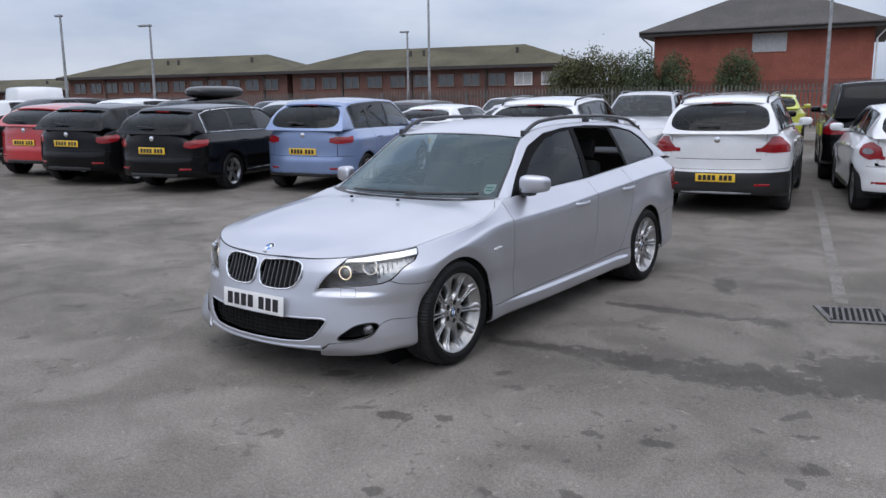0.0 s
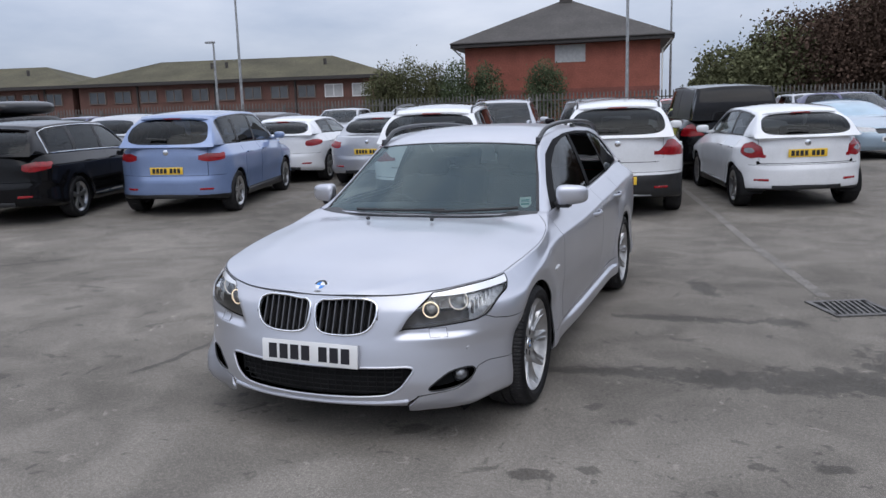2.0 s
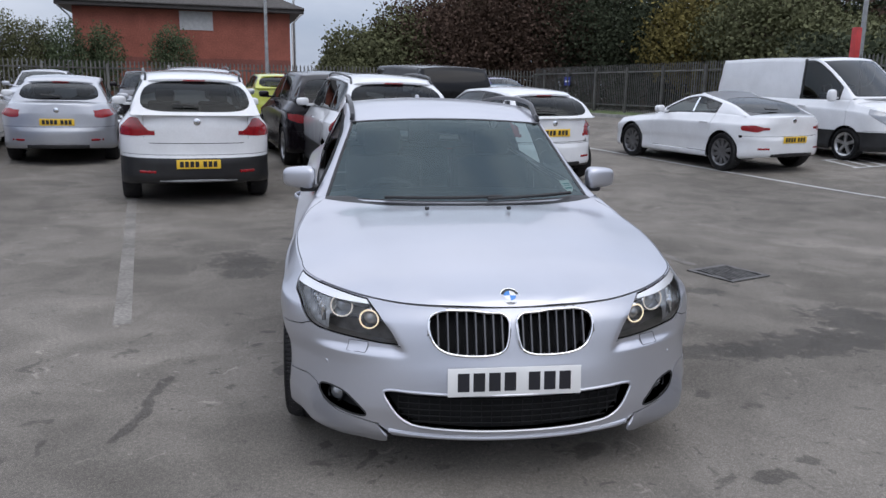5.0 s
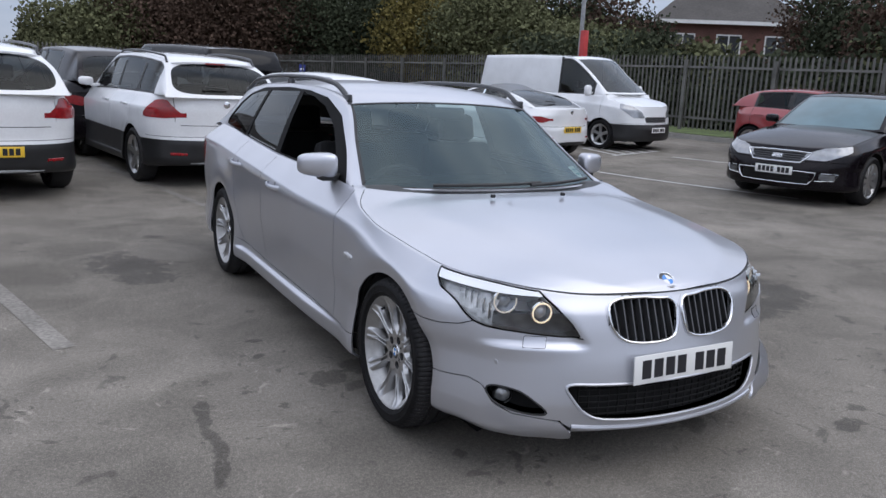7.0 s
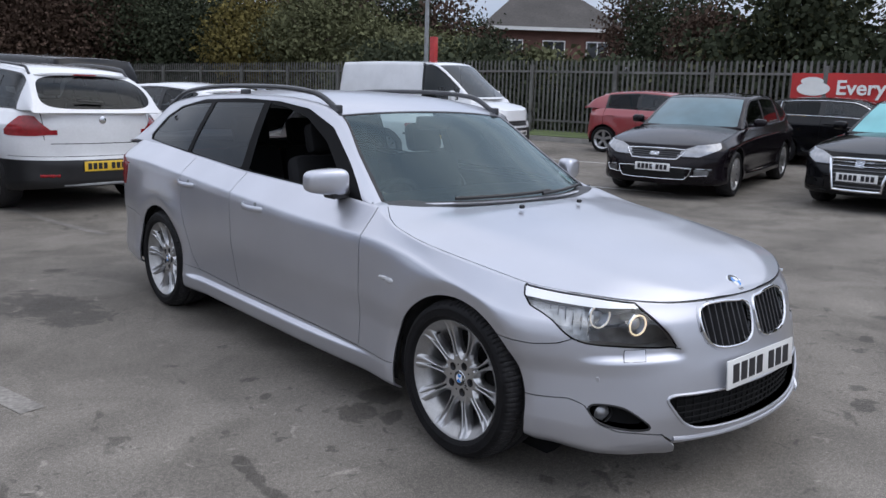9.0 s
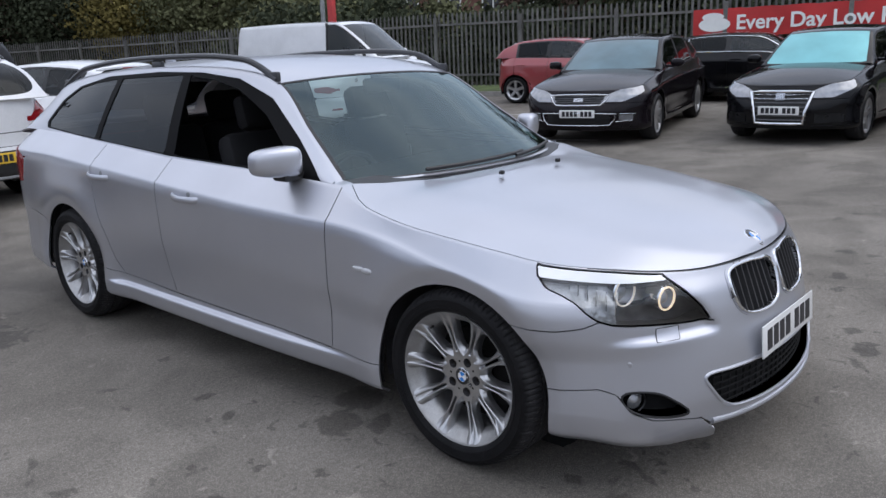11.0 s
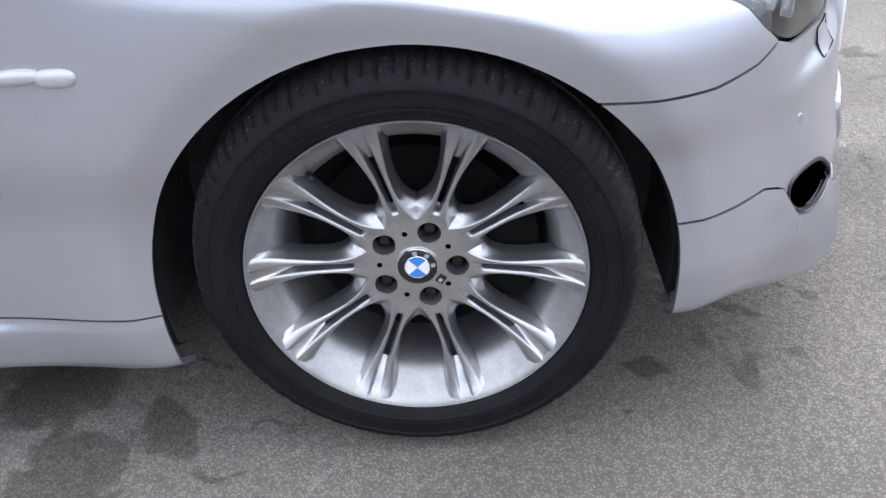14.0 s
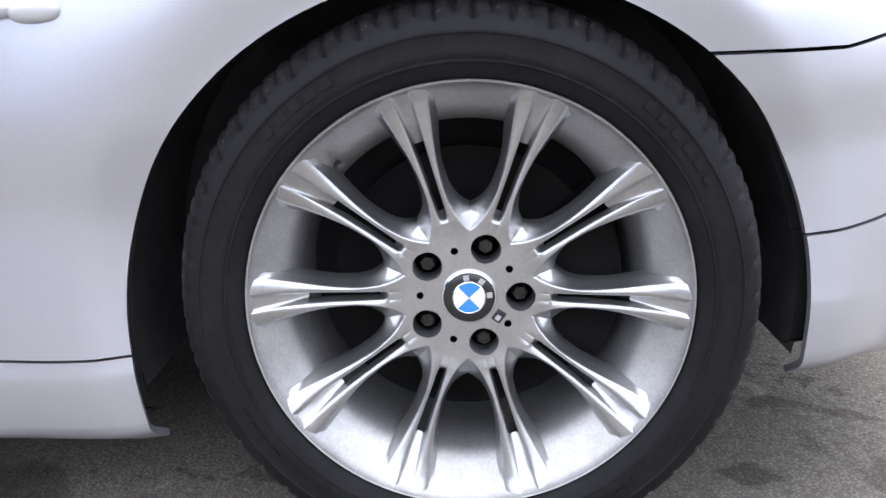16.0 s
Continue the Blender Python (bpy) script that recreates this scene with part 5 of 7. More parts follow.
    wing_top = [i for i in cap if C[i][1] < 0.74 and C[i][0] > 0.738]
    cowl = [i for i in cap if i not in set(wing_top) and C[i][1] < 0.80]
    belt = [i for i in cap if 0.74 <= C[i][1] < 3.42 and C[i][4] > 0.95]
    deck = [i for i in cap if C[i][1] >= 3.86 or (C[i][1] >= 3.42 and C[i][4] > 0.95)]
    wrap = g.pop("wrap")
    front_wing = [i for i in wrap if C[i][1] < 1.0] + wing_top
    rear_wing = [i for i in wrap if C[i][1] >= 1.0] + deck

    def both(name, idx, m, label="", depth=0.012, push=0.0, joined=False, parent=car):
        pc = pick(S, idx, depth, push)
        if joined:
            return [hold(name, parent, mesh_of(name, pc + mirrored(pc)), m, label)]
        return [hold(name, parent, mesh_of(name, q), m, label) for q in (pc, mirrored(pc))]

    both("bonnet", g["hood"], M_SILVER, joined=True)
    fb = both("front_bumper", g["bumper"], M_SILVER, joined=True, depth=0.008)[0]
    pc = pick(S, g["split"], depth=0.008, push=-0.0015)
    for P, _ in pc:
        a = along(P) / 0.85
        lift = (0.024 + 0.026 * smooth(radians(34), radians(46), a)) * (1 - smooth(radians(50), radians(62), a)) * smooth(0.0, 0.05, np.interp(np.degrees(a), (33, 36, 41, 47, 51.5, 54.5, 58), (0.226, 0.248, 0.258, 0.268, 0.300, 0.365, 0.385)) - P[:, 2])
        lift += 0.020 * (1 - smooth(radians(33), radians(41), a)) * (1 - smooth(0.215, 0.262, P[:, 2]))
        flat_n = np.stack([np.sin(a), -np.cos(a)], 1)
        P[:, :2] += flat_n * lift[:, None]
        P[:, 2] -= 0.010 * (1 - smooth(radians(34), radians(52), a)) * (1 - smooth(0.20, 0.26, P[:, 2]))
    for q in (pc, mirrored(pc)):
        hold("bumper_splitter", fb, mesh_of("bumper_splitter", q), M_SILVER)
    both("front_wing", front_wing, M_SILVER, depth=0.007)
    both("rear_wing", rear_wing, M_SILVER, depth=0.007)
    both("side_skirt", g["sill"], M_SILVER, depth=0.008)
    doors = both("front_door", g["door_f"], M_SILVER) + both("rear_door", g["door_r"], M_SILVER)
    both("rear_bumper", g["bump_r"], M_SILVER, joined=True)
    both("tail_lamp", g["tail_lamp"], M_RED_LENS, "red tail lamp")
    both("cowl", cowl, M_BLACK_TRIM, depth=0.0)
    both("belt_rubber", belt, M_BLACK_TRIM, depth=0.0)
    both("roof", g["top"] + g["side"], M_SILVER, joined=True)
    both("tailgate_top", g["gate"], M_SILVER, joined=True)
    both("window_surround", g["dlo"], M_GLOSS_BLACK, "gloss black window surround", depth=0.006, push=0.002)
    both("windscreen_seal", g["screen_seal"], M_BLACK_TRIM, joined=True, push=0.002, depth=0.004)
    ws = both("windscreen", g["screen"], M_SCREEN, "clear windscreen reflecting the sky", joined=True, push=0.004, depth=0.0)[0]
    rs = both("rear_window", g["rear_screen"], M_TINT, joined=True, push=0.004, depth=0.0)[0]
    # the left front and the right rear windows are shut, the others wound down
    fg, rg, qg = (pick(S, g[k], 0.0, 0.006) for k in ("glass_f", "glass_r", "glass_q"))
    panes = [ws, rs]
    panes.append(hold("door_glass", doors[0], mesh_of("door_glass", fg), M_TINT, "closed tinted door glass"))
    panes.append(hold("door_glass", doors[3], mesh_of("door_glass", mirrored(rg)), M_TINT, "closed tinted door glass"))
    for q in (qg, mirrored(qg)):
        panes.append(hold("quarter_window", car, mesh_of("quarter_window", q), M_TINT, "dark tinted quarter window"))
    for p in panes:
        p.visible_shadow = False
    # dark inner shell
    solid = [i for k in ("hood", "bumper", "split", "sill", "door_f", "door_r", "bump_r", "tail_lamp") for i in g[k]] + front_wing + [i for i in wrap if C[i][1] >= 1.0] + cowl
    both("inner_shell", solid, M_LINER, joined=True, depth=0.0, push=0.032)
    for k, d in (("kidney", 0.05), ("fog", 0.06), ("intake", 0.05)):
        both({"kidney": "grille_back", "fog": "fog_recess", "intake": "intake_back"}[k], g[k], M_LINER, depth=-d, push=d, joined=(k == "intake"), parent=fb)
    # kidney frames stand proud
    both("grille_frame", g["kidney_frame"], M_SILVER, "silver grille surround", depth=0.016, push=-0.002, parent=fb)
    for sg in (-1, 1):
        for i in range(9):
            a = radians(3.0 + i * 2.48)
            x = 0.775 * math.tan(a) if a < 1 else 0
            y = -0.766 + 0.34 * x * x
            zz = np.linspace(0.50, 0.70, 60)
            q = np.stack([np.full(60, x), np.full(60, -0.74), zz] + [zz * 0] * 5, 1)
            ok = zz[kidney(q) > -0.004]
            if len(ok) < 8:
                continue
            bot, top = float(ok[0]), float(ok[-1])
            pts = [(sg * x, y + 0.058 * (z - bot) / (top - bot) + 0.004, z) for z in np.linspace(bot, top, 6)]
            bm = sweep(bmesh.new(), pts, [(-0.005, -0.014), (-0.003, 0.012), (0.003, 0.012), (0.005, -0.014)], up=(0, -1, 0))
            part("grille_slat", bm, M_SLAT, fb)
    # bright bead round each grille
    near = S.P[(S.P[:, 1] < -0.5) & (S.P[:, 0] < 0.5)]
    na = along(near)
    loop = [(0.85 * radians(d), z) for d, z in KIDNEY]
    ring = []
    for a, z in rounded(loop, 8):
        z = min(z, 0.687 + 0.008 * float(smooth(0.08, 0.2, a)))
        d2 = (na - a) ** 2 + (near[:, 2] - z) ** 2
        k = np.argsort(d2)[:4]
        wt = 1 / (d2[k] + 1e-6)
        y = float((near[k, 1] * wt).sum() / wt.sum())
        ring.append((-y * math.tan(a / 0.85), y - 0.004, z))
    for sg in (1, -1):
        bm = sweep(bmesh.new(), [(sg * x, y, z) for x, y, z in ring], circle(0.0058, 8, 1.0, 1.0), up=(0, -1, 0.2), closed=True)
        part("grille_bead", bm, M_CHROME, fb)
    # headlamps
    for sg, mir in ((1, False), (-1, True)):
        pc = pick(S, g["lamp"], 0.0, 0.003)
        lens = hold("headlamp", car, mesh_of("headlamp", mirrored(pc) if mir else pc), M_LENS, "clear headlamp with twin projectors and lit rings")
        lens.visible_shadow = False
        pb = pick(S, g["lamp"] + g["brow"], 0.0, 0.085)
        pw = pick(S, g["lamp"] + g["brow"], 0.08, 0.008)[1:]
        hold("housing", lens, mesh_of("housing", (mirrored(pb + pw) if mir else pb + pw)), M_LAMP_BODY)
        pr = pick(S, g["brow"], 0.02, 0.002)
        hold("eyebrow", lens, mesh_of("eyebrow", mirrored(pr) if mir else pr), M_BROW, "bright white eyebrow strip")
        for (x, y, z, r, lit) in ((0.652, -0.500, 0.668, 0.047, False), (0.545, -0.590, 0.636, 0.040, True)):
            m = Matrix.Translation((sg * x, y, z)) @ Matrix.Rotation(radians(sg * 14), 4, "Z") @ Matrix.Rotation(radians(-90), 4, "Z")
            bm = lathe(bmesh.new(), [(r + 0.004, -0.05), (r + 0.004, 0.004), (r, 0.008), (r - 0.005, 0.004), (r - 0.008, -0.03)], 36, m)
            part("bezel", bm, M_CHROME, lens)
            bm = lathe(bmesh.new(), [(0.0001, 0.004), (0.012, 0.002), (0.022, -0.006), (0.029, -0.02), (r - 0.007, -0.028)], 28, m)
            part("projector", bm, M_CLEAR_LENS, lens)
            bm = bmesh.new()
            sweep(bm, [m @ Vector((0.009, (r - 0.003) * math.cos(2 * math.pi * i / 32), (r - 0.003) * math.sin(2 * math.pi * i / 32))) for i in range(32)], circle(0.0032, 6), up=(0, -1, 0), closed=True)
            part("ring", bm, M_GLOW if lit else M_GLOW_DIM, lens)
        outer = [i for i in g["lamp"] if along(C[i][None])[0] > 0.85 * radians(53.5)]
        po = pick(S, outer, 0.0, 0.034)
        hold("reflector", lens, mesh_of("reflector", mirrored(po) if mir else po), M_REFLECTOR)
        for i in range(7):
            t = i / 6
            x, y, z = sg * (0.725 + 0.055 * t), -0.515 + 0.165 * t, 0.645 + 0.07 * t
            bm = box(bmesh.new(), -0.0015, -0.010, -0.034 + 0.020 * t, 0.0015, 0.010, 0.030 - 0.016 * t, 0.0007, Matrix.Translation((x, y, z)) @ Matrix.Rotation(radians(sg * 62), 4, "Z"))
            part("indicator_flute", bm, M_CHROME, lens)
        # fog lamp
        m = Matrix.Translation((sg * 0.680, -0.566, 0.322)) @ Matrix.Rotation(radians(sg * 30), 4, "Z") @ Matrix.Rotation(radians(-90), 4, "Z")
        bm = lathe(bmesh.new(), [(0.037, -0.06), (0.037, 0.0), (0.034, 0.005), (0.031, 0.002)], 28, m)
        fl = part("fog_lamp", bm, M_BLACK_TRIM, car, "round clear fog lamp")
        bm = lathe(bmesh.new(), [(0.0001, 0.004), (0.018, 0.0), (0.031, -0.010)], 28, m)
        part("lens", bm, M_FOG_LENS, fl)
        # washer jets on the bonnet, indicator repeaters
        xj = 0.196 if sg > 0 else -0.222
        bm = box(bmesh.new(), xj - 0.011, 0.284, 0.930, xj + 0.011, 0.303, 0.9475, 0.005)
        part("washer_jet", bm, M_BLACK_TRIM, car)
        bm = bmesh.new()
        blob(bm, (sg * 0.908, 0.402, 0.657), (0.011, 0.027, 0.012), 2.6, 4)
        blob(bm, (sg * 0.908, 0.450, 0.661), (0.010, 0.031, 0.0095), 2.6, 4)
        part("side_repeater", bm, M_SLAT_LIGHT, car, "small clear side repeater lamp")
    # intake mesh
    bm = bmesh.new()
    for i in range(-11, 12):
        x = i * 0.04
        y = -0.790 + 0.36 * x * x
        box(bm, x - 0.002, y, 0.25, x + 0.002, y + 0.008, 0.375)
    for k in range(5):
        pts = [(x, -0.790 + 0.36 * x * x, 0.262 + 0.024 * k) for x in np.linspace(-0.44, 0.44, 15)]
        sweep(bm, pts, [(-0.003, -0.002), (0.003, -0.002), (0.003, 0.002), (-0.003, 0.002)])
    part("intake_mesh", bm, M_LINER, fb)

    low_nose = S.P[(S.P[:, 1] < -0.2) & (S.P[:, 2] < 0.62)]
    lna = along(low_nose)

    def on_bumper(deg, z, out=0.0):
        """A point of the bumper's skin, by the angle round the nose and the height."""
        a = 0.85 * radians(abs(deg))
        d2 = (lna - a) ** 2 + (low_nose[:, 2] - z) ** 2
        k = np.argsort(d2)[:9]
        wt = 1 / (d2[k] + 4e-5)
        r = float((np.hypot(low_nose[k, 0], low_nose[k, 1]) * wt).sum() / wt.sum()) + out
        return Vector((r * math.sin(radians(deg)), -r * math.cos(radians(deg)), z))

    bm = sweep(bmesh.new(), [on_bumper(d, 0.217 + 0.010 * (abs(d) / 33) ** 4, 0.004) for d in range(-33, 34, 3)], circle(0.0075, 8, 1.0, 1.3))
    part("front_lip", bm, M_SILVER, fb)
    half = [(26, 0.385), (36, 0.392), (33, 0.33), (30, 0.275), (24, 0.243)]
    loop = rounded([(0.85 * radians(d), z) for d, z in half + [(-d, z) for d, z in half[::-1]]], 5)
    fine = []
    for (a, z), (b, w) in zip(loop, loop[1:] + loop[:1]):
        n = max(1, int(math.dist((a, z), (b, w)) / 0.03))
        fine += [(a + (b - a) * i / n, z + (w - z) * i / n) for i in range(n)]
    bm = sweep(bmesh.new(), [on_bumper(math.degrees(a / 0.85), z, 0.0) for a, z in fine], circle(0.0062, 8), up=(0, -1, 0.2), closed=True)
    part("intake_frame", bm, M_SILVER, fb)
    for sg in (1, -1):
        bm = bmesh.new()
        q = [[bm.verts.new(Matrix.Diagonal((sg, 1, 1)) @ on_bumper(40.7 + 5.4 * i / 5, 0.518 + 0.040 * j / 3, 0.0018)) for i in range(6)] for j in range(4)]
        for a, b in zip(q, q[1:]):
            for i in range(5):
                f = (a[i], a[i + 1], b[i + 1], b[i])
                bm.faces.new(f if sg > 0 else f[::-1])
        cover = part("washer_cover", bm, M_SILVER, fb)
        rim = rounded([(40.7, 0.524), (40.7, 0.518), (41.3, 0.518), (45.5, 0.518), (46.1, 0.518), (46.1, 0.524), (46.1, 0.552), (46.1, 0.558), (45.5, 0.558), (41.3, 0.558), (40.7, 0.558), (40.7, 0.552)], 3)
        pts = [on_bumper(d, z, 0.0016) for d, z in rim]
        part("gap", sweep(bmesh.new(), [(sg * v.x, v.y, v.z) for v in pts], circle(0.0011, 6), up=(0, -1, 0.2), closed=True), M_LINER, cover)
        for name, loop, rad, m in (("fog_bezel", FOG, 0.0042, M_BLACK_TRIM),):
            pts = rounded([(0.85 * radians(d), z) for d, z in loop], 4)
            pts = [on_bumper(math.degrees(a / 0.85), z, -0.001) for a, z in pts]
            part(name, sweep(bmesh.new(), [(sg * v.x, v.y, v.z) for v in pts], circle(rad, 6), up=(0, -1, 0.2), closed=True), m, fb)
        bm = lathe(bmesh.new(), [(0.0001, 0.0008), (0.009, 0.0006), (0.0105, -0.0006), (0.0105, -0.004)], 16, Matrix.Translation(on_bumper(sg * 52, 0.455)) @ Matrix.Rotation(radians(sg * 52 - 90), 4, "Z"))
        part("parking_sensor", bm, M_SILVER, fb)
    plate_at(car, Matrix.Translation((0, -0.808, 0.440)) @ Matrix.Rotation(radians(-4), 4, "X"))
    # roundel on the bonnet
    m = Matrix.Translation((0, -0.665, 0.733)) @ Matrix.Rotation(radians(35), 4, "X") @ Matrix.Rotation(radians(-90), 4, "Y")
    bm = lathe(bmesh.new(), [(0.0001, 0.009), (0.037, 0.008), (0.041, 0.004), (0.041, -0.01)], 40, m)
    badge = part("bonnet_badge", bm, M_BADGE_BLACK, car, "round blue and white bonnet badge")
    bm = lathe(bmesh.new(), [(0.037, 0.0085), (0.039, 0.009), (0.042, 0.005), (0.042, -0.01)], 40, m)
    part("ring", bm, M_CHROME, badge)
    for q, mm in ((0, M_BLUE), (1, M_WHITE), (2, M_BLUE), (3, M_WHITE)):
        bm = bmesh.new()
        vs = [bm.verts.new(m @ Vector((0.0105, 0, 0)))] + [bm.verts.new(m @ Vector((0.0100, 0.024 * math.cos(radians(a)), 0.024 * math.sin(radians(a))))) for a in range(90 * q, 90 * q + 91, 10)]
        for a, b in zip(vs[1:], vs[2:]):
            bm.faces.new((vs[0], a, b))
        part("quadrant", bm, mm, badge)
    # wheels and wheel wells
    for sg in (1, -1):
        for y, x in ((0.005, 0.884), (2.888, 0.890)):
            alloy_wheel(car, (sg * x, y, 0.3255), sg, turn=-3.8)
            bm = bmesh.new()
            rows = []
            for a in np.linspace(-13, 193, 24):
                rows.append([bm.verts.new((sg * xx, y + 0.01 + r * math.cos(radians(a)), 0.315 + r * math.sin(radians(a)))) for xx, r in ((0.835, 0.39), (0.60, 0.395), (0.55, 0.30))])
            for p, q in zip(rows, rows[1:]):
                for j in range(2):
                    bm.faces.new((p[j], p[j + 1], q[j + 1], q[j]))
            part("wheel_well", bm, M_ARCH, car)
            bm = bmesh.new()
            disc(bm, 0.40, sg * 0.56, 30, (y, 0.33))
            part("well_back", bm, M_LINER, car)
    # door handles and mirrors
    for k, (sg, dr) in enumerate(((1, doors[0]), (-1, doors[1]), (1, doors[2]), (-1, doors[3]))):
        y, z = (1.60, 0.824) if k < 2 else (2.44, 0.868)
        pts = [(sg * (0.903 + 0.042 * math.sin(math.pi * t) ** 0.6), y - 0.11 + 0.22 * t, z + 0.006 * t) for t in np.linspace(0, 1, 12)]
        bm = sweep(bmesh.new(), pts, circle(0.0125, 10, 0.7, 1.25))
        part("door_handle", bm, M_SILVER, dr)
        # No hollow is cut: a grey bulge carries the cup's shade as colour.
        bm = bmesh.new()
        bmesh.ops.create_uvsphere(bm, u_segments=20, v_segments=10, radius=1, matrix=Matrix.Translation((sg * 0.9015, y - 0.03, z + 0.010)) @ Matrix.Diagonal((0.0125, 0.044, 0.030, 1)))
        part("handle_cup_shade", bm, M_STEEL, dr, "grey bulge painted as the shade in the handle's cup")
    for sg, dr in ((1, doors[0]), (-1, doors[1])):
        bm = bmesh.new()
        bmesh.ops.create_cube(bm, size=1)
        bmesh.ops.subdivide_edges(bm, edges=bm.edges, cuts=6, use_grid_fill=True)
        for v in bm.verts:
            c = v.co * 2
            q = c / (abs(c.x) ** 4 + abs(c.y) ** 4 + abs(c.z) ** 4) ** 0.25
            lx = q.x * 0.092
            ly = q.y * (0.062 if q.y < 0 else 0.055) * (1 - 0.25 * max(0, q.x * 1))
            lz = q.z * (0.060 - 0.008 * q.x)
            v.co = Vector((sg * (0.884 + lx), 0.935 + ly + 0.030 * q.x, 1.025 + lz))
        if sg < 0:
            bmesh.ops.reverse_faces(bm, faces=bm.faces)
        mirror = part("wing_mirror", bm, M_SILVER, dr, "silver wing mirror housing")
        bm = box(bmesh.new(), sg * 0.77, 0.88, 0.945, sg * 0.88, 0.97, 0.985, 0.015)
        part("mirror_arm", bm, M_BLACK_TRIM, mirror)
    # roof rails
    L = S.line
    for sg in (1, -1):
        pts = []
        for t in np.linspace(2.02, 6.25, 44):
            p = catmull(s["rail"], t)
            e = min(t - 2.02, 6.25 - t)
            pts.append((sg * (p[0] - 0.015), p[1], p[2] + 0.008 + 0.040 * float(smooth(0.0, 0.75, e))))
        bm = sweep(bmesh.new(), pts, circle(0.016, 10, 1.0, 0.95))
        rail = part("roof_rail", bm, M_SATIN, car, "dark satin roof rail")
        for t in (2.15, 4.1, 6.1):
            p = catmull(s["rail"], t)
            bm = box(bmesh.new(), sg * (p[0] - 0.015) - 0.012, p[1] - 0.05, p[2] - 0.02, sg * (p[0] - 0.015) + 0.012, p[1] + 0.05, p[2] + 0.03, 0.008)
            part("rail_foot", bm, M_SATIN, rail)
    # wipers
    for x0, x1 in ((-0.42, 0.20), (0.12, 0.62)):
        pts = [(x0 + (x1 - x0) * t, 0.462 + 0.42 * (x0 + (x1 - x0) * t) ** 2 + 0.012 * t, 0.962 + 0.010 * t) for t in np.linspace(0, 1, 9)]
        bm = sweep(bmesh.new(), pts, [(-0.005, -0.008), (0.005, -0.008), (0.007, 0.003), (0.0, 0.009), (-0.007, 0.003)])
        part("wiper", bm, M_BLACK_TRIM, car, "black windscreen wiper")
    # aerial fin on the roof
    bm = box(bmesh.new(), -0.014, 3.10, 1.43, 0.014, 3.20, 1.472, 0.010)
    part("aerial_fin", bm, M_SILVER, car)
    # parking permit inside the windscreen
    def on_screen(t, u, inset=0.012):
        p = catmull(s["rail"], t)
        k = 1 - abs(u) ** 2.2
        return Vector((p[0] * u, p[1] - float(pch(list(enumerate(s["bulge"])))(t)) * k, p[2] + float(pch(list(enumerate(s["dome"])))(t)) * k)) + Vector((0, inset, -inset))
    c = on_screen(0.36, 0.875)
    du, dv = (on_screen(0.36, 0.92) - on_screen(0.36, 0.83)).normalized(), (on_screen(0.5, 0.875) - on_screen(0.22, 0.875)).normalized()
    nrm = du.cross(dv).normalized()
    bm = bmesh.new()
    shape = [(-0.036, 0.048), (0.036, 0.052), (0.038, -0.02), (0.02, -0.05), (0.0, -0.058), (-0.02, -0.05), (-0.036, -0.02)]
    bm.faces.new([bm.verts.new(c + du * a + dv * b) for a, b in shape])
    st = part("permit_sticker", bm, M_STICKER, car, "pale green windscreen permit sticker", flat=True)
    for b0, b1 in ((0.010, 0.022), (-0.004, 0.002), (-0.030, -0.014)):
        bm = bmesh.new()
        bm.faces.new([bm.verts.new(c + du * a + dv * b - nrm * (0.002 if nrm.y > 0 else -0.002)) for a, b in ((-0.026, b0), (0.026, b0), (0.026, b1), (-0.026, b1))])
        part("print_bar", bm, M_STICKER_INK, st, flat=True)
    cabin(car)
    return car


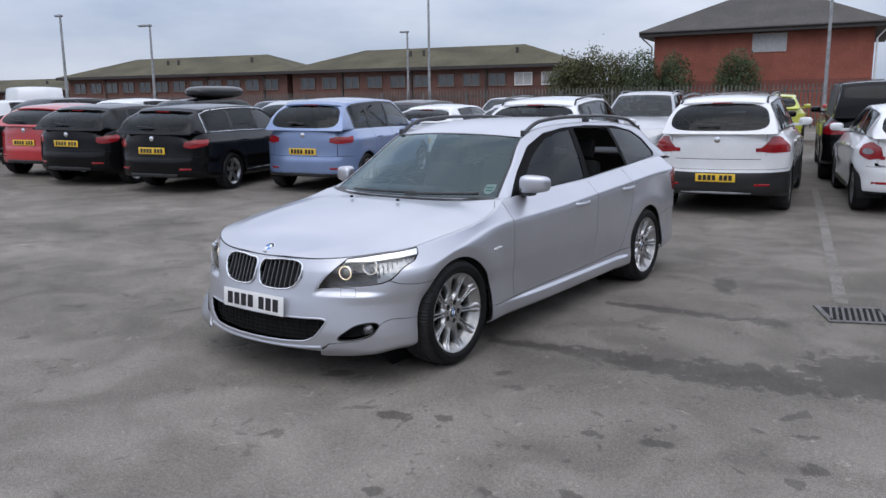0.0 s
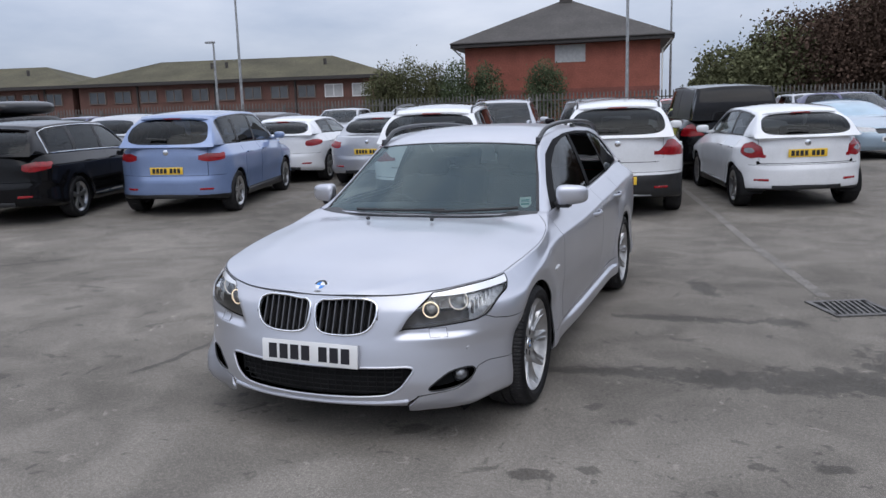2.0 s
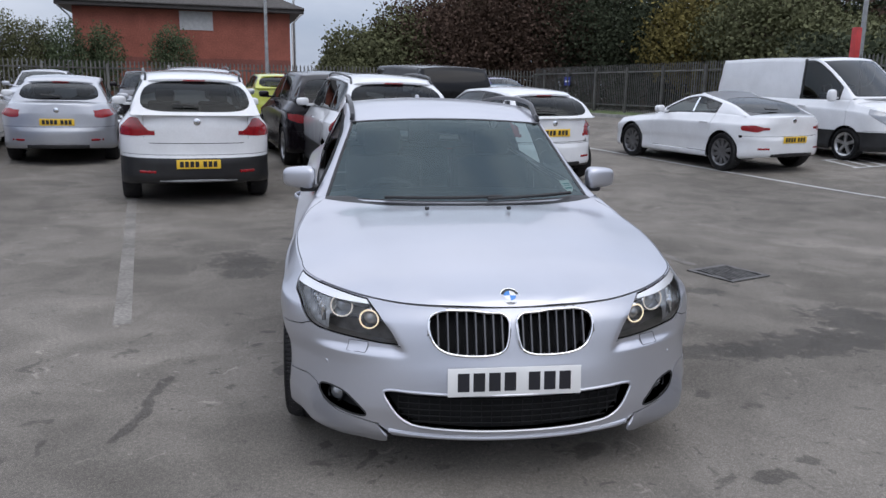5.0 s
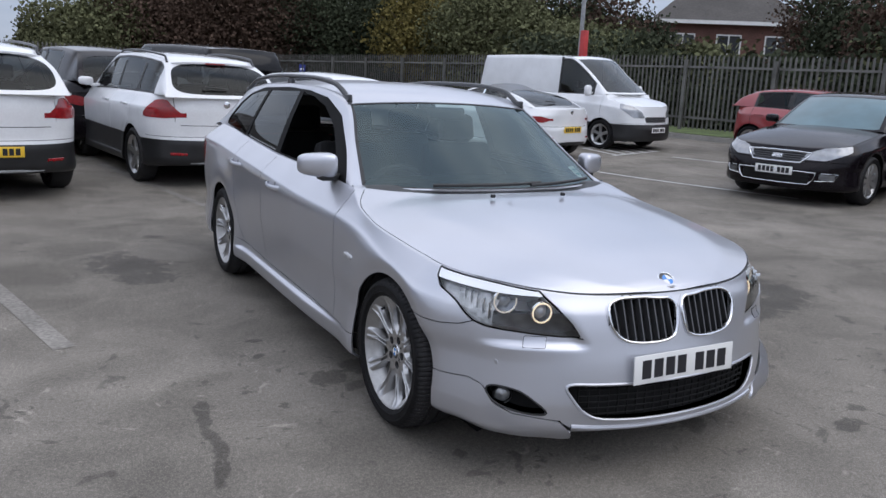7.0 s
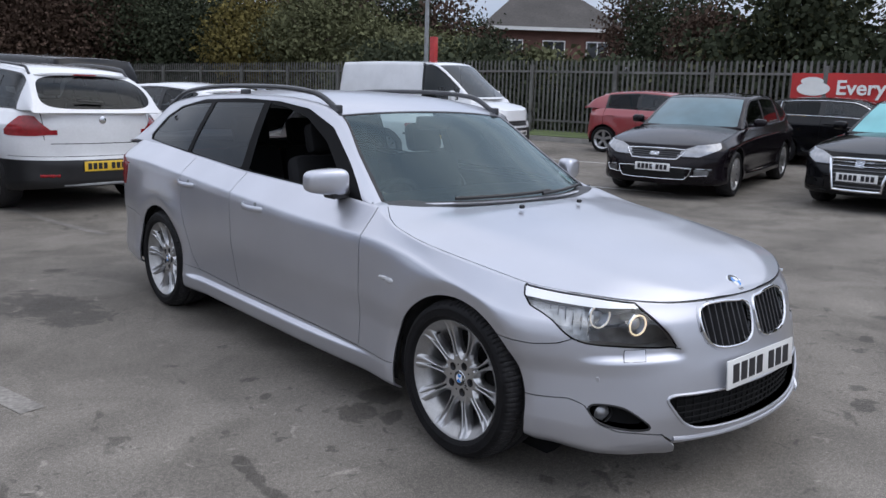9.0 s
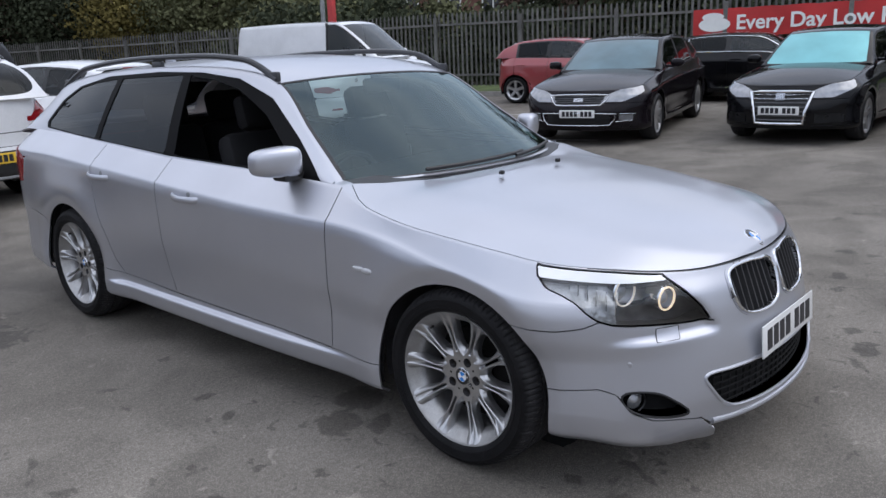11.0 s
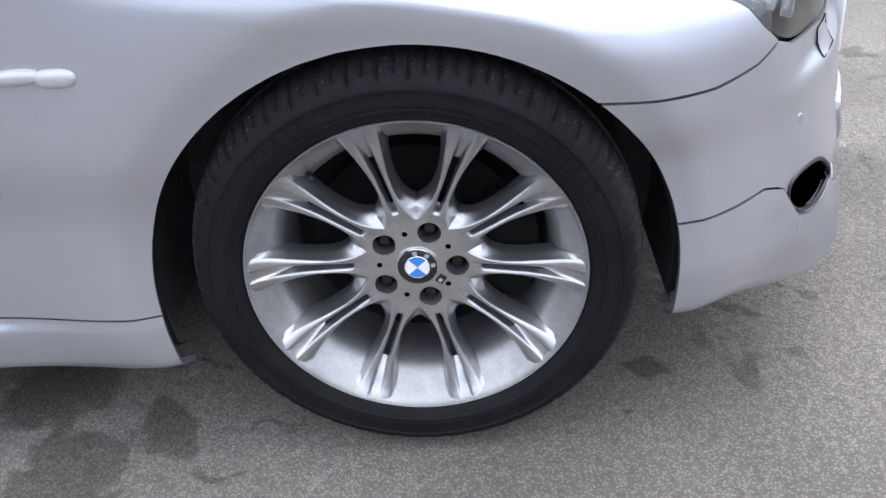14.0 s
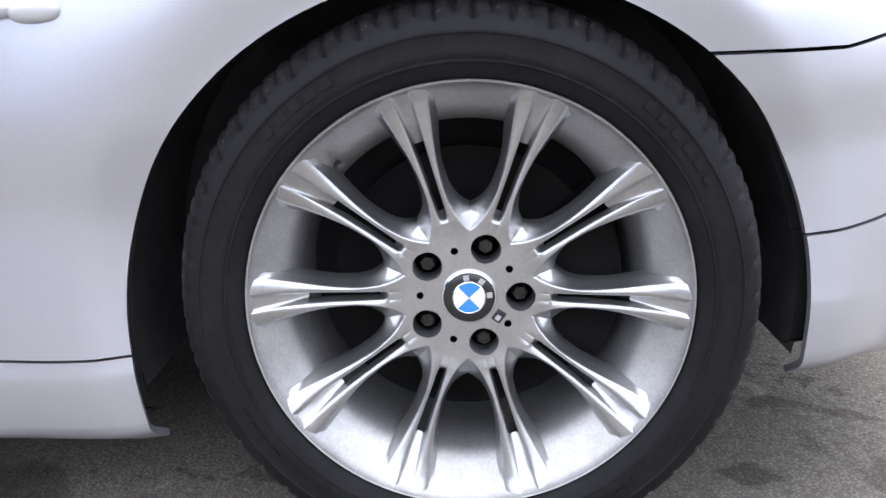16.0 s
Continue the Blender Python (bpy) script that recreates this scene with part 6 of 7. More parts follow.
def cabin(car, y0=0.75, rows=(1.55, 2.40), w=0.74, floor=0.30, rhd=True):
    """Seats, dashboard, wheel and mirror, as they show through the glass."""
    bm = box(bmesh.new(), -w, y0 - 0.15, floor, w, rows[-1] + 1.2, floor + 0.03)
    part("cabin_floor", bm, M_LINER, car)
    bm = bmesh.new()
    pts = [(0, y0 - 0.22, 0.90), (0, y0 - 0.05, 0.945), (0, y0 + 0.10, 0.93), (0, y0 + 0.16, 0.86), (0, y0 + 0.14, 0.60)]
    a = [bm.verts.new((-w, p[1], p[2])) for p in pts]
    b = [bm.verts.new((w, p[1], p[2])) for p in pts]
    for i in range(len(pts) - 1):
        bm.faces.new((a[i], a[i + 1], b[i + 1], b[i]))
    part("dashboard", bm, M_DASH, car)
    for y in rows:
        for x in ((-0.37, 0.37) if y == rows[0] else (-0.40, 0.0, 0.40)):
            wd = 0.25 if y == rows[0] else 0.19
            bm = box(bmesh.new(), x - wd, y - 0.45, 0.45, x + wd, y + 0.05, 0.58, 0.05)
            seat = part("car_seat", bm, M_SEAT, car, "dark leather car seat")
            bm = box(bmesh.new(), x - wd, -0.07, 0.0, x + wd, 0.07, 0.60, 0.05, Matrix.Translation((0, y + 0.02, 0.50)) @ Matrix.Rotation(radians(-14), 4, "X"))
            part("backrest", bm, M_SEAT, seat)
            bm = box(bmesh.new(), x - 0.125, -0.05, 0.64, x + 0.125, 0.05, 0.82, 0.04, Matrix.Translation((0, y + 0.0, 0.47)) @ Matrix.Rotation(radians(-14), 4, "X"))
            part("headrest", bm, M_SEAT, seat)
    m = Matrix.Translation((-0.37 if rhd else 0.37, y0 + 0.36, 0.83)) @ Matrix.Rotation(radians(25), 4, "X")
    bm = bmesh.new()
    sweep(bm, [m @ Vector((0.185 * math.cos(2 * math.pi * i / 28), 0, 0.185 * math.sin(2 * math.pi * i / 28))) for i in range(28)], circle(0.016, 8), up=(0, -1, 0.4), closed=True)
    box(bm, -0.07, -0.02, -0.06, 0.07, 0.03, 0.06, 0.02, m)
    box(bm, -0.17, -0.01, -0.02, 0.17, 0.02, 0.02, 0.005, m)
    part("steering_wheel", bm, M_DASH, car)
    bm = box(bmesh.new(), -0.12, 1.18, 1.255, 0.12, 1.215, 1.325, 0.015)
    part("rear_view_mirror", bm, M_DASH, car)

# ---- other parked cars ----
def plain(L, W, H, wb, fo, nose=0.72, cowl=(0.45, 0.98), header=1.15, belt=0.98, roof_end=None, tail=None, rt=0.32, tuck=0.30, deck=None, van=False):
    """Proportions of an ordinary car from its main sizes."""
    yr, h = L - fo, W / 2
    roof_end = yr - 0.55 if roof_end is None else roof_end
    tail = (yr - 0.075, belt + 0.02) if tail is None else tail
    low = 0.20 if rt < 0.35 else 0.27
    mid = (header + roof_end) / 2
    return dict(
        yf=-fo, yr=yr, cf=-fo + 0.55, cr=yr - (0.42 if van else 0.62), nf=2.3, nr=3.0 if van else 2.45, wb=wb, rt=rt, ra=rt + 0.045, step=0.015,
        w=[(-fo - 0.1, h - 0.02), (0, h - 0.01), (wb * 0.5, h), (wb, h), (yr, h - 0.05)],
        xtop=[(-fo, h - 0.12), (0, h - 0.11), (wb * 0.4, h - 0.12), (wb, h - 0.13), (yr, h - 0.17)],
        zb=[(-fo, low + 0.02), (0, low), (wb, low + 0.02), (yr, low + 0.10)],
        zs=[(-fo, nose - 0.04), (-fo + 0.12, nose), (0, nose + (cowl[1] - nose) * 0.55), (cowl[0], cowl[1] - 0.05), (wb * 0.5, belt), (wb, belt + 0.03)] + ([(yr, belt + 0.04)] if deck is None else [(yr - 0.5, deck), (yr - 0.1, deck - 0.02), (yr, deck - 0.06)]),
        zc=[(-fo, nose - 0.10), (0, nose + 0.02), (wb * 0.5, belt - 0.14), (yr, belt - 0.12)],
        nose=[(low, 0.05), (low + 0.12, 0.0), (0.45, 0.0), (0.6, 0.04), (nose, 0.13)],
        tail=[(low, 0.08), (low + 0.18, 0.0), (0.55, 0.0), (0.65, 0.03), (belt - 0.1, 0.05), (belt + 0.1, 0.08)],
        crown=[(-fo, 0.0), (-fo + 0.12, 0.01), (0, 0.07), (cowl[0], 0.06), (wb, 0.03), (yr, 0.02)],
        rail=[(h - 0.16, cowl[0] + 0.05, cowl[1] - 0.02), (h - 0.23, (cowl[0] + header) / 2 + 0.03, (cowl[1] + H) / 2 - 0.035), (h - tuck, header, H - 0.095), (h - tuck + 0.01, header + 0.35, H - 0.055), (h - tuck + 0.01, mid, H - 0.04), (h - tuck, roof_end - 0.2, H - 0.07), (h - tuck - 0.02, roof_end, H - 0.115), (h - 0.24, (roof_end + tail[0]) / 2 + 0.05, (H + tail[1]) / 2 - 0.02), (h - 0.19, tail[0], tail[1])],
        bulge=[0.14, 0.12, 0.08, 0.02, 0, 0, -0.03, -0.06, -0.06],
        dome=[0, 0.01, 0.028, 0.036, 0.04, 0.036, 0.03, 0.01, 0.0],
        belt=belt, H=H,
    )


def simple_wheel(parent, at, outwards, rt, spokes=5, dark=False, width=0.21):
    hub = new("wheel")
    hub.parent = parent
    hub.matrix_local = pose(*at, 0, 0, 0 if outwards > 0 else 180)
    r = rt * 0.70
    bm = lathe(bmesh.new(), [(r, -0.004), (r + 0.02, 0.012), (rt - 0.035, 0.016), (rt - 0.012, 0.0), (rt, -0.03), (rt, -width + 0.03), (rt - 0.02, -width), (r, -width)], 36)
    part("tyre", bm, M_TYRE, hub)
    metal = M_GREY_ALLOY if dark else M_ALLOY
    bm = lathe(bmesh.new(), [(r - 0.004, -0.006), (r + 0.006, 0.004), (r - 0.006, -0.002), (r - 0.03, -0.03), (r - 0.034, -width)], 32)
    lathe(bm, [(0.0001, -0.02), (0.05, -0.022), (0.062, -0.035)], 16)
    for k in range(spokes):
        a = 2 * math.pi * k / spokes + 0.3
        m = Matrix.Rotation(a, 4, "X")
        q = [bm.verts.new(m @ Vector(p)) for p in ((-0.02, 0.04, -0.026), (-0.02, 0.04, 0.026), (-0.008, r - 0.01, 0.036), (-0.008, r - 0.01, -0.036), (-0.05, 0.04, -0.03), (-0.05, 0.04, 0.03), (-0.03, r - 0.01, 0.04), (-0.03, r - 0.01, -0.04))]
        for f in ((0, 3, 2, 1), (0, 4, 7, 3), (1, 2, 6, 5)):
            bm.faces.new([q[i] for i in f])
    part("rim", bm, metal, hub)
    bm = lathe(bmesh.new(), [(0.0001, -0.075), (r - 0.03, -0.075)], 20)
    part("brake", bm, M_LINER, hub)
    return hub


def parked_car(name, label, spec, colour, at, heading, rear_lamps=None, head_lamps=None, windows=(), screen=None, plate_y=0.0, rails=False, black_low=False, spokes=5, group="", dark_wheels=False, tint=None, detail=0.32, plate_z=0.62, chrome=False, van=False, rear_glass=True, grille=None, black_roof=None, bars=0, lower=None, fogs=None, bead=None, trims=(), lamp_core=None, seam=0.0):
    """A parked car at its front axle's middle, turned by heading degrees (0: it looks along -y)."""
    s = spec
    car = tagged(new(name), label, "van" if van else "car", group)
    S = car_shell(s, detail)
    wb, ra = s["wb"], s["ra"]
    rt_low = s["zb"][1][1]
    zs = pch(s["zs"])
    H, belt = s["H"], s["belt"]
    rl = np.array([catmull(s["rail"], t) for t in np.linspace(0, len(s["rail"]) - 1, 60)])
    top_z = lambda y: np.interp(y, rl[:, 1], rl[:, 2])
    W, Cc, Sd, Tp = (WRAP,), (CAP,), (SIDE,), (TOP,)
    regions = [("arch", W, hub_hole(0, s["rt"], ra), 0), ("arch_r", W, hub_hole(wb, s["rt"], ra), 0)]
    if rear_lamps and lamp_core:
        cx, cz = np.mean([p[0] for p in rear_lamps]), np.mean([p[1] for p in rear_lamps])
        core = [(cx + (a - cx) * 0.50 + lamp_core[0], cz + (b - cz) * 0.36 + lamp_core[1]) for a, b in rear_lamps]
        regions.append(("lamp_core", W, lambda P: np.where(P[:, 1] > wb, poly_dist(core, 0.9 * np.arctan2(P[:, 0], P[:, 1] - (s["yr"] - 0.9)), P[:, 2]), -1.0), 0))
    if rear_lamps:
        regions.append(("rear_lamp", W, lambda P: np.where(P[:, 1] > wb, poly_dist(rear_lamps, 0.9 * np.arctan2(P[:, 0], P[:, 1] - (s["yr"] - 0.9)), P[:, 2]), -1.0), 0))
    if head_lamps:
        regions.append(("head_lamp", W, lambda P: np.where(P[:, 1] < 0.3, poly_dist(head_lamps, along(P + np.array([0, s["yf"] + 0.85, 0, 0, 0, 0, 0, 0]) * -1.0), P[:, 2]), -1.0), 0))
    if grille:
        regions.append(("grille", W, lambda P: np.where(P[:, 1] < 0.0, poly_dist(grille, P[:, 0], P[:, 2]), -1.0), 0))
    if black_low:
        regions.append(("lower", W, lambda P: black_low - P[:, 2] + 0.0 * P[:, 1], 0))
    if rear_lamps:
        regions.append(("rear_bumper", W, lambda P: np.where(P[:, 1] > wb + ra + 0.02, (0.64 if rt_low < 0.25 else 0.70) - P[:, 2], -1.0), 0.003))
    if seam:
        regions.append(("tailgate", W, lambda P: np.where(P[:, 1] > wb + 0.3, np.minimum(P[:, 2] - seam, 0.62 - np.abs(P[:, 0])), -1.0), 0.004))
    if head_lamps:
        regions.append(("front_bumper", W, lambda P: np.where(P[:, 1] < -ra - 0.02, 0.60 - P[:, 2], -1.0), 0.003))
    doors = [d for d in windows]
    y_mid = windows[0][1] + 0.04 if windows else wb * 0.5
    low = s["zb"][1][1] + 0.12
    regions.append(("door", W, on_side([(windows[0][0] - 0.32, low), (y_mid, low), (y_mid, 2.0), (windows[0][0] - 0.32, 2.0)]), 0.004))
    if len(windows) > 1 and not van:
        y2 = min(windows[1][1] + 0.06, wb + 0.05)
        regions.append(("door_rear", W, on_side([(y_mid, low), (min(y2, wb - ra - 0.06), low), (min(y2, wb - ra - 0.02), s["rt"] + 0.15), (y2, s["rt"] + ra), (y2, 2.0), (y_mid, 2.0)]), 0.004))
    regions.append(("hood", Cc, lambda P: np.minimum(np.minimum((0.985 - P[:, 4]) * 0.8, s["rail"][0][1] - 0.10 - P[:, 1]), P[:, 1] * 0 + 9), 0.004))
    regions.append(("screen", Tp, lambda P: np.minimum(np.minimum((P[:, 3] - 0.08) * 0.4, (1.93 - P[:, 3]) * 0.4), (0.935 - P[:, 4]) * 0.6), 0))
    if rear_glass:
        regions.append(("rear_screen", Tp, lambda P: 0.12 * (1 - (np.abs(P[:, 4]) / 0.92) ** 5 - (np.abs(P[:, 3] - 7.05) / 0.80) ** 4), 0))
    if black_roof:
        regions.append(("roof_panel", Tp, lambda P: np.minimum((P[:, 3] - 2.0) * 0.4, (0.93 - P[:, 4]) * 0.6), 0))
    for k, (a, b) in enumerate(windows):
        ys = np.linspace(a, b, 9)
        lo = [(y, float(zs(y)) + 0.025) for y in ys]
        hi = [(y, max(float(top_z(y - 0.02)) - 0.055 - 0.0, float(zs(y)) + 0.03)) for y in ys[::-1]]
        regions.append((f"win{k}", Sd, on_side(lo + hi), 0))
    if windows:
        ys = np.linspace(windows[0][0] - 0.06, windows[-1][1] + 0.06, 14)
        lo = [(y, float(zs(y)) + 0.004) for y in ys]
        hi = [(y, max(float(top_z(y)) - 0.03, float(zs(y)) + 0.01)) for y in ys[::-1]]
        regions.append(("dlo", Sd, on_side(lo + hi), 0))
    g = carve(S, regions)
    C = S.centres()

    def both(nm, idx, m, lab="", depth=0.01, push=0.0, joined=True):
        if not idx:
            return []
        pc = pick(S, idx, depth, push)
        if joined:
            return [hold(nm, car, mesh_of(nm, pc + mirrored(pc)), m, lab)]
        return [hold(nm, car, mesh_of(nm, q), m, lab) for q in (pc, mirrored(pc))]
    cap = g.pop("cap", [])
    y_t = s["rail"][-1][1]
    body = g.get("wrap", []) + [i for i in cap if C[i][1] < s["rail"][0][1] + 0.1 or C[i][1] > y_t - 0.06]
    both("body", body, colour)
    both("bonnet", g.get("hood", []), colour)
    both("roof", g.get("top", []) + g.get("side", []), colour)
    both("roof_panel", g.get("roof_panel", []), M_BADGE_BLACK, depth=0)
    both("door", g.get("door", []), colour, joined=False)
    both("door", g.get("door_rear", []), colour, joined=False)
    both("lower_bumper", g.get("lower", []), M_BLACK_TRIM, "dark plastic lower trim")
    both("rear_bumper", g.get("rear_bumper", []), colour)
    both("front_bumper", g.get("front_bumper", []), colour)
    both("rear_lamp", g.get("rear_lamp", []), M_RED_LENS, "red rear lamp", push=-0.004, joined=False)
    both("lamp_core", g.get("lamp_core", []), M_CLEAR_LENS, "clear inset of the rear lamp", push=-0.006, joined=False)
    both("tailgate", g.get("tailgate", []), colour)
    both("headlamp", g.get("head_lamp", []), M_CLEAR_LENS, "clear headlamp", push=-0.003, joined=False)
    both("grille", g.get("grille", []), M_BLACK_TRIM, "black radiator grille", push=0.02, depth=-0.02)
    both("window_surround", g.get("dlo", []), M_BLACK_TRIM, depth=0.004, push=0.001)
    if chrome and windows:
        side = S.P[[v for f, t in zip(S.F, S.T) if t == SIDE for v in f]]
        for sg in (1, -1):
            pts = []
            for y, z in lo + hi:
                i = int(np.argmin((side[:, 1] - y) ** 2 + (side[:, 2] - z) ** 2))
                pts.append((sg * (side[i, 0] + 0.004), y, z))
            part("window_bead", sweep(bmesh.new(), pts, circle(0.011, 6), up=(1, 0, 0.1), closed=True), M_CHROME, car)
    gl = both("windscreen", g.get("screen", []), screen or M_PANE, depth=0, push=0.003)
    gl += both("rear_window", g.get("rear_screen", []), tint or M_TINT, depth=0, push=0.003)
    for k in range(len(windows)):
        gl += both("side_window", g.get(f"win{k}", []), M_PANE if k == 0 else (tint or M_TINT), depth=0, push=0.005, joined=False)
    for o in gl:
        o.visible_shadow = screen is not None and o.name.startswith("windscreen")
    shell = [i for k in ("door", "door_rear", "hood", "lower", "rear_bumper", "front_bumper", "tailgate") for i in g.get(k, [])] + body
    both("inner_shell", shell, M_LINER, depth=0, push=0.035)
    # cabin block: floor, dash, seats
    y0 = s["rail"][0][1]
    bm = box(bmesh.new(), -0.6, y0, 0.3, 0.6, s["yr"] - 0.35, 0.5)
    box(bm, -0.6, y0 - 0.05, 0.5, 0.6, y0 + 0.25, min(belt, 1.2) - 0.07, 0.05)
    part("cabin", bm, M_LINER, car)
    for y in ((y0 + 1.0,) if van else (y0 + 1.0, y0 + 1.85)):
        if y > s["yr"] - 1.0 or (black_roof and y > y0 + 1.2):
            continue
        for x in (-0.34, 0.34):
            bm = box(bmesh.new(), x - 0.23, y, 0.5, x + 0.23, y + 0.14, min(belt + 0.10, H - 0.36), 0.05)
            box(bm, x - 0.12, y + 0.04, min(belt + 0.13, H - 0.34), x + 0.12, y + 0.13, min(belt + 0.29, H - 0.20), 0.04)
            part("car_seat", bm, M_SEAT, car)
    hw = s["w"][2][1]
    for sg in (1, -1):
        for y in (0.0, wb):
            simple_wheel(car, (sg * (hw - 0.025), y, s["rt"]), sg, s["rt"], spokes, dark_wheels)
            bm = bmesh.new()
            rows = []
            for a in np.linspace(-15, 195, 14):
                rows.append([bm.verts.new((sg * x, y + r * math.cos(radians(a)), s["rt"] + r * math.sin(radians(a)))) for x, r in ((hw - 0.04, ra + 0.02), (0.52, ra + 0.02), (0.50, 0.02))])
            for p, q in zip(rows, rows[1:]):
                for j in range(2):
                    bm.faces.new((p[j], p[j + 1], q[j + 1], q[j]))
            part("wheel_well", bm, M_LINER, car)
        # mirror
        ym = (windows[0][0] if windows else y0 + 0.3) + 0.02
        zm = float(zs(ym)) + 0.09
        bm = bmesh.new()
        blob(bm, (sg * (hw + 0.05), ym - 0.02, zm), (0.10, 0.06, 0.062 if not van else 0.12), 3.2, 3)
        box(bm, sg * (hw - 0.14), ym - 0.04, zm - 0.07, sg * (hw + 0.0), ym + 0.02, zm - 0.03, 0.01)
        part("wing_mirror", bm, colour, car)
        # handles
        for (a, b) in windows[:2]:
            bm = box(bmesh.new(), sg * (hw - 0.012), b - 0.22, belt - 0.14, sg * (hw + 0.018), b - 0.02, belt - 0.115, 0.008)
            part("door_handle", bm, colour, car)
        if rails:
            pts = [catmull(s["rail"], t) + np.array([-0.02, 0, 0.035 * float(smooth(0, 0.5, min(t - 2.4, 6.1 - t))) + 0.008]) for t in np.linspace(2.4, 6.1, 18)]
            bm = sweep(bmesh.new(), [(sg * p[0], p[1], p[2]) for p in pts], circle(0.015, 8))
            part("roof_rail", bm, M_SATIN, car)
    if plate_y is not None:
        nm = s["yf"] + 0.012
        plate_at(car, Matrix.Translation((0, s["yf"] - 0.004, 0.46)))
        tt = float(pch(s["tail"])(plate_z))
        plate_at(car, Matrix.Translation((0, s["yr"] - tt + 0.008, plate_z)) @ Matrix.Rotation(math.pi, 4, "Z"), yellow=True)
    # grille bars, bright frames and small trims on the nose
    face = S.P[S.P[:, 1] < 0.0]

    def on_nose(x, z, out=0.0):
        i = np.argsort((face[:, 0] - abs(x)) ** 2 + (face[:, 2] - z) ** 2)[:3]
        return (x, float(face[i, 1].mean()) - out, z)
    if grille and bars:
        zz, xx = [z for _, z in grille], max(x for x, _ in grille)
        for k in range(bars):
            z = min(zz) + (max(zz) - min(zz)) * (k + 0.5) / bars
            xm = xx - 0.03
            part("grille_bar", sweep(bmesh.new(), [on_nose(x, z, -0.006) for x in np.linspace(-xm, xm, 13)], circle(0.009, 6)), M_SLAT, car)
    for loop, r in (bead or ()):
        half = [on_nose(x, z, 0.006) for x, z in loop]
        pts = half + [(-x, y, z) for x, y, z in half[::-1]]
        part("bright_frame", sweep(bmesh.new(), pts, circle(r, 8), up=(0, -1, 0.1), closed=True), M_CHROME, car)
    for x0, z0, x1, z1, mm in trims:
        rows = [[on_nose(x, z, 0.006) for x in np.linspace(x0, x1, 9)] for z in np.linspace(z0, z1, 4)]
        for sg in ((1, -1) if x0 > 0 else (1,)):
            bm = bmesh.new()
            vv = [[bm.verts.new((sg * p[0], p[1], p[2])) for p in r] for r in rows]
            for a, b in zip(vv, vv[1:]):
                for j in range(8):
                    bm.faces.new((a[j], a[j + 1], b[j + 1], b[j]))
            bmesh.ops.solidify(bm, geom=bm.faces[:], thickness=0.01)
            part("nose_trim", bm, mm, car)
    # reflectors, badge and dark lower edge on the tail
    stern = S.P[S.P[:, 1] > wb + 0.2]

    def on_tail(x, z, out=0.0):
        i = np.argsort((stern[:, 0] - abs(x)) ** 2 + (stern[:, 2] - z) ** 2)[:4]
        return Vector((x, float(stern[i, 1].mean()) + out, z))
    if rear_lamps and plate_y is not None:
        for sg in (1, -1):
            pts = [on_tail(sg * x, 0.43, 0.002) for x in np.linspace(0.50, 0.68, 6)]
            part("rear_reflector", sweep(bmesh.new(), pts, circle(0.017, 8, 0.5, 1.0)), M_RED_LENS, car)
        skid = bool(black_low) and black_low > 0.5
        pts = [on_tail(x, rt_low + 0.125, 0.004) for x in np.linspace(-0.46, 0.46, 12)]
        part("bumper_insert", sweep(bmesh.new(), pts, circle(0.016 if skid else 0.035, 8, 0.5, 1.0)), M_STEEL if skid else M_BLACK_TRIM, car)
        if not van:
            c = on_tail(0.0, belt - 0.06, 0.006)
            part("tail_badge", lathe(bmesh.new(), [(0.0001, 0.006), (0.03, 0.005), (0.042, 0.0), (0.042, -0.012)], 18, Matrix.Translation(c) @ Matrix.Rotation(radians(90), 4, "Z")), M_CHROME, car)
    # lip over the rear window
    if rear_glass and not van and not black_roof and detail > 0.3:
        b6, d6 = (float(pch(list(enumerate(s[k])))(6.12)) for k in ("bulge", "dome"))
        p6 = catmull(s["rail"], 6.12)
        pts = [(p6[0] * u, p6[1] - b6 * (1 - abs(u) ** 2.2) + 0.015, p6[2] + d6 * (1 - abs(u) ** 2.2) - 0.004) for u in np.linspace(-0.9, 0.9, 15)]
        part("rear_lip", sweep(bmesh.new(), pts, [(-0.05, -0.012), (0.045, -0.020), (0.055, -0.004), (0.03, 0.012), (-0.05, 0.010)], scale=[0.4] + [1] * 13 + [0.4]), colour, car)
        part("brake_light", sweep(bmesh.new(), [(x, p6[1] - b6 + 0.074, p6[2] + d6 - 0.014) for x in (-0.13, 0.0, 0.13)], [(-0.004, -0.007), (0.004, -0.007), (0.004, 0.007), (-0.004, 0.007)]), M_RED_LENS, car)
    # rear wiper and aerial
    p = catmull(s["rail"], 7.6)
    if rear_glass and not van:
        b7 = float(pch(list(enumerate(s["bulge"])))(7.6))
        bm = sweep(bmesh.new(), [(-0.02 + 0.3 * t, p[1] - b7 + 0.03, p[2] + 0.015 + 0.02 * t) for t in np.linspace(0, 1, 4)], circle(0.012, 6))
        part("rear_wiper", bm, M_BLACK_TRIM, car)
    c, sn = math.cos(radians(heading)), math.sin(radians(heading))
    car.matrix_world = stand(at[0], at[1], heading, wb)
    return car

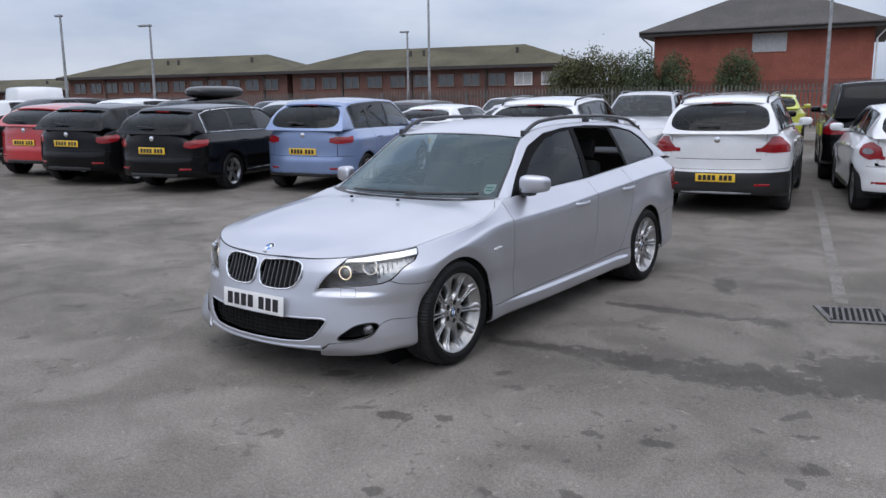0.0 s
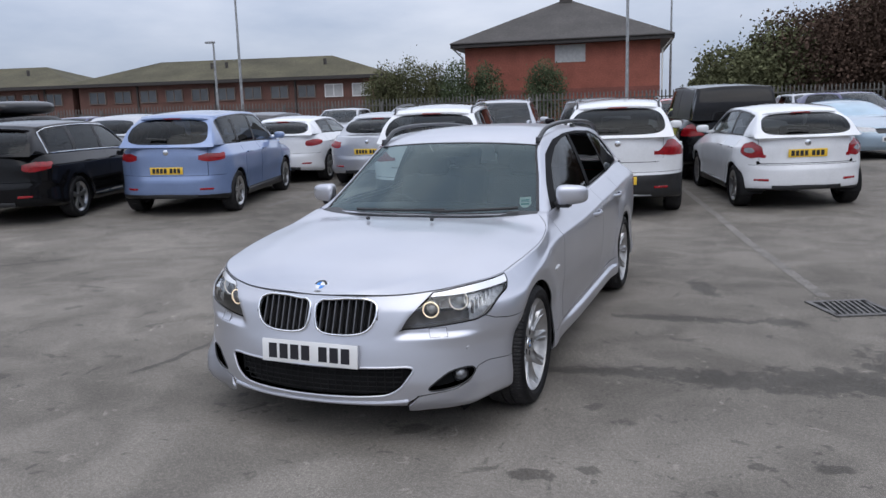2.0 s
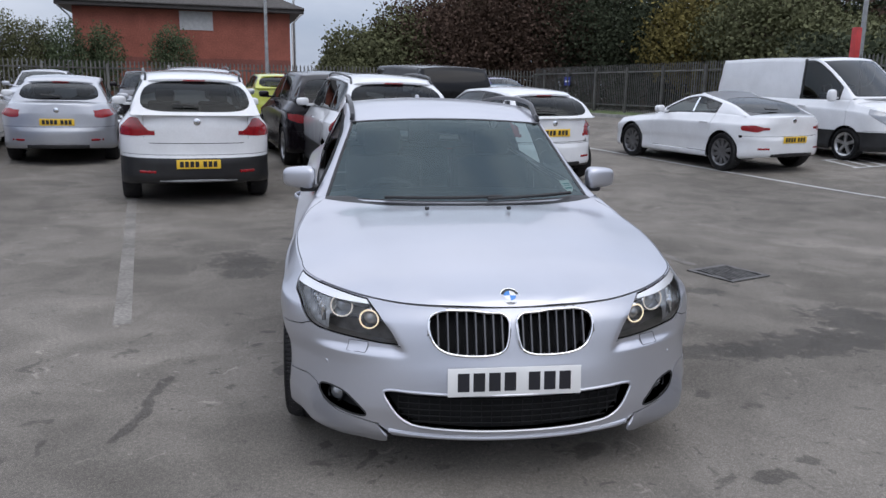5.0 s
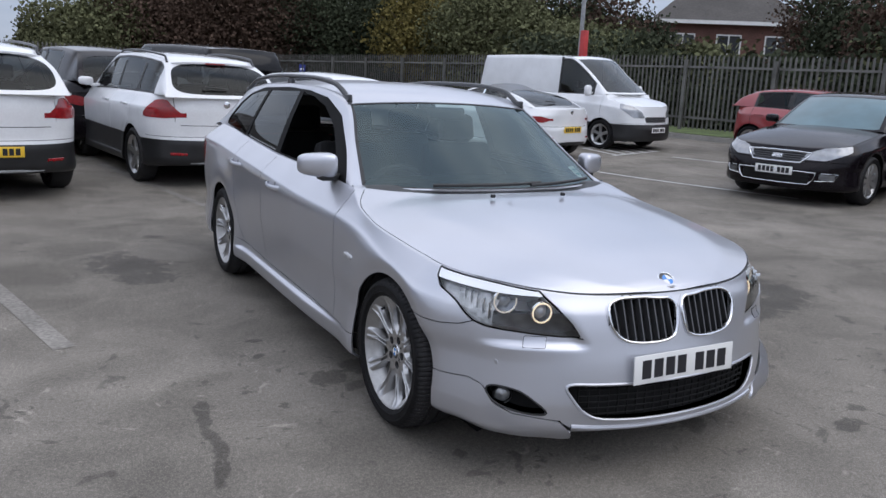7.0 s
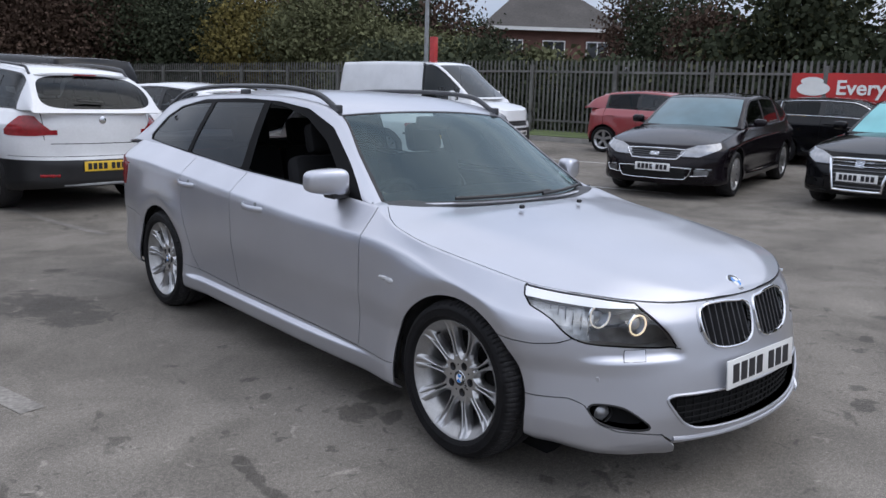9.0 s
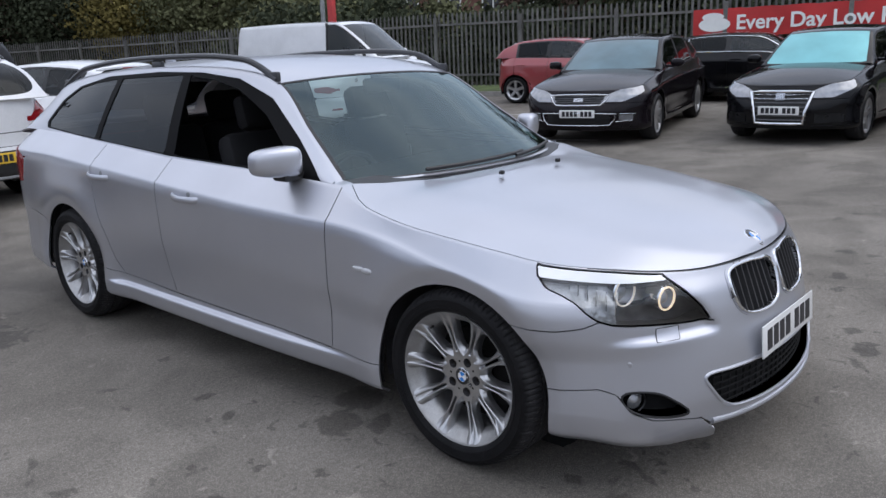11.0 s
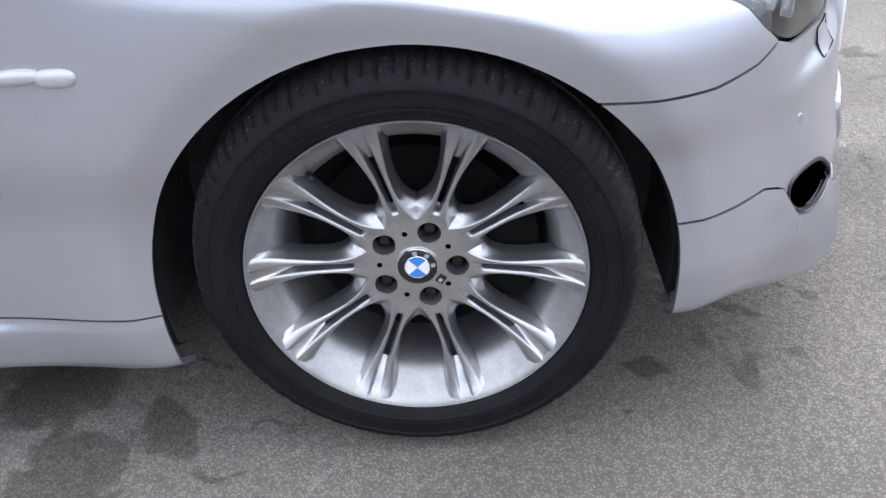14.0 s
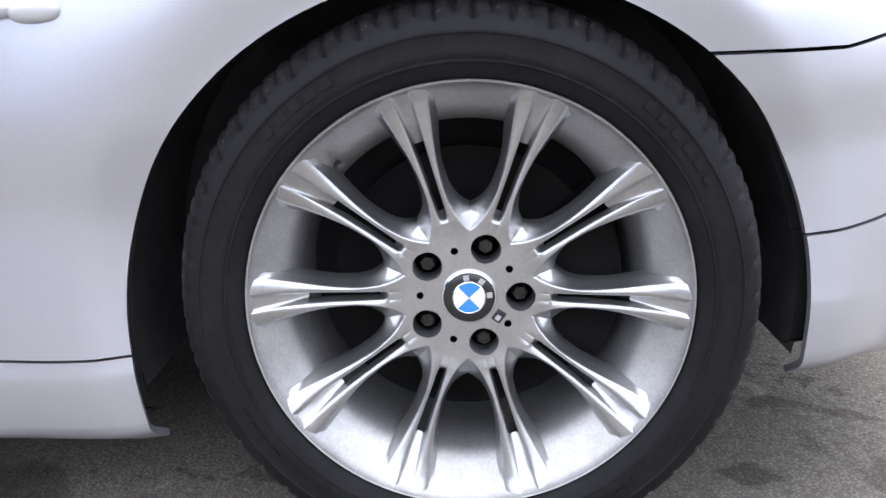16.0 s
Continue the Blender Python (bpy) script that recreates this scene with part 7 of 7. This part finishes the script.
# ---- trees behind the fences ----
rnd = random.Random(7)
for i, (x, y, h, r) in enumerate(((-18.6, 38.6, 4.1, 1.5), (-17.2, 39.0, 4.4, 1.4), (-15.8, 39.5, 4.3, 1.3), (-14.2, 39.2, 4.2, 1.5), (-12.8, 39.8, 4.0, 1.2), (-9.4, 40.6, 4.3, 1.5))):
    tree(x, y, h, r, M_LEAF if i > 2 else M_LEAF_OLIVE, 20 + i, "bushy green shrub behind the fence", "shrub", 9000, 0.085, low=0.05)
leafs = (M_LEAF_OLIVE, M_LEAF_OLIVE, M_LEAF_RUST, M_LEAF_RUST, M_LEAF_DARK)
k = 0
for x, y, h in [(-0.5, 43.5, 3.2), (1.0, 45, 4.6), (3.0, 46, 6.0), (5.2, 46, 7.0), (7.6, 46.5, 8.0), (10.0, 46.5, 8.6), (12.6, 46, 9.0), (15.2, 44.5, 9.0), (17.0, 41, 7.4), (18.4, 37, 6.8), (19.6, 33, 7.0), (20.6, 29.5, 5.0), (22.2, 26, 4.4), (24.5, 24, 3.2), (16, 50, 10), (21, 46, 10), (24, 40, 9.5), (25.5, 34, 9), (26.5, 29.5, 5.2), (9, 51, 9.5)]:
    k += 1
    tree(x, y, h, h * 0.46 + 0.8, M_LEAF_YELLOW if (x, y) == (18.4, 37) else leafs[k // 2 % 5], 50 + k, "yellowing autumn tree behind the fence" if (x, y) == (18.4, 37) else ("rust-brown autumn tree" if k // 2 % 5 in (2, 3) else "dark green tree" if k // 2 % 5 == 4 else "olive green tree") + " behind the fence", "tree", 14000, 0.15, low=0.1)
for x, y, h in [(29.5, 20, 8.0), (26, 16.6, 6.8), (20.5, 18.5, 3.0), (23.5, 13, 5.0), (22, 9, 5.4), (24, 6, 6), (23, 2, 6), (24.5, -2, 6), (25, -6, 6), (27, -10, 6.5)]:
    k += 1
    tree(x, y, h, h * 0.36 + 0.6, leafs[(k * 2) % 5], 50 + k, "leafy tree behind the fence", "tree", 11000, 0.125, low=0.05)

# undergrowth that closes the view behind the fences
def hedge_bank(name, line, leaf, seed, height, count):
    rs = np.random.RandomState(seed)
    t = rs.random(count) * (len(line) - 1)
    i = t.astype(int)
    f = (t - i)[:, None]
    L = np.array(line, float)
    P = np.zeros((count, 3))
    P[:, :2] = L[i] * (1 - f) + L[i + 1] * f + rs.normal(size=(count, 2)) * 0.8
    wob = 0.65 + 0.35 * np.sin(t * 5.1 + seed) * np.sin(t * 2.3 + 1) + 0.12 * np.sin(t * 23 + seed)
    P[:, 2] = 0.4 + height * wob * (1 - rs.random(count) ** 1.6 * 0.98)
    me = leaf_mesh(name, P, 0.17, rs)
    me.materials.append(leaf)
    return tagged(new(name, me), "dark undergrowth of leaves and scrub behind the fence", "undergrowth", kind="stuff")


hedge_bank("undergrowth", [(2, 47), (8, 49), (15, 47), (19, 42), (21, 36), (22.5, 30)], M_LEAF_DARK, 3, 6.5, 46000)
hedge_bank("undergrowth", [(3, 48), (10, 49), (17, 46), (20.5, 39), (22, 33), (24, 27)], M_LEAF_RUST, 4, 7.5, 40000)
hedge_bank("undergrowth", [(17, 27), (18.0, 21), (19.0, 16), (20.5, 10)], M_LEAF_DARK, 5, 3.4, 20000)
hedge_bank("undergrowth", [(20.2, 10), (21.5, 2), (23, -8), (25, -18)], M_LEAF_DARK, 8, 6.4, 44000)
hedge_bank("undergrowth", [(18, 28), (19.6, 19), (21, 11), (22.5, 2), (24, -8), (26, -18)], M_LEAF_OLIVE, 6, 3.6, 20000)

# ---- parked cars ----
P_WHITE = paint("white_car_paint", (0.70, 0.71, 0.73), 0.0, 0.35)
P_BLUE = paint("light_blue_metallic", (0.185, 0.255, 0.43), 0.35, 0.32)
P_BLACK = paint("black_car_paint", (0.005, 0.005, 0.006), 0.0, 0.10, 0.3)
P_DARK = paint("dark_plum_black", (0.009, 0.007, 0.009), 0.1, 0.12, 0.3)
P_RED = paint("red_car_paint", (0.42, 0.02, 0.025), 0.0, 0.3)
P_MAROON = paint("faded_red_paint", (0.26, 0.03, 0.035), 0.0, 0.35)
P_GREY = paint("silver_grey_metallic", (0.42, 0.43, 0.46), 0.6, 0.33)
P_ICE = paint("ice_blue_metallic", (0.30, 0.38, 0.45), 0.5, 0.33)
P_PURPLE = paint("deep_blue_paint", (0.030, 0.028, 0.11), 0.2, 0.35)
P_YELLOW = paint("lime_yellow_paint", (0.46, 0.50, 0.06), 0.0, 0.3)

SUV = lambda: plain(4.37, 1.84, 1.64, 2.61, 0.87, 0.86, (0.35, 1.10), 1.05, 1.10, rt=0.345, tuck=0.31)
SMALL = lambda: plain(3.96, 1.74, 1.46, 2.54, 0.78, 0.74, (0.35, 1.0), 1.05, 1.0, rt=0.31)
MPV = lambda: plain(4.43, 1.83, 1.62, 2.785, 0.88, 0.82, (0.15, 1.05), 0.95, 1.06, rt=0.33)
EST = lambda: plain(4.75, 1.83, 1.50, 2.70, 0.92, 0.74, (0.45, 0.98), 1.2, 1.0, rt=0.325)
HATCH = lambda: plain(4.36, 1.82, 1.48, 2.65, 0.90, 0.74, (0.45, 0.98), 1.15, 1.0, rt=0.32)
COUPE = lambda: plain(4.26, 1.81, 1.40, 2.58, 0.87, 0.72, (0.5, 0.95), 1.2, 1.0, rt=0.325, tuck=0.33)
SALOON = lambda: plain(4.6, 1.77, 1.45, 2.76, 0.80, 0.74, (0.5, 0.97), 1.25, 0.97, roof_end=2.62, tail=(3.20, 1.02), rt=0.32, deck=1.02)
LAMP_SIDE = [(0.56, 0.80), (0.70, 0.78), (0.94, 0.83), (0.98, 0.92), (0.76, 0.93), (0.59, 0.90)]
LAMP_TALL = [(0.50, 0.885), (0.72, 0.86), (1.00, 0.86), (1.03, 0.90), (0.86, 1.08), (0.72, 1.08), (0.64, 1.00), (0.56, 0.93)]
HEAD = [(0.36, 0.62), (0.62, 0.62), (0.92, 0.74), (0.95, 0.82), (0.62, 0.78), (0.40, 0.70)]
GRILLE = [(-0.5, 0.58), (0.34, 0.58), (0.40, 0.69), (-0.5, 0.69)]


def rear_at(u, wb, heading):
    """Front-axle place of a car whose rear axle's middle is at u, turned by heading."""
    a = radians(heading)
    return (u[0] + wb * math.sin(a), u[1] - wb * math.cos(a))


def mid(a, b):
    return ((a[0] + b[0]) / 2, (a[1] + b[1]) / 2)


UP = 180 + LOT
ROW = "cars parked in the rows"
parked_car("suv", "white crossover with dark lower trim and red tail lamps", SUV(), P_WHITE, rear_at((0.02, 8.0), 2.61, UP - 3), UP - 3, rear_lamps=LAMP_TALL, head_lamps=HEAD, windows=((0.75, 1.65), (1.72, 2.45), (2.52, 3.0)), black_low=0.60, rails=True, group=ROW, plate_z=0.53, detail=0.6, seam=0.78)
parked_car("suv", "white crossover with a tow bar and dark lower trim", SUV(), P_WHITE, rear_at((-2.57, 7.25), 2.61, UP), UP, rear_lamps=LAMP_TALL, head_lamps=HEAD, windows=((0.75, 1.65), (1.72, 2.45), (2.52, 3.0)), black_low=0.60, rails=True, group=ROW, plate_z=0.53, detail=0.6, seam=0.78)
parked_car("hatchback", "small white hatchback with red tail lamps", SMALL(), P_WHITE, rear_at((2.46, 8.75), 2.54, UP + 3), UP + 3, rear_lamps=[(0.56, 0.76), (0.74, 0.73), (0.90, 0.80), (0.88, 0.93), (0.74, 0.97), (0.60, 0.90)], head_lamps=HEAD, windows=((0.75, 1.9), (1.98, 2.55)), group=ROW, plate_z=0.80, black_low=0.31, detail=0.6, lamp_core=(0.02, -0.005), seam=0.66)
parked_car("people_carrier", "pale blue people carrier with a black roof pillar", MPV(), P_BLUE, rear_at((-6.75, 6.5), 2.785, UP + 5), UP + 5, rear_lamps=[(0.49, 0.87), (0.66, 0.85), (0.88, 0.88), (0.88, 0.97), (0.62, 0.98), (0.50, 0.95)], head_lamps=HEAD, windows=((0.55, 1.5), (1.58, 2.35), (2.45, 3.0)), group=ROW, plate_z=0.72, black_low=0.34, detail=0.6, seam=0.60)
parked_car("estate", "black estate car with a chrome window line", EST(), P_BLACK, rear_at((-8.8, 5.15), 2.70, UP + 7), UP + 7, rear_lamps=LAMP_SIDE, windows=((0.75, 1.6), (1.68, 2.45), (2.55, 3.25)), group=ROW, chrome=True, plate_z=0.74, detail=0.5)
parked_car("hatchback", "black hatchback with red tail lamps", HATCH(), P_BLACK, rear_at((-10.85, 4.5), 2.65, UP + 8), UP + 8, rear_lamps=LAMP_SIDE, windows=((0.75, 1.6), (1.68, 2.5)), group=ROW, plate_z=0.78)
parked_car("hatchback", "red hatchback parked in the row", SMALL(), P_RED, rear_at((-12.7, 4.5), 2.54, UP + 8), UP + 8, rear_lamps=LAMP_SIDE, windows=((0.75, 1.6), (1.68, 2.4)), group=ROW, plate_z=0.7)
parked_car("coupe", "white coupe with a sloping roof", COUPE(), P_WHITE, rear_at((-7.65, 11.1), 2.58, UP), UP, rear_lamps=LAMP_SIDE, windows=((0.9, 1.9), (2.0, 2.6)), group=ROW)
parked_car("saloon", "silver saloon with red tail lamps", SALOON(), P_GREY, rear_at((-5.45, 11.05), 2.76, UP), UP, rear_lamps=LAMP_SIDE, windows=((0.85, 1.65), (1.73, 2.5)), group=ROW, plate_z=0.72)
parked_car("pickup", "black pickup truck with a hard top", plain(5.2, 1.85, 1.80, 3.2, 0.9, 0.95, (0.4, 1.15), 1.05, 1.12, roof_end=4.1, tail=(4.25, 1.15), rt=0.37, tuck=0.26), P_BLACK, rear_at((1.35, 12.5), 3.2, UP), UP, rear_lamps=LAMP_TALL, windows=((0.8, 1.6), (1.7, 2.4), (2.5, 3.9)), group=ROW, plate_z=0.7, rear_glass=False, tint=M_BLACK_TRIM)
parked_car("sports_coupe", "white sports coupe with a black domed roof", plain(4.29, 1.84, 1.36, 2.61, 0.90, 0.70, (0.55, 0.92), 1.35, 0.96, roof_end=2.0, tail=(3.0, 0.98), rt=0.335, tuck=0.34, deck=0.98), P_WHITE, rear_at((6.9, 9.8), 2.61, UP + 3), UP + 3, rear_lamps=[(0.52, 0.77), (0.68, 0.71), (0.92, 0.74), (0.94, 0.82), (0.72, 0.83)], head_lamps=HEAD, windows=((0.95, 2.25),), group=ROW, plate_z=0.58, spokes=10, dark_wheels=True, black_roof=True, detail=0.6)
parked_car("roadster", "ice blue convertible facing the camera", plain(4.5, 1.82, 1.30, 2.56, 0.85, 0.70, (0.7, 0.93), 1.5, 0.95, roof_end=2.2, tail=(2.9, 1.0), rt=0.32, deck=0.98), P_ICE, (4.45, 16.5), 20, head_lamps=HEAD, grille=GRILLE, windows=((1.0, 1.9),), group=ROW, screen=M_SKY_SCREEN)
parked_car("hatchback", "deep blue hatchback parked beyond the rows", HATCH(), P_PURPLE, (5.2, 21.2), 30, head_lamps=HEAD, windows=((0.75, 1.6), (1.68, 2.5)), group=ROW)
parked_car("suv", "silver off-roader facing the camera", SUV(), P_GREY, (-3.3, 12.6), LOT, head_lamps=HEAD, grille=GRILLE, windows=((0.75, 1.65), (1.72, 2.45), (2.52, 3.0)), rails=True, group=ROW)
parked_car("hatchback", "lime yellow and white small car", SMALL(), P_YELLOW, (-3.0, 23.0), UP, windows=((0.75, 1.9), (1.98, 2.55)), group=ROW)
parked_car("hatchback", "red hatchback in the far row", SMALL(), P_RED, (-0.1, 20.6), LOT, windows=((0.75, 1.9), (1.98, 2.55)), group=ROW, head_lamps=HEAD)
# beyond the first row
for name, lab, sp, col, u, hd in (
        ("estate", "black estate car with a roof box", EST, P_BLACK, (-19.7, 15.9), UP), ("hatchback", "grey hatchback", HATCH, P_GREY, (-16.2, 17.1), UP),
        ("hatchback", "white hatchback", HATCH, P_WHITE, (-22.5, 15.0), UP), ("estate", "dark estate car", EST, P_DARK, (-25.3, 14.2), UP), ("hatchback", "black hatchback", HATCH, P_BLACK, (-22.0, 8.0), UP),
        ("hatchback", "dark hatchback", HATCH, P_DARK, (-12.4, 18.2), UP), ("saloon", "grey saloon", SALOON, P_GREY, (-11.6, 25.0), LOT), ("hatchback", "silver hatchback", HATCH, P_GREY, (-14.4, 24.2), LOT),
        ("hatchback", "dark green hatchback", HATCH, P_DARK, (-8.2, 25.6), LOT), ("suv", "dark grey off-roader", SUV, P_DARK, (-2.4, 17.2), UP), ("hatchback", "blue hatchback", HATCH, P_PURPLE, (-27.0, 22.0), LOT),
        ("hatchback", "white hatchback", HATCH, P_WHITE, (-30.0, 14.0), UP), ("estate", "grey estate car", EST, P_GREY, (3.9, 28.6), LOT), ("hatchback", "white hatchback", HATCH, P_WHITE, (1.5, 24.6), LOT)):
    far_car = parked_car(name, lab + " in a far row", sp(), col, (3.5 + (u[0] - 3.5) * 0.82, -3.7 + (u[1] + 3.7) * 0.82), hd, rear_lamps=LAMP_SIDE, head_lamps=HEAD, windows=((0.75, 1.6), (1.68, 2.45)), group=ROW, detail=0.15, plate_y=None)
    if "roof box" in lab:
        part("roof_box", blob(bmesh.new(), (0, 1.75, 1.66), (0.40, 1.0, 0.17), 3.5, 5), M_BADGE_BLACK, far_car, "black plastic roof box")
# beside the fence
VAN = plain(4.81, 1.90, 2.02, 3.0, 0.90, 0.95, (-0.05, 1.22), 0.95, 1.15, roof_end=3.75, tail=(3.86, 1.2), rt=0.32, tuck=0.20, van=True)
parked_car("van", "white panel van with dark bumpers beside the fence", VAN, P_WHITE, (10.1, 11.0), LOT + 2, head_lamps=[(0.45, 0.72), (0.70, 0.72), (0.98, 0.92), (0.98, 1.02), (0.7, 0.95), (0.5, 0.84)], grille=[(-0.5, 0.62), (0.4, 0.62), (0.42, 0.74), (-0.5, 0.74)], windows=((0.35, 1.25),), black_low=0.58, van=True, rear_glass=False, detail=0.6, bars=3)
parked_car("van", "white van in a far row", VAN, P_WHITE, (-29, 12.0), UP + 60, windows=((0.35, 1.25),), black_low=0.58, van=True, rear_glass=False, detail=0.15, plate_y=None)
parked_car("hatchback", "faded red hatchback beside the fence", SMALL(), P_MAROON, (13.7, 7.05), LOT, head_lamps=HEAD, windows=((0.75, 1.7), (1.8, 2.5)))
parked_car("coupe", "black coupe with a bright window line beside the fence", COUPE(), P_BLACK, (14.7, 3.2), LOT, head_lamps=HEAD, windows=((0.9, 1.8), (1.9, 2.6)), chrome=True, spokes=10)
FACE = -(90 - LOT)
parked_car("saloon", "black saloon with a chrome grille facing the camera", plain(4.84, 1.88, 1.50, 2.85, 0.95, 0.76, (0.5, 1.0), 1.3, 0.99, roof_end=2.9, tail=(3.55, 1.05), rt=0.335, deck=1.05), P_DARK, (7.85, 4.55), FACE, head_lamps=HEAD, grille=[(-0.5, 0.575), (0.34, 0.575), (0.44, 0.715), (-0.5, 0.715)], windows=((0.85, 1.75), (1.83, 2.7)), screen=M_SKY_SCREEN_DARK, spokes=9, detail=0.6, bars=5, bead=[([(0.0, 0.575), (0.18, 0.575), (0.33, 0.578), (0.39, 0.64), (0.44, 0.71), (0.25, 0.72), (0.0, 0.722)], 0.012), ([(0.0, 0.295), (0.24, 0.295), (0.46, 0.30), (0.52, 0.37), (0.54, 0.455), (0.28, 0.465), (0.0, 0.467)], 0.008), ([(0.56, 0.35), (0.74, 0.36), (0.78, 0.45), (0.62, 0.455)], 0.006)], trims=((-0.46, 0.305, 0.46, 0.455, M_BLACK_TRIM), (0.58, 0.37, 0.75, 0.44, M_CLEAR_LENS), (-0.07, 0.63, 0.07, 0.675, M_CHROME), (-0.47, 0.345, 0.47, 0.352, M_SATIN), (-0.48, 0.40, 0.48, 0.407, M_SATIN)))
parked_car("hatchback", "black hatchback with a chrome-edged grille and a teal sun shade", plain(4.2, 1.76, 1.48, 2.58, 0.88, 0.76, (0.45, 0.99), 1.15, 1.0, rt=0.32), P_BLACK, (8.75, 1.88), -90, head_lamps=HEAD, grille=[(-0.5, 0.31), (0.30, 0.31), (0.37, 0.69), (-0.5, 0.69)], windows=((0.75, 1.6), (1.68, 2.4)), screen=M_SHADE, detail=0.6, bars=7, bead=[([(0.0, 0.29), (0.16, 0.29), (0.30, 0.295), (0.325, 0.45), (0.395, 0.69), (0.25, 0.70), (0.0, 0.70)], 0.021)], trims=((-0.055, 0.595, 0.055, 0.695, M_CHROME), (-0.36, 0.655, 0.36, 0.667, M_CHROME), (-0.35, 0.602, 0.35, 0.614, M_CHROME), (0.44, 0.30, 0.74, 0.42, M_BLACK_TRIM), (0.40, 0.262, 0.80, 0.270, M_SATIN)))
parked_car("hatchback", "silver hatchback with a wide lower grille", plain(4.2, 1.75, 1.50, 2.6, 0.88, 0.74, (0.35, 1.0), 1.1, 1.0, rt=0.32), P_GREY, (8.85, -0.62), -94, head_lamps=HEAD, grille=[(-0.6, 0.36), (0.42, 0.36), (0.52, 0.46), (-0.6, 0.46)], windows=((0.75, 1.6), (1.68, 2.4)), detail=0.5, trims=((-0.06, 0.66, 0.06, 0.70, M_CHROME),))
parked_car("hatchback", "grey hatchback facing the camera", HATCH(), P_GREY, (9.2, -3.2), -90, head_lamps=HEAD, grille=GRILLE, windows=((0.75, 1.6), (1.68, 2.4)))
estate_car()

# ---- red banner on the fence ----
def banner():
    y0, y1 = 7.0, -0.6
    p, q = Vector((FENCE_R(y0) - 0.12, y0, 0)), Vector((FENCE_R(y1) - 0.12, y1, 0))
    d = (q - p).normalized()
    m = Matrix.Translation(p) @ Matrix(((d.x, -d.y, 0, 0), (d.y, d.x, 0, 0), (0, 0, 1, 0), (0, 0, 0, 1)))
    b = tagged(new("banner"), "red fence banner with white lettering", "banner")
    L = (q - p).length
    bm = bmesh.new()
    n = 30
    top = [bm.verts.new(m @ Vector((L * i / n, 0.015 * math.sin(i * 1.3), 2.30 + 0.012 * math.sin(i * 2.1)))) for i in range(n + 1)]
    low = [bm.verts.new(m @ Vector((L * i / n, 0.02 * math.sin(i * 0.9 + 1), 1.62 + 0.015 * math.sin(i * 1.7)))) for i in range(n + 1)]
    for i in range(n):
        bm.faces.new((low[i], low[i + 1], top[i + 1], top[i]))
    part("sheet", bm, M_BANNER, b)
    cu = bpy.data.curves.new("lettering", "FONT")
    cu.body, cu.size, cu.extrude = "Every Day Low Prices", 0.48, 0.002
    cu.offset = 0.010
    t = bpy.data.objects.new("lettering", cu)
    me = bpy.data.meshes.new_from_object(t)
    bpy.data.objects.remove(t)
    me.transform(Matrix.Translation((1.02, -0.035, 1.80)) @ Matrix.Rotation(radians(90), 4, "X"))
    me.transform(m)
    hold("lettering", b, me, M_BANNER_TEXT)
    bm = bmesh.new()
    for k, (x, z, w, h) in enumerate(((0.52, 1.93, 0.76, 0.34), (0.48, 2.11, 0.52, 0.2))):
        vs = [bm.verts.new(m @ Vector((x + w / 2 * math.cos(a), -0.03 - 0.002 * k, z + h / 2 * math.sin(a)))) for a in np.linspace(0, 2 * math.pi, 20, endpoint=False)]
        bm.faces.new(vs)
    part("emblem", bm, M_BANNER_TEXT, b)


banner()


# ---- house behind the trees, red post and blue sign by the fence ----
def house():
    b = tagged(new("house"), "brick house with a grey gabled roof behind the trees", "house")
    w, dp, eave = 8.6, 8.0, 5.9
    part("wall", box(bmesh.new(), 0, 0, 0, w, dp, eave), M_BRICK_LOW, b, flat=True)
    bm = bmesh.new()
    q = [bm.verts.new(p) for p in ((-0.4, -0.5, eave - 0.1), (w + 0.4, -0.5, eave - 0.1), (w - 2.4, dp / 2, eave + 2.5), (2.4, dp / 2, eave + 2.5), (w + 0.4, dp + 0.5, eave - 0.1), (-0.4, dp + 0.5, eave - 0.1))]
    bm.faces.new((q[0], q[1], q[2], q[3])), bm.faces.new((q[3], q[2], q[4], q[5])), bm.faces.new((q[0], q[3], q[5])), bm.faces.new((q[1], q[4], q[2]))
    part("roof", bm, M_ROOF, b, flat=True)
    for x in (1.6, 4.2, 6.9):
        window(b, Matrix.Translation((0, -0.06, 0)), x, 3.9, 1.4, 1.25)
    part("fascia", box(bmesh.new(), -0.4, -0.56, eave - 0.22, w + 0.4, -0.46, eave - 0.02), M_UPVC, b, flat=True)
    b.matrix_world = pose(31.5, 33.1, 0, 0, 0, -38)


house()
post = tagged(new("red_post"), "red painted sign post beside the fence", "post")
part("post", box(bmesh.new(), -0.09, -0.09, 0, 0.09, 0.09, 2.85, 0.01), mat("red_post_paint", (0.42, 0.03, 0.03), 0.5, var=0.15), post)
post.matrix_world = pose(13.2, 16.6, ground_z(13.2, 16.6), 0, 0, 12)
sign = tagged(new("blue_sign"), "small blue notice on the palisade fence", "sign")
part("board", box(bmesh.new(), -0.02, -0.28, 0, 0.0, 0.28, 0.42), mat("blue_board", (0.04, 0.06, 0.30), 0.5, var=0.1), sign)
part("print_bar", box(bmesh.new(), -0.026, -0.18, 0.16, -0.021, 0.18, 0.24), M_BANNER_TEXT, sign)
sign.matrix_world = pose(FENCE_R(36) - 0.10, 36, ground_z(FENCE_R(36), 36) + 1.3, 0, 0, 12)
